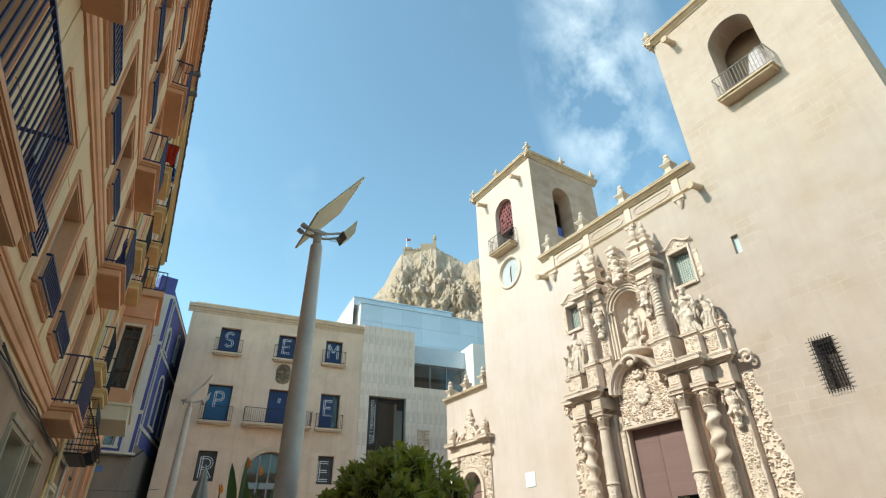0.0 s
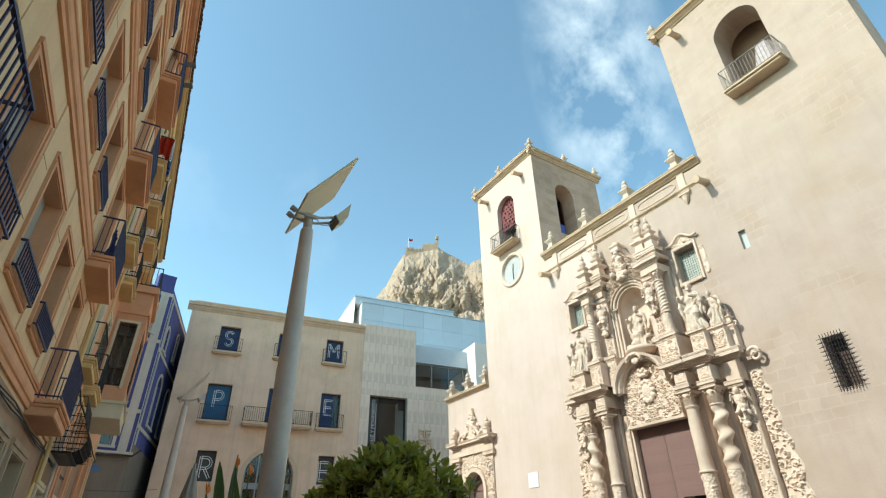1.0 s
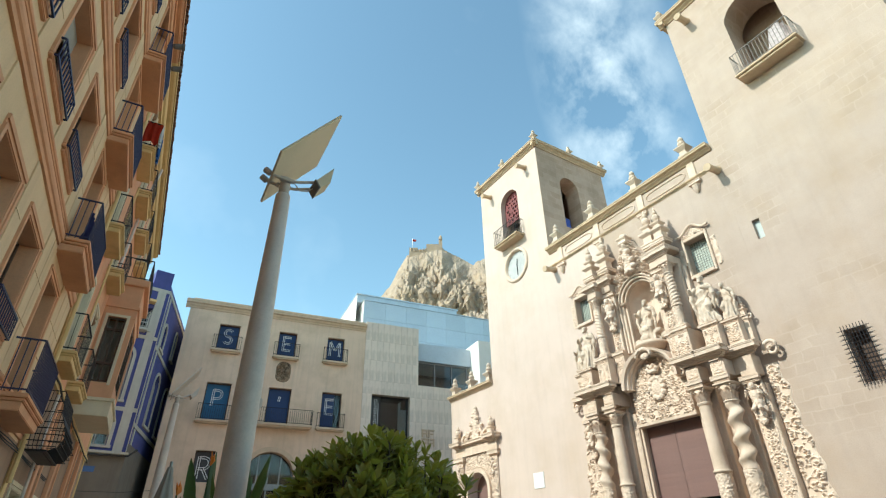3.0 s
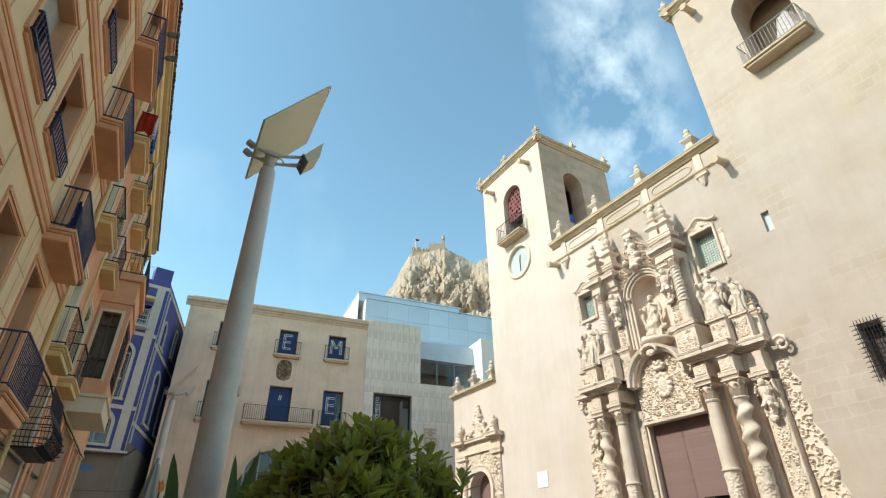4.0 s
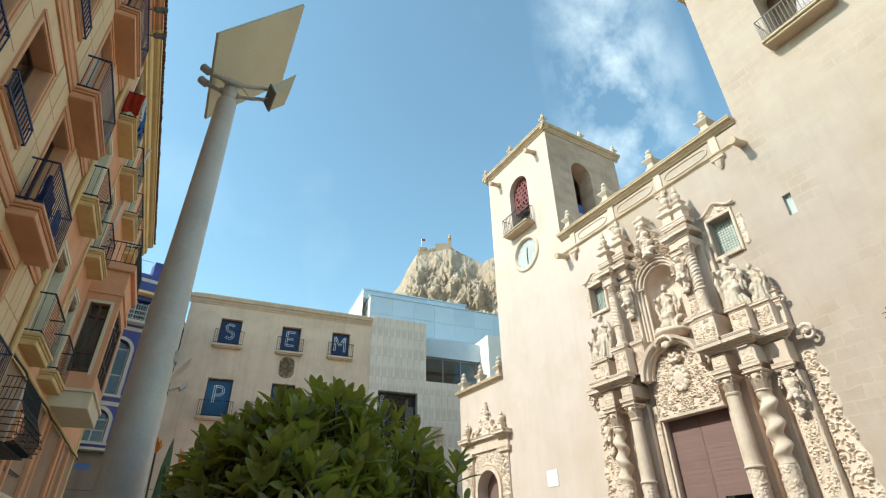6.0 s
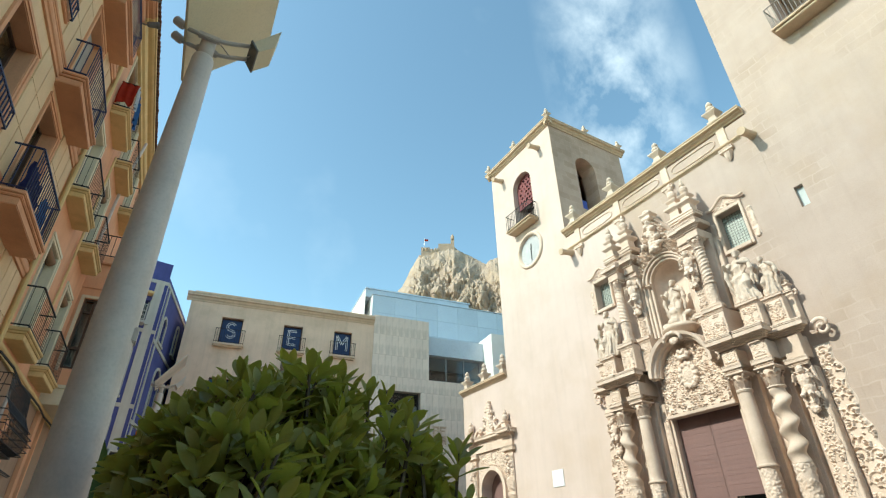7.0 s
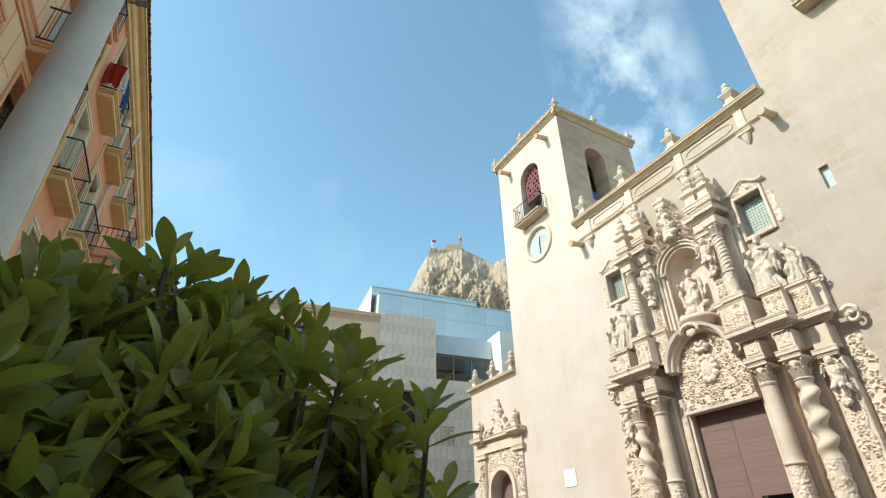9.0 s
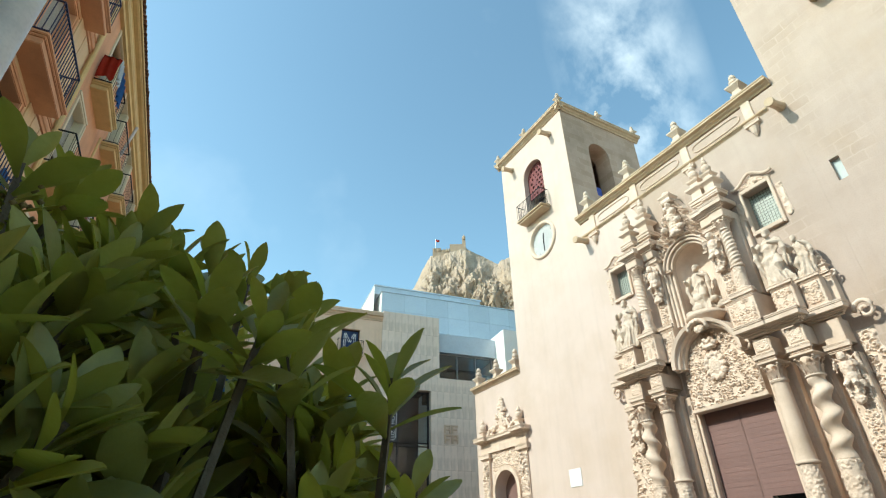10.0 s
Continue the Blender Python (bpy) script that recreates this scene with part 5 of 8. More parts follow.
# statues: plain draped shapes
def statue(x, y, z, h, seed, lean=0.0, wide=1.0, label="weathered stone statue of a draped figure", cloud=0.0):
    rng = np.random.RandomState(seed)
    bm = B()
    n, m = 96, 110
    ph = rng.rand(8) * 6.28
    knots = ((0, 0.160), (0.06, 0.165), (0.30, 0.130), (0.46, 0.122), (0.57, 0.098), (0.68, 0.115), (0.76, 0.118), (0.815, 0.090), (0.85, 0.045), (0.875, 0.036))
    rings = []
    for j in range(m + 1):
        t = 0.875 * j / m
        for (a, b), (c, d) in zip(knots, knots[1:]):
            if a <= t <= c + 1e-9:
                q = (t - a) / (c - a)
                r = h * wide * (b + (d - b) * q * q * (3 - 2 * q))
        ring = []
        for i in range(n):
            a = 2 * math.pi * i / n
            # long falling folds with sharp valleys, crossed by swags over the hips and chest
            s1 = 1 - abs(math.sin(4.0 * a + ph[0] + 2.2 * lean * t + 0.9 * math.sin(6 * t + ph[3])))
            s2 = 1 - abs(math.sin(7.0 * a + ph[1] - 2.6 * t))
            sw = 1 - abs(math.sin(15.0 * t + 1.8 * math.sin(a + ph[4]) + 2.4 * lean * math.cos(a) + ph[5]))
            low = max(0.0, 1 - 1.5 * t)
            rr = r * (0.82 + 0.36 * s1 * (0.2 + 0.8 * low) + 0.20 * s2 * (0.25 + 0.75 * low) + 0.38 * sw * (1 - low) * math.exp(-((t - 0.50) / 0.20) ** 2))
            flat = 0.74 if t < 0.5 else 0.66
            ring.append(bm.verts.new((x + rr * math.cos(a) + lean * h * 0.10 * math.sin(3.4 * t), y + flat * rr * math.sin(a) - 0.02 * h * math.sin(6 * t), z + t * h)))
        rings.append(ring)
    for p, q in zip(rings, rings[1:]):
        for i in range(n):
            bm.faces.new((p[i], p[(i + 1) % n], q[(i + 1) % n], q[i]))
    bm.faces.new(rings[0][::-1])
    bm.faces.new(rings[-1])
    hx = x + lean * h * 0.10 * math.sin(3.4 * 0.9) - lean * 0.02 * h

    def ball(px, py, pz, rx, ry, rz):
        bmesh.ops.create_icosphere(bm, subdivisions=3, radius=h, matrix=Matrix.Translation((px, py, pz)) @ Matrix.Diagonal((rx, ry, rz, 1)))

    ball(hx, y - 0.03 * h, z + 0.925 * h, 0.052, 0.058, 0.070)
    ball(hx, y + 0.005 * h, z + 0.945 * h, 0.058, 0.056, 0.056)
    ball(hx, y - 0.065 * h, z + 0.875 * h, 0.034, 0.03, 0.045)
    for s in (-1, 1):
        sh = Vector((x + s * h * 0.10 * wide + lean * 0.05 * h, y - 0.02 * h, z + h * 0.775))
        el = sh + Vector((s * h * (0.07 + 0.05 * rng.rand()), -h * 0.04, -h * (0.10 + 0.06 * rng.rand())))
        ha = el + Vector((-s * h * (0.03 + 0.12 * rng.rand()), -h * 0.13, h * (-0.02 + 0.14 * rng.rand())))
        tube(bm, [sh, (sh + el) / 2 + Vector((s * 0.01 * h, 0, 0)), el, (el + ha) / 2, ha], [h * 0.048, h * 0.050, h * 0.046, h * 0.034, h * 0.022], 14)
        tube(bm, [el, el + Vector((s * 0.02 * h, -0.02 * h, -0.12 * h)), el + Vector((0, -0.02 * h, -0.26 * h)), el + Vector((-s * 0.03 * h, 0, -0.40 * h))], [h * 0.040, h * 0.046, h * 0.034, h * 0.012], 12)
        ball(x + s * h * 0.07 * wide, y - h * 0.11, z + h * 0.02, 0.034, 0.06, 0.026)
    # a bent knee under the cloth, a bundle in the arm, and a wind-blown end of the cloak
    k = 1 if lean >= 0 else -1
    tube(bm, [(x - k * 0.05 * h, y - 0.03 * h, z + 0.48 * h), (x - k * 0.08 * h, y - 0.12 * h, z + 0.32 * h), (x - k * 0.06 * h, y - 0.08 * h, z + 0.06 * h)], [h * 0.06, h * 0.062, h * 0.045], 14)
    tube(bm, [(x + k * 0.08 * h, y + 0.02 * h, z + 0.80 * h), (x + k * 0.20 * h, y, z + 0.60 * h), (x + k * 0.22 * h, y - 0.03 * h, z + 0.34 * h), (x + k * 0.15 * h, y, z + 0.08 * h)], [h * 0.03, h * 0.055, h * 0.05, h * 0.02], 12)
    for i in range(int(26 * cloud)):
        a, t = rng.rand() * math.pi * 2, rng.rand()
        R = h * (0.10 + 0.22 * rng.rand()) * (1.1 - 0.6 * t)
        ball(x + R * math.cos(a), y - 0.03 * h + 0.45 * R * math.sin(a), z + 0.02 * h + 0.36 * h * t, 0.07 + 0.04 * rng.rand(), 0.07, 0.05 + 0.04 * rng.rand())
    for v in bm.verts:
        q = v.co * (7.0 / h)
        v.co += Vector((noise.noise(q * 2.0), noise.noise(q * 2.0 + Vector((7, 3, 1))), 0.6 * noise.noise(q * 2.0 + Vector((1, 9, 4))))) * (0.012 * h)
        v.co += Vector((noise.noise(q * 6.0), -abs(noise.noise(q * 6.0 + Vector((2, 2, 8)))), noise.noise(q * 6.0 + Vector((5, 1, 3))))) * (0.006 * h)
    me = bpy.data.meshes.new("statue")
    for f in bm.faces:
        f.smooth = True
    bm.to_mesh(me)
    bm.free()
    me.materials.append(PALE)
    ob = new("statue", me)
    ob.matrix_basis = pose(19.6, 0, 0, 0, 0, -90)
    md = ob.modifiers.new("fuse", "REMESH")
    md.mode, md.voxel_size, md.use_smooth_shade = "VOXEL", 0.016, True
    return tagged(ob, label, "statue", "portal statues")


statue(PC + 0.06, -0.02, 9.03, 1.92, 3, -0.35, 1.15, "pale stone statue group standing in the portal niche", 1.0)
statue(PC + 2.93, -0.56, 8.70, 1.90, 5, -0.5, 1.15)
statue(PC + 3.50, -0.34, 8.72, 1.42, 6, 0.5, 1.1, "smaller weathered stone statue on a carved pedestal")
statue(PC - 2.87, -0.56, 8.70, 1.98, 8, 0.35, 1.15)
statue(PC - 3.50, -0.34, 8.72, 1.42, 9, -0.4, 1.1, "smaller weathered stone statue on a carved pedestal")

# crest over the side portal: a cartouche between scrolls, with urns at its ends
SX = -25.925
rng = random.Random(21)
blobs = [(SX, 0.0, 7.55 + 0.15 * k, 0.44 * (1 - k / 15) ** 0.8, 0.16, 0.14) for k in range(12)]
for k in range(34):
    t = rng.random()
    blobs.append((SX + rng.uniform(-1, 1) * (1.30 - 1.15 * t ** 0.6), -0.08, 7.58 + 1.55 * t, 0.07 + 0.05 * rng.random(), 0.10, 0.07 + 0.05 * rng.random()))
limbs = []
for s in (-1, 1):
    limbs.append(([(SX + s * (1.36 - 0.058 * t), -0.06, 7.60 + 0.030 * t + 0.16 * math.sin(0.40 * t)) for t in range(18)], [0.10 - 0.002 * i for i in range(18)]))
sculpted("carving", church, blobs, "carved crest of a cartouche and scrolls", 0.024, limbs)
for s in (-1, 1):
    bm = B()
    square_lathe(bm, [(0.20, 7.52), (0.20, 7.60), (0.14, 7.64), (0.13, 7.78), (0.19, 7.84), (0.19, 7.88)], pose(SX + s * 1.62, -0.16, 0))
    lathe(bm, [(0.08, 7.87), (0.17, 8.0), (0.18, 8.12), (0.09, 8.24), (0.12, 8.30), (0.02, 8.48)], 12, pose(SX + s * 1.62, -0.16, 0))
    part("finial", bm, MOULD, church, "urn finial over the side portal")
    sculpted("carving", church, [(SX + s * 1.62 + rng.uniform(-0.16, 0.16), -0.14, 6.28 - 0.09 * k, 0.10, 0.13, 0.09) for k in range(9)], "carved leafy bracket", 0.024)

# ---- museum: old house and stone-clad wing ----
museum = thing("museum_house", pose(14.8, 35.3, 0, 0, 0, -7.8), "old three-storey stucco house in shade, with blue window banners", "building")


def strokes(parent, segs, x, y, z, s, material, gap=0.052, w=0.020):
    """A double-lined letter: each stroke of segs ((x0, z0), (x1, z1)) is drawn as two thin bars."""
    bm = B()
    for (a, b), (c, d) in segs:
        p, q = Vector((a, b)) * s, Vector((c, d)) * s
        u = (q - p).normalized()
        nrm = Vector((-u.y, u.x))
        for k in (-1, 1):
            o = nrm * k * gap * 0.5 * s * 2
            pts = [p + o + nrm * w * s, q + o + nrm * w * s, q + o - nrm * w * s, p + o - nrm * w * s]
            f = [bm.verts.new((x + v.x, y, z + v.y)) for v in pts]
            g = [bm.verts.new((x + v.x, y + 0.008, z + v.y)) for v in pts]
            bm.faces.new(f)
            for i in range(4):
                bm.faces.new((f[i], g[i], g[(i + 1) % 4], f[(i + 1) % 4]))
    bmesh.ops.recalc_face_normals(bm, faces=bm.faces)
    return part("letter", bm, material, parent)


def curve(cx, cz, r, a0, a1, n=10, k=1.0):
    pts = [(cx + k * r * math.cos(radians(a0 + (a1 - a0) * i / n)), cz + r * math.sin(radians(a0 + (a1 - a0) * i / n))) for i in range(n + 1)]
    return list(zip(pts, pts[1:]))


GLYPH = {
    "E": [((-0.22, 0), (-0.22, 1)), ((-0.22, 0.95), (0.28, 0.95)), ((-0.22, 0.5), (0.22, 0.5)), ((-0.22, 0.05), (0.28, 0.05))],
    "M": [((-0.33, 0), (-0.33, 1)), ((0.33, 0), (0.33, 1)), ((-0.33, 1), (0, 0.4)), ((0.33, 1), (0, 0.4))],
    "P": [((-0.22, 0), (-0.22, 1))] + [((-0.22, 0.95), (0.02, 0.95)), ((-0.22, 0.45), (0.02, 0.45))] + curve(0.02, 0.70, 0.25, -90, 90),
    "R": [((-0.22, 0), (-0.22, 1))] + [((-0.22, 0.95), (0.02, 0.95)), ((-0.22, 0.45), (0.02, 0.45))] + curve(0.02, 0.70, 0.25, -90, 90) + [((0.0, 0.45), (0.28, 0))],
    "S": curve(0, 0.73, 0.23, 30, 270) + curve(0, 0.27, 0.23, 90, -150),
    "I": [((0.0, 0.0), (0.06, 0.3))],
}
OPEN = [  # x0, x1, z0, z1, letter, banner, slab
    (-8.42, -7.12, 13.86, 15.60, "S", BANNER, 1), (-4.54, -3.30, 13.86, 15.60, "E", BANNER, 1), (-1.16, 0.09, 13.92, 15.64, "M", BANNER, 1),
    (-8.45, -6.98, 9.38, 11.66, "P", BANNERLIT, 1), (-4.66, -3.20, 9.36, 11.69, "I", BANNER, 2), (-1.15, 0.22, 9.40, 11.71, "E", BANNER, 1),
    (-8.24, -7.14, 5.84, 7.58, "R", GREYBANNER, 0), (-0.92, 0.14, 5.88, 7.62, "E", GREYBANNER, 0)]
holes = [Hole(a, b, c, d) for a, b, c, d, *_ in OPEN] + [Hole(-5.40, -2.40, -0.1, 7.70, arch=True)]
part("wall", wall(-10.45, 1.62, -0.1, 16.6, 0.7, holes), OLDSTUCCO, museum)
bm = wall(0.0, 12.0, -0.1, 16.6, 0.6)
part("wall", bm, OLDSTUCCO, museum).matrix_basis = pose(-10.45 + 0.601, 0.701, 0, 0, 0, 90)
bm = B()
box(bm, -10.4, 1.6, 0.2, 12, 16.3, 16.62)
part("roof", bm, OLDTRIM, museum)
bm = B()
cornice(bm, -10.75, 1.60, 0, 16.45, 16.98, 0.32)
box(bm, -10.35, 1.60, 0.1, 0.4, 16.98, 17.24, 0.02)
part("cornice", bm, OLDTRIM, museum)
for i, (a, b, c, d, ch, ban, sl) in enumerate(OPEN):
    bm = B()
    half = ch == "E" and c < 10
    box(bm, a - 0.02, (a + 0.66 * (b - a)) if (half and c > 9) else b + 0.02, 0.30, 0.32, c - 0.02, d + 0.02)
    w = part("window", bm, ban, museum, "window filled by a dark blue banner with a white letter" if ban is not GREYBANNER else "dark window with a white letter")
    if half and c > 9:
        bm = B()
        box(bm, a + 0.66 * (b - a), b + 0.02, 0.33, 0.345, c, d)
        part("pane", bm, GLASS, w)
        bm = B()
        box(bm, a, b + 0.1, 0.60, 0.64, c - 0.1, d + 0.1)
        part("room", bm, DARKROOM, w)
    bm = B()
    t = 0.06
    box(bm, a, a + t, 0.22, 0.30, c, d)
    box(bm, b - t, b, 0.22, 0.30, c, d)
    box(bm, a + t, b - t, 0.22, 0.30, d - t, d)
    part("window_frame", bm, WOODDARK, w)
    s = 0.60 * (d - c) if c > 12 else (0.46 * (d - c) if c > 9 else 0.70 * (d - c))
    zc = c + 0.27 * (d - c) if c > 12 else (c + 0.38 * (d - c) if c > 9 else c + 0.12 * (d - c))
    if ch != "I":
        strokes(w, GLYPH[ch], (a + b) / 2 if not half else (a + b) / 2 - 0.1, 0.285, zc, s, LETTER)
    else:
        strokes(w, GLYPH["I"], (a + b) / 2, 0.285, c + 0.65 * (d - c), s, LETTER)
    if sl:
        x0, x1 = (a - 0.26, b + 0.26) if sl == 1 else (-6.08, -1.72)
        out = 0.34 if sl == 1 else 0.75
        bm = B()
        box(bm, x0, x1, -out, 0.05, c - 0.20, c - 0.06, 0.015)
        box(bm, x0 + 0.08, x1 - 0.08, -out + 0.08, 0.05, c - 0.28, c - 0.20, 0.015)
        slab = part("balcony", bm, OLDTRIM, museum, "small stone balcony with a thin iron railing")
        iron_rail(slab, x0 + 0.04, x1 - 0.04, -out + 0.05, 0.0, c - 0.06, 0.92, 0.13, 0.010)
# arched doorway
bm = B()
arch_band(bm, -3.90, 6.20, 1.50, 1.78, -0.06, 0.05)
box(bm, -5.68, -5.402, -0.06, 0.05, 0, 6.2)
box(bm, -2.398, -2.12, -0.06, 0.05, 0, 6.2)
part("arch_moulding", bm, OLDTRIM, museum)
bm = B()
box(bm, -5.45, -2.35, 0.5, 0.53, -0.1, 7.75)
dw = part("door", bm, GLASS, museum, "glazed arched doorway")
bm = B()
for x in (-5.36, -4.6, -3.94, -3.25, -2.5):
    box(bm, x, x + 0.08, 0.42, 0.5, 0, 7.6)
box(bm, -5.4, -2.4, 0.44, 0.5, 5.55, 5.9)
box(bm, -5.4, -2.4, 0.43, 0.5, 3.0, 3.15)
part("door_frame", bm, ALU, dw)
bm = B()
box(bm, -5.6, -2.2, 1.6, 1.7, -0.1, 8)
part("room", bm, DARKROOM, dw)
# carved shield
carved_panel("shield", museum, -4.42, -3.42, 12.05, 13.5, -0.02, 0.26, 201, 0.15, 0.020,
             lambda X, Z: 1.15 - ((X + 3.92) / 0.46) ** 2 - ((Z - 12.78) / 0.68) ** 4, label="carved stone shield", material=SHIELD)

# stone-clad wing with big openings
wing = thing("museum_wing", pose(14.8, 35.3, 0, 0, 0, -7.8), "modern museum wing clad in pale travertine slabs", "building")
luz = Hole(2.32, 5.20, 5.2, 11.90)
part("wall", wall(1.625, 5.82, -0.1, 17.28, 0.6, [luz], y=0.12), JOINTDARK, wing, "", False)
part("wall", wall(5.822, 14.0, -0.1, 12.86, 0.6, [], y=0.12), JOINTDARK, wing)
bm = B()
box(bm, 1.63, 5.8, 0.4, 9, 16.9, 17.2)
part("roof", bm, WHITEWALL, wing)
# slabs: courses of upright panels, each its own piece
slabs = {}
rng = random.Random(11)


def slab_piece(x0, x1, z0, z1):
    key = (round(x1 - x0, 3), round(z1 - z0, 3))
    if key not in slabs:
        bm = B()
        box(bm, -key[0] / 2 + 0.004, key[0] / 2 - 0.004, -0.02, 0.12, -key[1] / 2 + 0.004, key[1] / 2 - 0.004)
        slabs[key] = part("stone_slab", bm, TRAVERTINE, wing)
        ob = slabs[key]
    else:
        ob = again(slabs[key], Matrix())
    ob.matrix_basis = pose((x0 + x1) / 2, rng.uniform(-0.004, 0.004), (z0 + z1) / 2)


zs = [4.0, 5.2, 6.95, 8.45, 10.2, 11.9, 12.86, 14.35, 15.85, 17.28]
for z0, z1 in zip(zs, zs[1:]):
    x_end = 13.4 if z1 <= 12.87 else 5.82
    spans = [(1.625, x_end)] if not (z0 >= 5.19 and z1 <= 11.91) else [(1.625, 2.32), (5.20, x_end)]
    for a, b in spans:
        n = max(1, round((b - a) / 0.46))
        w = (b - a) / n
        for i in range(n):
            slab_piece(a + i * w, a + (i + 1) * w, z0, z1)
bm = B()
box(bm, 1.625, 13.4, -0.01, 0.12, -0.1, 3.99)
part("base", bm, TRAVERTINE, wing)
# tall window with a banner
bm = B()
box(bm, 2.3, 5.22, 0.55, 0.57, 5.1, 11.92)
tw = part("window", bm, GLASS, wing, "tall dark window with an upright banner")
bm = B()
for x in (2.32, 3.04, 5.10):
    box(bm, x, x + 0.08, 0.40, 0.55, 5.2, 11.9)
for z in (8.34, 8.54, 11.8):
    box(bm, 2.4, 5.1, 0.42, 0.55, z, z + 0.07)
part("window_frame", bm, IRON, tw)
bm = B()
box(bm, 2.40, 3.04, 0.44, 0.46, 8.6, 11.8)
part("banner", bm, GREYBANNER, tw, "dark upright banner")
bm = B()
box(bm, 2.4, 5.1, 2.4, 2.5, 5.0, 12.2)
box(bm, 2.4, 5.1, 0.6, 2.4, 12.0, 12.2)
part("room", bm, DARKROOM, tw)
cu = bpy.data.curves.new("lettering", "FONT")
cu.body, cu.size, cu.align_x, cu.extrude = "LUZ Y MOVIMIENTO", 0.33, "LEFT", 0.004
tx = new("lettering", cu)
tx.data.materials.append(LETTER)
tx.parent = tw
tx.matrix_basis = pose(2.86, 0.425, 8.66, 90, 0, 0) @ pose(0, 0, 0, 0, 0, 90)
bm = B()
box(bm, 2.93, 2.97, 0.43, 0.44, 8.8, 11.4)
part("lettering_line", bm, LETTER, tw)
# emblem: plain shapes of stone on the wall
bm = B()
for x in (6.10, 6.62):
    for z in (8.58, 9.20):
        box(bm, x, x + 0.10, -0.10, 0.0, z, z + 0.54)
        box(bm, x + 0.10, x + 0.46, -0.10, 0.0, z + 0.44, z + 0.54)
        if (x > 6.5) != (z > 9):
            box(bm, x + 0.36, x + 0.46, -0.10, 0.0, z, z + 0.44)
        box(bm, x + 0.10, x + 0.36, -0.10, 0.0, z + 0.20, z + 0.28)
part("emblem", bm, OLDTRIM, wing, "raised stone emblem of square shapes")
# upper gallery window, set back, under the glass volume
bm = B()
box(bm, 5.85, 10.3, 0.9, 0.93, 12.86, 14.95)
gw = part("window", bm, GLASS, wing, "wide gallery window")
bm = B()
for x in (5.86, 6.05, 7.45, 8.9, 10.2):
    box(bm, x, x + 0.07, 0.78, 0.9, 12.86, 14.9)
box(bm, 5.86, 10.3, 0.79, 0.9, 14.84, 14.92)
part("window_frame", bm, ALU, gw)
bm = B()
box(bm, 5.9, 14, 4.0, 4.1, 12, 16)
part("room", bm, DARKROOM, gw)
bm = B()
box(bm, 5.84, 14.0, 0.55, 9.0, 14.95, 16.35)
part("spandrel", bm, BLUEGLASS, wing)
bm = B()
box(bm, 5.84, 13.8, 0.15, 0.17, 12.90, 13.4)
part("parapet_glass", bm, GLASS, wing)
bm = B()
box(bm, 10.55, 14.5, -0.9, 5.0, 12.0, 16.7, 0.01)
part("white_block", bm, WHITEWALL, wing, "white rendered roof block catching the sun")
# blue glass volume above and behind
bm = B()
box(bm, 3.45, 30.0, 8.2, 22.0, 10, 22.95)
box(bm, 2.9, 13.4, 8.9, 20.0, 22.97, 23.75)
part("glass_core", bm, BLUEGLASS, wing)
panes = {}


def glass_piece(x0, x1, z0, z1, y):
    key = (round(x1 - x0, 3), round(z1 - z0, 3))
    if key not in panes:
        bm = B()
        box(bm, -key[0] / 2 + 0.005, key[0] / 2 - 0.005, -0.03, 0.0, -key[1] / 2 + 0.008, key[1] / 2 - 0.008)
        panes[key] = part("glass_panel", bm, BLUEGLASS, wing)
        ob = panes[key]
    else:
        ob = again(panes[key], Matrix())
    ob.matrix_basis = pose((x0 + x1) / 2, y, (z0 + z1) / 2)


for j, (z0, z1) in enumerate(((16.0, 17.8), (17.8, 19.6), (19.6, 21.2), (21.2, 22.9))):
    for i in range(9):
        glass_piece(3.45 + i * 2.1, 3.45 + (i + 1) * 2.1, z0, z1, 8.19 - 0.01 * (j == 3))
for i in range(5):
    glass_piece(2.9 + i * 2.1, 2.9 + (i + 1) * 2.1, 22.97, 23.75, 8.89)
bm = B()
box(bm, 2.8, 13.5, 8.75, 20.1, 23.76, 23.86)
box(bm, 3.3, 30.1, 8.05, 22.0, 22.92, 22.98)
part("coping", bm, BLUEGLASS, wing)
bm = B()
box(bm, 2.86, 2.9, 8.9, 20, 19.0, 23.75)
box(bm, 3.41, 3.45, 8.2, 22, 15.0, 22.92)
part("end_panel", bm, WHITEWALL, wing)

# ---- apartment row along the narrow side ----
# local x runs along the street, local y into the wall
LM = pose(-0.23, 0, 0, 0, 0, 86.5)
flats = thing("apartment_building", LM, "cream apartment house with salmon mouldings and navy iron balconies, in shade", "building")
LV = (4.14, 6.95, 9.70, 12.42)          # balcony floors
XE = 14.35                              # end of the cream house


def moulding(bm, x0, x1, y, z0, z1, out):
    h = z1 - z0
    return extrude_profile(bm, [(y + 0.03, z0), (y - 0.5 * out, z0), (y - 0.55 * out, z0 + 0.28 * h), (y - 0.85 * out, z0 + 0.34 * h), (y - out, z0 + 0.5 * h), (y - out, z0 + 0.72 * h),
                                (y - 0.7 * out, z0 + 0.8 * h), (y - 0.6 * out, z1), (y + 0.03, z1)], x0, x1)


def prism(bm, pts, z0, z1):
    """A moulded upright: an outline (x, y) carried from z0 to z1."""
    a = [bm.verts.new((x, y, z0)) for x, y in pts]
    b = [bm.verts.new((x, y, z1)) for x, y in pts]
    n = len(pts)
    for i in range(n):
        bm.faces.new((a[i], a[(i + 1) % n], b[(i + 1) % n], b[i]))
    bm.faces.new(a[::-1])
    bm.faces.new(b)
    bmesh.ops.recalc_face_normals(bm, faces=bm.faces)
    return bm


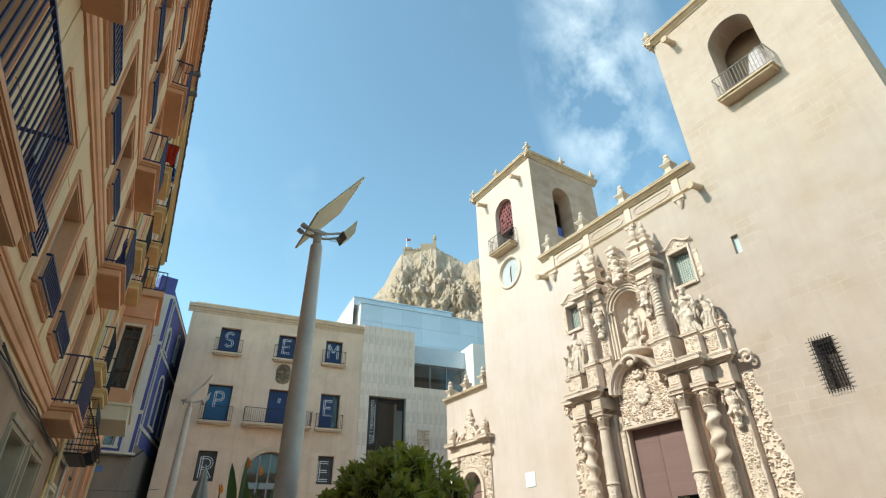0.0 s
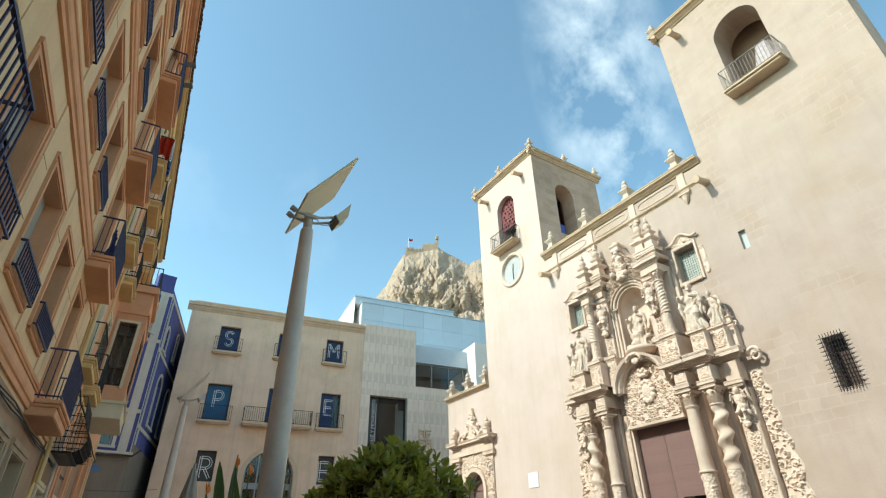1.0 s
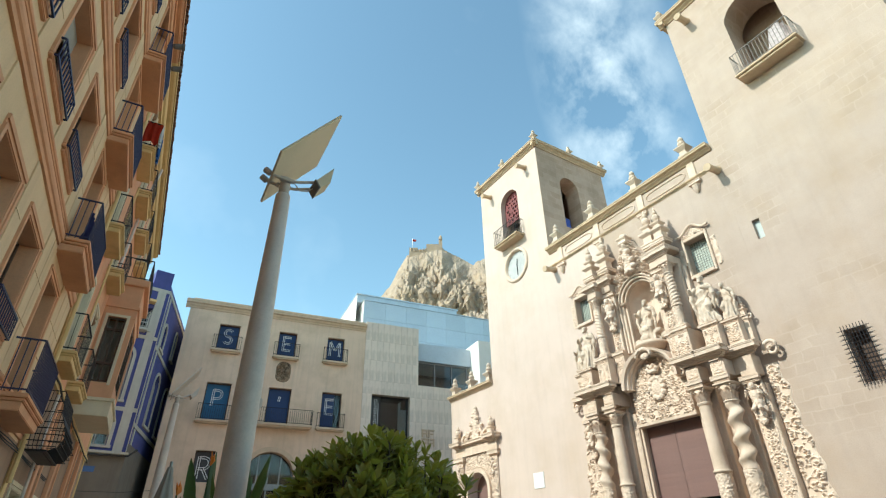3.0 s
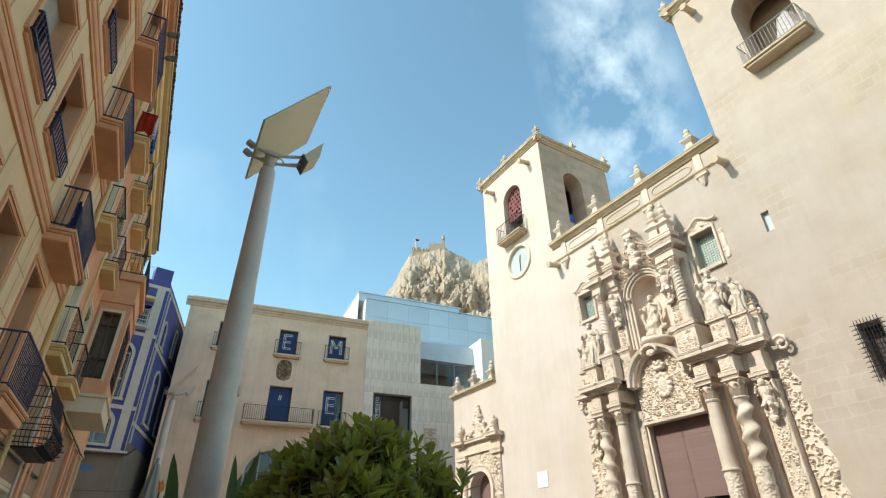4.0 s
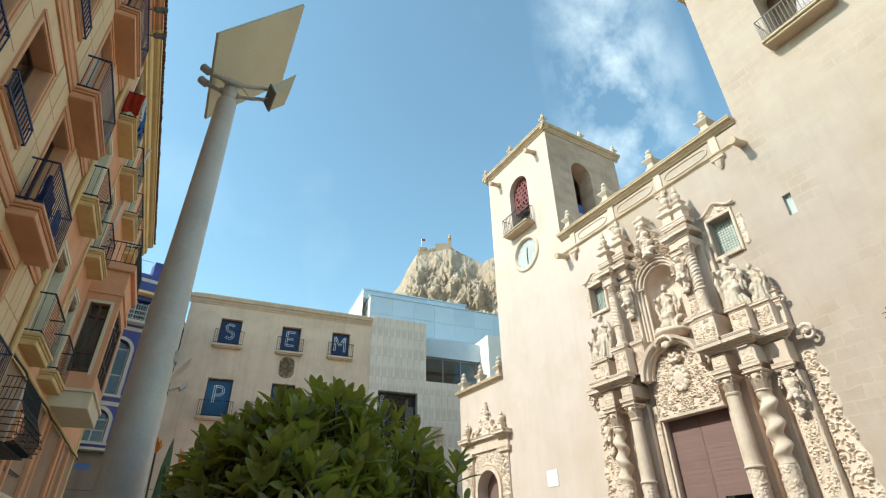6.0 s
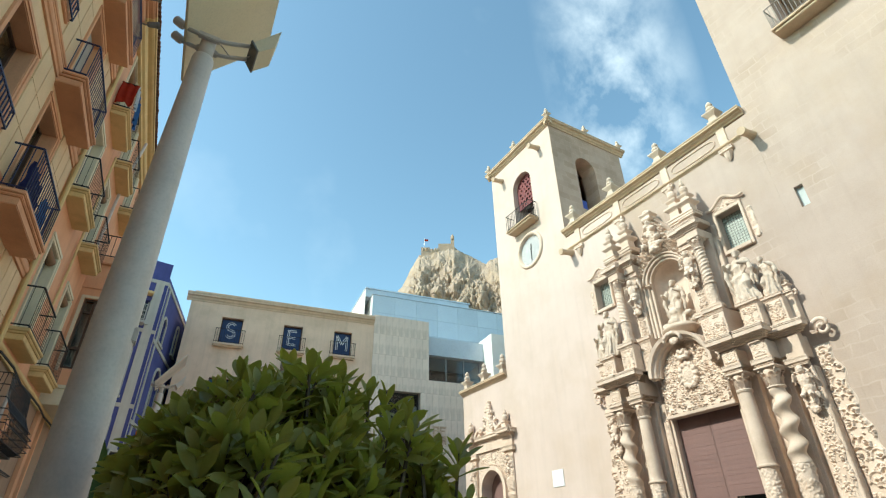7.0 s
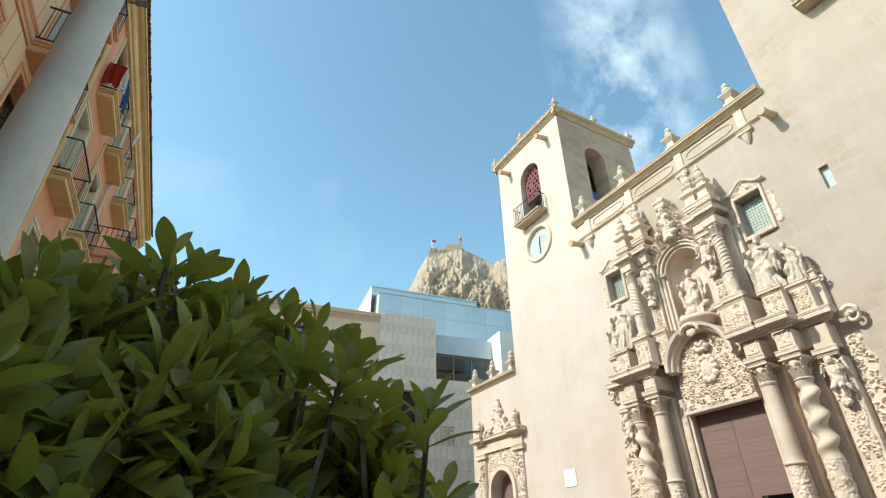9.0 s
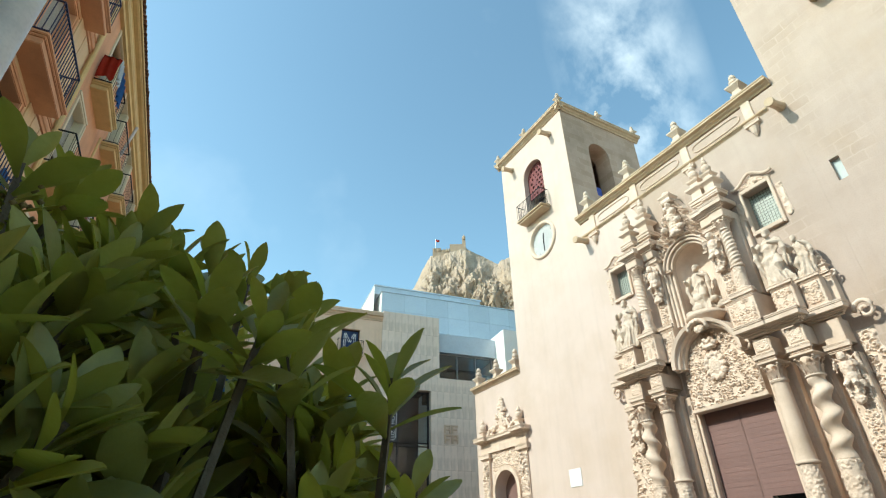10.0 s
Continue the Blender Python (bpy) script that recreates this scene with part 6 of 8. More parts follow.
def frame_round(win, a, b, c, d, w, out, trim, sill=True):
    """A stepped surround: two jambs, a head and a sill."""
    for e, s in ((a, -1), (b, 1)):
        prof = [(e + s * w, 0.02), (e + s * w, -out), (e + s * 0.45 * w, -out), (e + s * 0.45 * w, -0.5 * out), (e, -0.5 * out), (e, 0.02)]
        part("jamb", prism(B(), prof, c, d), trim, win)
    part("head", extrude_profile(B(), [(0.02, d + 0.001), (-0.5 * out, d + 0.001), (-0.5 * out, d + 0.45 * w), (-out, d + 0.45 * w), (-out, d + w), (0.02, d + w)], a - w, b + w), trim, win)
    if sill:
        part("sill", box(B(), a - w, b + w, -out * 1.4, 0.02, c - 0.06, c - 0.001, 0.01), trim, win)


def flat_window(parent, a, b, c, d, trim, w=0.14, out=0.06, shut=0.45, depth=0.30, sill=True, shutter=None):
    """A recessed window with a moulded surround, wooden frame, glass and a half-lowered blind."""
    bm = B()
    ring = [[bm.verts.new((x, y, z)) for x, z in ((a + k, c + k), (b - k, c + k), (b - k, d - k), (a + k, d - k))] for y, k in ((-0.004, 0.0), (-0.004, 0.012), (depth, 0.012), (depth, 0.0))]
    for p, q in zip(ring, ring[1:] + ring[:1]):
        for i in range(4):
            bm.faces.new((p[i], p[(i + 1) % 4], q[(i + 1) % 4], q[i]))
    bmesh.ops.recalc_face_normals(bm, faces=bm.faces)
    win = part("window", bm, trim, parent, "recessed window with a moulded surround")
    frame_round(win, a, b, c, d, w, out, trim, sill)
    bm = B()
    t = 0.055
    for x in (a + 0.012, (a + b) / 2 - t / 2, b - t - 0.012):
        box(bm, x, x + t, depth - 0.06, depth, c, d)
    for z in (c, d - t, c + 0.3 * (d - c)):
        box(bm, a + t, b - t, depth - 0.055, depth - 0.004, z, z + t)
    part("window_frame", bm, WOODDARK, win)
    bm = B()
    box(bm, a, b, depth + 0.004, depth + 0.012, c, d)
    part("pane", bm, GLASS, win)
    # near-black sheet in place of an unlit room
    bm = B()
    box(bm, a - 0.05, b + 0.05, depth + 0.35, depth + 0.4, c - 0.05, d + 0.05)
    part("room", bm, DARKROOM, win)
    if shut:
        bm = B()
        n = int((d - c) * shut / 0.06)
        front = [(depth - (0.11 if k % 2 else 0.098), d - 0.03 * k) for k in range(2 * n + 1)]
        extrude_profile(bm, front + [(depth - 0.08, d - 0.06 * n), (depth - 0.08, d)], a + 0.014, b - 0.014)
        part("blind", bm, shutter or SHUTTER, win)
    return win


def balcony(parent, x0, x1, z, out, soffit, trim_label, rail=None, h=1.0, step=0.105, thick=0.26, mid=False, r=0.010):
    bm = B()
    box(bm, x0 + 0.06, x1 - 0.06, -out + 0.06, 0.02, z - thick, z - 0.12, 0.012)
    box(bm, x0 + 0.03, x1 - 0.03, -out + 0.03, 0.02, z - 0.12, z - 0.07, 0.012)
    box(bm, x0, x1, -out, 0.02, z - 0.07, z, 0.012)
    ob = part("balcony", bm, soffit, parent, trim_label)
    iron_rail(ob, x0 + 0.05, x1 - 0.05, -out + 0.05, 0.0, z, h, step, r, rail or NAVYIRON, True, mid)
    return ob


def grille(parent, a, b, z0, z1, out=0.16):
    """A low iron guard before a window, on little brackets."""
    ob = None
    for z in (z0, z1):
        bm = B()
        box(bm, a, b, -out - 0.012, -out + 0.012, z - 0.014, z + 0.014)
        for x in (a, b):
            box(bm, x - 0.012, x + 0.012, -out, 0.02, z - 0.012, z + 0.012)
        if ob is None:
            ob = part("window_guard", bm, NAVYIRON, parent, "navy iron window guard")
        else:
            part("top_rail", bm, NAVYIRON, ob)
    bm = B()
    tube(bm, [(0, 0, 0), (0, 0, z1 - z0)], 0.012, 5)
    n = round((b - a) / 0.11)
    first = part("baluster", bm, NAVYIRON, ob)
    first.matrix_basis = pose(a, -out, z0)
    for i in range(1, n + 1):
        again(first, pose(a + (b - a) * i / n, -out, z0))
    return ob


# window columns of the cream house: three narrow windows, then the balcony bay
cols = [(0.30, 1.25), (5.63, 6.73), (7.55, 8.65), (9.47, 10.57)]
bay = (11.80, 12.85)
bayn = (3.20, 4.30)
SHIFT = (-0.12, 0.0, 0.18, 0.36)          # the storeys' openings do not stand quite plumb
flat_holes, specs = [], []
for k, z in enumerate(LV):
    d = SHIFT[k]
    for a, b in cols:
        flat_holes.append(Hole(a + d, b + d, z + 0.60, z + 2.06))
        specs.append((a + d, b + d, z + 0.60, z + 2.06, "win"))
    for a, b in (bay, bayn):
        flat_holes.append(Hole(a + d, b + d, z + 0.02, z + 2.20))
        specs.append((a + d, b + d, z + 0.02, z + 2.20, "bay"))
shop_holes = [Hole(9.2, 10.6, 0.9, 3.35), Hole(11.3, 12.6, 0.0, 3.35), Hole(5.6, 7.2, 0.0, 3.35), Hole(2.0, 3.6, 0.0, 3.35), Hole(-1.5, 0.1, 0.0, 3.35)]
part("wall", wall(-9.0, XE, 3.9, 15.0, 0.5, flat_holes), CREAM, flats)
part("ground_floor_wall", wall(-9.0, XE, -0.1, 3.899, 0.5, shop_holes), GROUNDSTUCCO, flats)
bm = wall(0, 9, -0.1, 15.0, 0.4)
part("wall", bm, CREAM, flats).matrix_basis = pose(-9.0 + 0.401, 0.501, 0, 0, 0, 90)
rs = random.Random(7)
for a, b, c, d, kind in specs:
    if b < -1:
        continue
    flat_window(flats, a, b, c, d, SALMON, 0.13, 0.04, rs.choice([0, 0.35, 0.5, 0.7]), 0.30, kind == "win")
    if kind == "win":
        grille(flats, a - 0.10, b + 0.10, c - 0.02, c + 0.30, 0.10)
        part("apron", box(B(), a - 0.06, b + 0.14, -0.045, 0.01, c - 0.115, c - 0.065, 0.01), SALMON, flats)
for hh in shop_holes:
    flat_window(flats, hh.x0, hh.x1, hh.z0, hh.z1, DULLTRIM, 0.16, 0.05, 0.3, 0.3, False)
for k, z in enumerate(LV):
    for x0, x1 in ((11.30, 13.30), (2.75, 4.98)):
        balcony(flats, x0 + SHIFT[k], x1 + SHIFT[k], z, 0.47, SALMON, "salmon balcony slab with navy iron railing", h=0.85)
# bands between the storeys
for z in LV:
    part("storey_band", moulding(B(), -9.0, XE - 0.002, 0, z - 0.18, z + 0.08, 0.08), SALMON, flats, "salmon moulded storey band")
    part("storey_band", moulding(B(), -9.0, XE - 0.004, 0, z + 0.16, z + 0.27, 0.05), SALMON, flats, "thin salmon storey moulding")
# shallow wall panels between incised joints
for k, z in enumerate(LV):
    top = (LV[k + 1] - 0.22) if k < 3 else 14.5
    d = SHIFT[k]
    spans = [(1.55, 2.98 + d), (4.55 + d, 5.40 + d), (6.95 + d, 7.32 + d), (8.87 + d, 9.24 + d), (10.79 + d, 11.60 + d), (13.08 + d, XE - 0.05)]
    for a, b in spans:
        n = max(1, round((b - a) / 0.45))
        for i in range(n):
            for zz0, zz1 in ((z + 0.29, z + 1.06), (z + 1.08, z + 1.78), (z + 1.80, top)):
                bm = B()
                w = (b - a) / n
                box(bm, a + i * w + 0.016, a + (i + 1) * w - 0.016, -0.022, 0.01, zz0, zz1)
                part("panel", bm, CREAM, flats)
# eaves of both houses
bm = B()
moulding(bm, -9.0, XE - 0.002, 0, 14.55, 14.87, 0.14)
box(bm, -9.0, XE - 0.002, -0.37, 0.3, 15.01, 15.11)
moulding(bm, -9.0, XE - 0.002, 0, 14.87, 15.01, 0.33)
part("eave_cornice", bm, SALMON, flats, "salmon cornice under the eaves")
bm = B()
box(bm, XE, 27.75, -0.37, 0.3, 15.01, 15.11)
moulding(bm, XE, 27.7, 0, 14.87, 15.01, 0.33)
part("eave_cornice", bm, OCHRE, flats, "ochre cornice under the eaves")
bm = B()
prof = []
for i in range(7):
    a = math.pi * i / 6
    prof.append((0.072 * math.cos(a), 0.075 * math.sin(a)))
vs0 = [bm.verts.new((x, -0.44, z)) for x, z in prof]
vs1 = [bm.verts.new((x, 0.6, z + 0.28)) for x, z in prof]
for i in range(6):
    bm.faces.new((vs0[i], vs0[i + 1], vs1[i + 1], vs1[i]))
wi0 = [bm.verts.new((x * 0.8, -0.44, z * 0.75)) for x, z in prof]
wi1 = [bm.verts.new((x * 0.8, 0.6, z * 0.75 + 0.28)) for x, z in prof]
for i in range(6):
    bm.faces.new((wi0[i + 1], wi0[i], wi1[i], wi1[i + 1]))
    bm.faces.new((vs0[i + 1], vs0[i], wi0[i], wi0[i + 1]))
bmesh.ops.recalc_face_normals(bm, faces=bm.faces)
tile = part("roof_tile", bm, TERRACOTTA, flats)
tile.matrix_basis = pose(2.0, 0, 15.13)
for i in range(1, 164):
    again(tile, pose(2.0 + i * 0.157, rs.uniform(-0.012, 0.012), 15.13 + rs.uniform(-0.008, 0.008)))
bm = B()
box(bm, -9.0, 27.75, -0.28, 9, 15.115, 15.15)
part("roof", bm, TERRACOTTA, flats)

# salmon house farther along
far_flats = thing("apartment_building", LM, "salmon apartment house with ochre balconies and a glazed bay, in shade", "building")
FZ = (5.95, 9.22, 12.27)
fcols = {5.95: [(15.15, 16.10), (17.75, 18.60)], 9.22: [(14.95, 15.85), (17.60, 18.40)], 12.27: [(15.55, 16.45), (17.95, 18.80), (20.60, 21.50), (23.20, 24.05)]}
fh = [Hole(a, b, z + 0.02, z + 2.15) for z in FZ for a, b in fcols[z]]
fh += [Hole(15.2, 16.6, 0.0, 3.2), Hole(18.0, 19.4, 0.0, 3.2), Hole(21.5, 22.9, 0.0, 3.2), Hole(24.4, 25.3, 9.4, 11.3), Hole(25.4, 26.2, 12.3, 14.0)]
part("wall", wall(XE + 0.002, 27.7, 5.5, 14.85, 0.5, [h for h in fh if h.z0 > 4]), SALMONWALL, far_flats)
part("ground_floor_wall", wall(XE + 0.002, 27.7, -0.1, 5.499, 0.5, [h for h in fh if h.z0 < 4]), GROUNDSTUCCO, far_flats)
bm = wall(0, 9, -0.1, 14.85, 0.4)
part("wall", bm, SALMONWALL, far_flats).matrix_basis = pose(27.7 - 0.001, 0.501, 0, 0, 0, 90)
for hh in fh:
    flat_window(far_flats, hh.x0, hh.x1, hh.z0, hh.z1, CREAMTRIM, 0.14, 0.04, rs.choice([0.3, 0.6, 0.9]), 0.30, False)
for z in FZ:
    for a, b in fcols[z]:
        w = 0.40
        balcony(far_flats, a - w, b + w, z, 0.42 if z > 7 else 0.36, OCHRE, "ochre balcony slab with thin iron railing", IRON, 0.88, 0.125, 0.24, False, 0.006)
bm = B()
for x0, x1 in ((XE + 0.05, XE + 0.35), (27.35, 27.68)):
    box(bm, x0, x1, -0.03, 0.01, 0, 14.5, 0.005)
moulding(bm, XE + 0.01, 27.7, 0, 14.45, 14.85, 0.20)
part("trim", bm, OCHRE, far_flats)
# glazed bay standing out over the street, with a tall window in its side
bm = B()
box(bm, 19.35, 22.0, -0.90, 0.02, 6.02, 6.5, 0.01)
box(bm, 19.35, 22.0, -0.90, 0.02, 8.55, 9.66, 0.01)
box(bm, 19.30, 22.05, -0.95, 0.02, 8.86, 8.96, 0.01)
box(bm, 19.22, 22.13, -1.02, 0.02, 9.66, 9.90, 0.02)
box(bm, 19.35, 19.6, -0.90, -0.68, 6.5, 8.55)
box(bm, 19.35, 19.6, -0.16, 0.02, 6.5, 8.55)
box(bm, 21.75, 22.0, -0.90, 0.02, 6.5, 8.55)
bayob = part("bay_window", bm, SALMONWALL, far_flats, "enclosed salmon bay with tall wooden windows")
bm = B()
box(bm, 19.28, 22.07, -0.96, 0.02, 5.52, 6.02, 0.012)
box(bm, 19.22, 22.13, -1.02, 0.02, 5.94, 6.03, 0.012)
part("corbel", bm, CREAMTRIM, bayob, "cream block carrying the bay")
bm = B()
for y0, y1 in ((-0.68, -0.62), (-0.45, -0.40), (-0.22, -0.16)):
    box(bm, 19.42, 19.50, y0, y1, 6.5, 8.55)
for z in (6.5, 7.05, 8.12, 8.48):
    box(bm, 19.425, 19.495, -0.62, -0.22, z, z + 0.07)
for x in (19.6, 20.3, 21.0, 21.68):
    box(bm, x, x + 0.07, -0.86, -0.78, 6.5, 8.55)
for z in (6.5, 7.05, 8.12, 8.48):
    box(bm, 19.6, 21.75, -0.85, -0.79, z, z + 0.07)
part("window_frame", bm, WOODDARK, bayob)
bm = B()
box(bm, 19.455, 19.465, -0.66, -0.18, 6.5, 8.55)
box(bm, 19.6, 21.75, -0.825, -0.815, 6.5, 8.55)
part("pane", bm, GLASS, bayob)
bm = B()
for k in range(10):
    box(bm, 19.62 + 0.012 * (k % 2), 19.66 + 0.012 * (k % 2), -0.66 + 0.048 * k, -0.612 + 0.048 * k, 6.5, 8.5)
part("curtain", bm, SHUTTER, bayob)
bm = B()
box(bm, 19.9, 21.7, -0.5, -0.45, 6.5, 8.5)
part("curtain", bm, SHUTTER, bayob)
bm = B()
frame_y = ((-0.76, -0.68), (-0.16, -0.08))
for y0, y1 in frame_y:
    box(bm, 19.31, 19.352, y0, y1, 6.42, 8.63, 0.004)
box(bm, 19.312, 19.352, -0.68, -0.16, 8.55, 8.63, 0.004)
part("window_surround", bm, CREAMTRIM, bayob)
iron_rail(bayob, 19.3, 22.05, -0.95, 0.0, 9.90, 0.75, 0.14, 0.010, IRON, True, False)
# bombe iron balcony lower down, its bars bellied out at the foot
bm = B()
box(bm, 14.55, 16.0, -0.34, 0.02, 3.50, 3.53, 0.005)
bom = part("balcony", bm, IRON, far_flats, "small balcony with bellied wrought iron bars")
bm = B()
tube(bm, [(0, 0.05, 0), (0, -0.16, 0.06), (0, -0.24, 0.22), (0, -0.17, 0.42), (0, -0.06, 0.60), (0, 0.0, 0.95)], 0.0065, 5)
bar = part("baluster", bm, IRON, bom)
bar.matrix_basis = pose(14.6, -0.32, 3.5)
for k in range(1, 27):
    again(bar, pose(14.6 + 0.05 * k, -0.32, 3.5))
for k in range(1, 5):
    again(bar, pose(14.6, -0.32 + 0.07 * k, 3.5, 0, 0, -90))
    again(bar, pose(15.93, -0.32 + 0.07 * k, 3.5, 0, 0, 90))
for zz, o in ((0.06, 0.16), (0.13, 0.21), (0.22, 0.245), (0.32, 0.215), (0.42, 0.17), (0.60, 0.06), (0.78, 0.025), (0.95, 0.0)):
    bm = B()
    tube(bm, [(14.6 - o, 0.0, 3.5 + zz), (14.6 - o, -0.32 - o, 3.5 + zz), (15.93 + o, -0.32 - o, 3.5 + zz), (15.93 + o, 0.0, 3.5 + zz)], 0.008, 5)
    part("rail_hoop", bm, IRON, bom)
bom.matrix_basis = Matrix.Translation((14.4 - 14.6 * 1.4, -0.16, 3.78 - 3.5 * 1.25)) @ Matrix.Diagonal((1.4, 1.0, 1.25, 1))
part("string_course", moulding(B(), XE + 0.01, 27.69, 0, 5.40, 5.58, 0.10), OCHRE, far_flats, "thin moulded band over the ground floor")
for x0, x1 in ((16.75, 17.10), (17.45, 17.62), (19.55, 19.90), (20.3, 20.45), (23.0, 23.35), (23.8, 23.95), (25.2, 25.55)):
    part("pilaster", box(B(), x0, x1, -0.10, -0.002, 0.0, 5.40, 0.012), SALMONWALL, far_flats)
bm = B()
tube(bm, [(14.5 + 1.1 * i, -0.13 - 0.02 * math.sin(i * 1.9), 5.36 + 0.03 * math.sin(i * 2.3)) for i in range(13)], 0.022, 6)
part("cable_bundle", bm, CABLE, far_flats)
bm = B()
tube(bm, [(16.2, -0.10, 0.2), (16.2, -0.10, 5.3)], 0.035, 8)
part("drainpipe", bm, STEEL, far_flats)

# washing, floodlights, pipes and cables
bm = B()
nn = 12
grid = []
for j in range(nn + 1):
    row = []
    for i in range(nn + 1):
        u, t = i / nn, j / nn
        row.append(bm.verts.new((15.085 - 0.03 * math.sin(i * 1.2 + 2 * t) - 0.05 * t, -0.45 + 0.40 * u + 0.02 * math.sin(3 * t), 13.05 - 0.76 * t - 0.05 * math.sin(i * 0.7) * t)))
    grid.append(row)
for j in range(nn):
    for i in range(nn):
        bm.faces.new((grid[j][i], grid[j][i + 1], grid[j + 1][i + 1], grid[j + 1][i]))
bmesh.ops.solidify(bm, geom=bm.faces[:], thickness=0.012)
towel = part("towel", bm, REDCLOTH, None, "", True)
towel.matrix_basis = LM
tagged(towel, "red towel hung over the balcony railing", "towel")
for (x0, x1, za, zb, ma, lab) in ((15.16, 15.50, 13.13, 12.50, WHITEPAINT, "white towel hung over the railing"), (15.55, 16.10, 13.13, 12.32, BLUETOWEL, "blue towel hung over the railing")):
    bm = B()
    grid = [[bm.verts.new((x0 + (x1 - x0) * i / nn, -0.41 - 0.04 * math.sin(i * 1.1) - 0.05 * j / nn, za - (za - zb) * j / nn)) for i in range(nn + 1)] for j in range(nn + 1)]
    for j in range(nn):
        for i in range(nn):
            bm.faces.new((grid[j][i], grid[j][i + 1], grid[j + 1][i + 1], grid[j + 1][i]))
    bmesh.ops.solidify(bm, geom=bm.faces[:], thickness=0.012)
    tw2 = part("towel", bm, ma, None, "", True)
    tw2.matrix_basis = LM
    tagged(tw2, lab, "towel")


def hung_cloth(x0, x1, y, za, zb, seed, material, label, category):
    """Cloth hanging in folds from a line, a little thick."""
    rng = random.Random(seed)
    ph = rng.uniform(0, 6)
    bm = B()
    k = 14
    grid = [[bm.verts.new((x0 + (x1 - x0) * i / k + 0.03 * math.sin(4 * j / k + ph), y + 0.035 * math.sin(i * 1.3 + ph) * (0.4 + j / k) + 0.02 * math.sin(j * 0.6),
                           za - (za - zb) * j / k - 0.03 * abs(math.sin(i * 0.9 + ph)))) for i in range(k + 1)] for j in range(k + 1)]
    for j in range(k):
        for i in range(k):
            bm.faces.new((grid[j][i], grid[j][i + 1], grid[j + 1][i + 1], grid[j + 1][i]))
    bmesh.ops.solidify(bm, geom=bm.faces[:], thickness=0.015)
    ob = part(category, bm, material, None, "", True)
    ob.matrix_basis = LM
    return tagged(ob, label, category, "washing on the balcony")


hung_cloth(11.55, 12.00, -0.30, 7.72, 7.02, 3, NAVYCLOTH, "navy garment drying inside the balcony railing", "garment")
hung_cloth(12.10, 12.55, -0.26, 7.74, 7.10, 5, NAVYCLOTH, "navy garment drying inside the balcony railing", "garment")
hung_cloth(12.65, 13.00, -0.32, 7.70, 7.06, 8, BLUETOWEL, "blue garment drying inside the balcony railing", "garment")
for hx0, hx1, hz in ((15.15, 16.10, 8.10), (17.75, 18.60, 8.10), (17.60, 18.40, 11.37), (15.55, 16.45, 14.42)):
    bm = B()
    lathe(bm, [(0.06, 0), (0.10, 0.01), (0.105, 0.25), (0.095, 0.5), (0.105, hx1 - hx0 - 0.1), (0.06, hx1 - hx0 - 0.08)], 14, pose(hx0 + 0.04, 0.10, hz - 0.14, 0, 90, 0))
    part("rolled_blind", bm, STRAW, far_flats, "brown slatted blind rolled up in the doorway", True)
bm = B()
tube(bm, [(14.32, -0.10, 3.2), (14.32, -0.10, 14.4)], 0.045, 8)
part("drainpipe", bm, OCHRE, far_flats)
bm = B()
tube(bm, [(16.9, -0.05, 6.9), (17.0, -0.07, 8.3), (17.02, -0.08, 10.4), (17.1, -0.09, 12.0)], 0.03, 7)
part("drainpipe", bm, OCHRE, far_flats)


def floodlight(x, z):
    lamp = thing("floodlight", LM @ pose(x, -0.05, z), "grey floodlight fixed under the eaves", "floodlight", "floodlights under the eaves")
    bm = B()
    tube(bm, [(0, 0.05, 0), (0, -0.16, 0.02)], 0.022, 6)
    part("bracket", bm, STEELDARK, lamp)
    bm = B()
    lathe(bm, [(0.05, 0), (0.08, 0.05), (0.085, 0.22), (0.10, 0.26), (0.10, 0.30)], 12, pose(0, -0.16, 0.05, 70, 0, 0))
    part("housing", bm, STEELDARK, lamp)


floodlight(13.45, 14.6)
floodlight(14.35, 14.6)
bm = B()
tube(bm, [(18.9, -0.05, 9.4), (19.0, -0.08, 11.0), (19.1, -0.10, 12.5), (19.15, -0.3, 14.3)], 0.045, 8)
part("drainpipe", bm, STEEL, far_flats)
bm = B()
for k in range(3):
    pts = [(7.0 + 1.0 * i, -0.06 - 0.02 * math.sin(i * 2 + k), 3.72 + 0.03 * k + 0.02 * math.sin(i * 1.7 + k)) for i in range(13)]
    tube(bm, pts, 0.010, 5)
part("cable_bundle", bm, CABLE, flats)

# ---- blue house at the end of the street ----
blue = thing("blue_house", pose(2.95, 33.6, 0, 0, 0, 9.0), "deep blue corner house with white bands, in shade", "building")
bh = [Hole(-2.05, -0.95, 7.0, 8.55, arch=True), Hole(-2.05, -0.95, 9.3, 12.2, arch=True), Hole(-1.95, -0.65, 13.3, 14.6)]
part("wall", wall(-6.0, 0.0, -0.1, 16.2, 0.45, bh), BLUEWALL, blue)
bs = [Hole(2.2, 3.6, 8.6, 11.6, arch=True), Hole(5.6, 7.0, 8.6, 11.6, arch=True),
      Hole(4.6, 5.2, 13.2, 15.0, arch=True), Hole(8.0, 8.6, 13.2, 15.0, arch=True), Hole(1.0, 1.8, 12.7, 14.2, arch=True)]
sidew = part("wall", wall(0.0, 16.0, -0.1, 16.2, 0.45, bs), BLUEWALL, blue)
sidew.matrix_basis = pose(-0.001, 0.003, 0, 0, 0, 67)
bm = B()
for z0, z1 in ((8.75, 8.95), (12.75, 12.95), (15.72, 15.92)):
    box(bm, -6.0, 0.03, -0.04, 0.01, z0, z1)
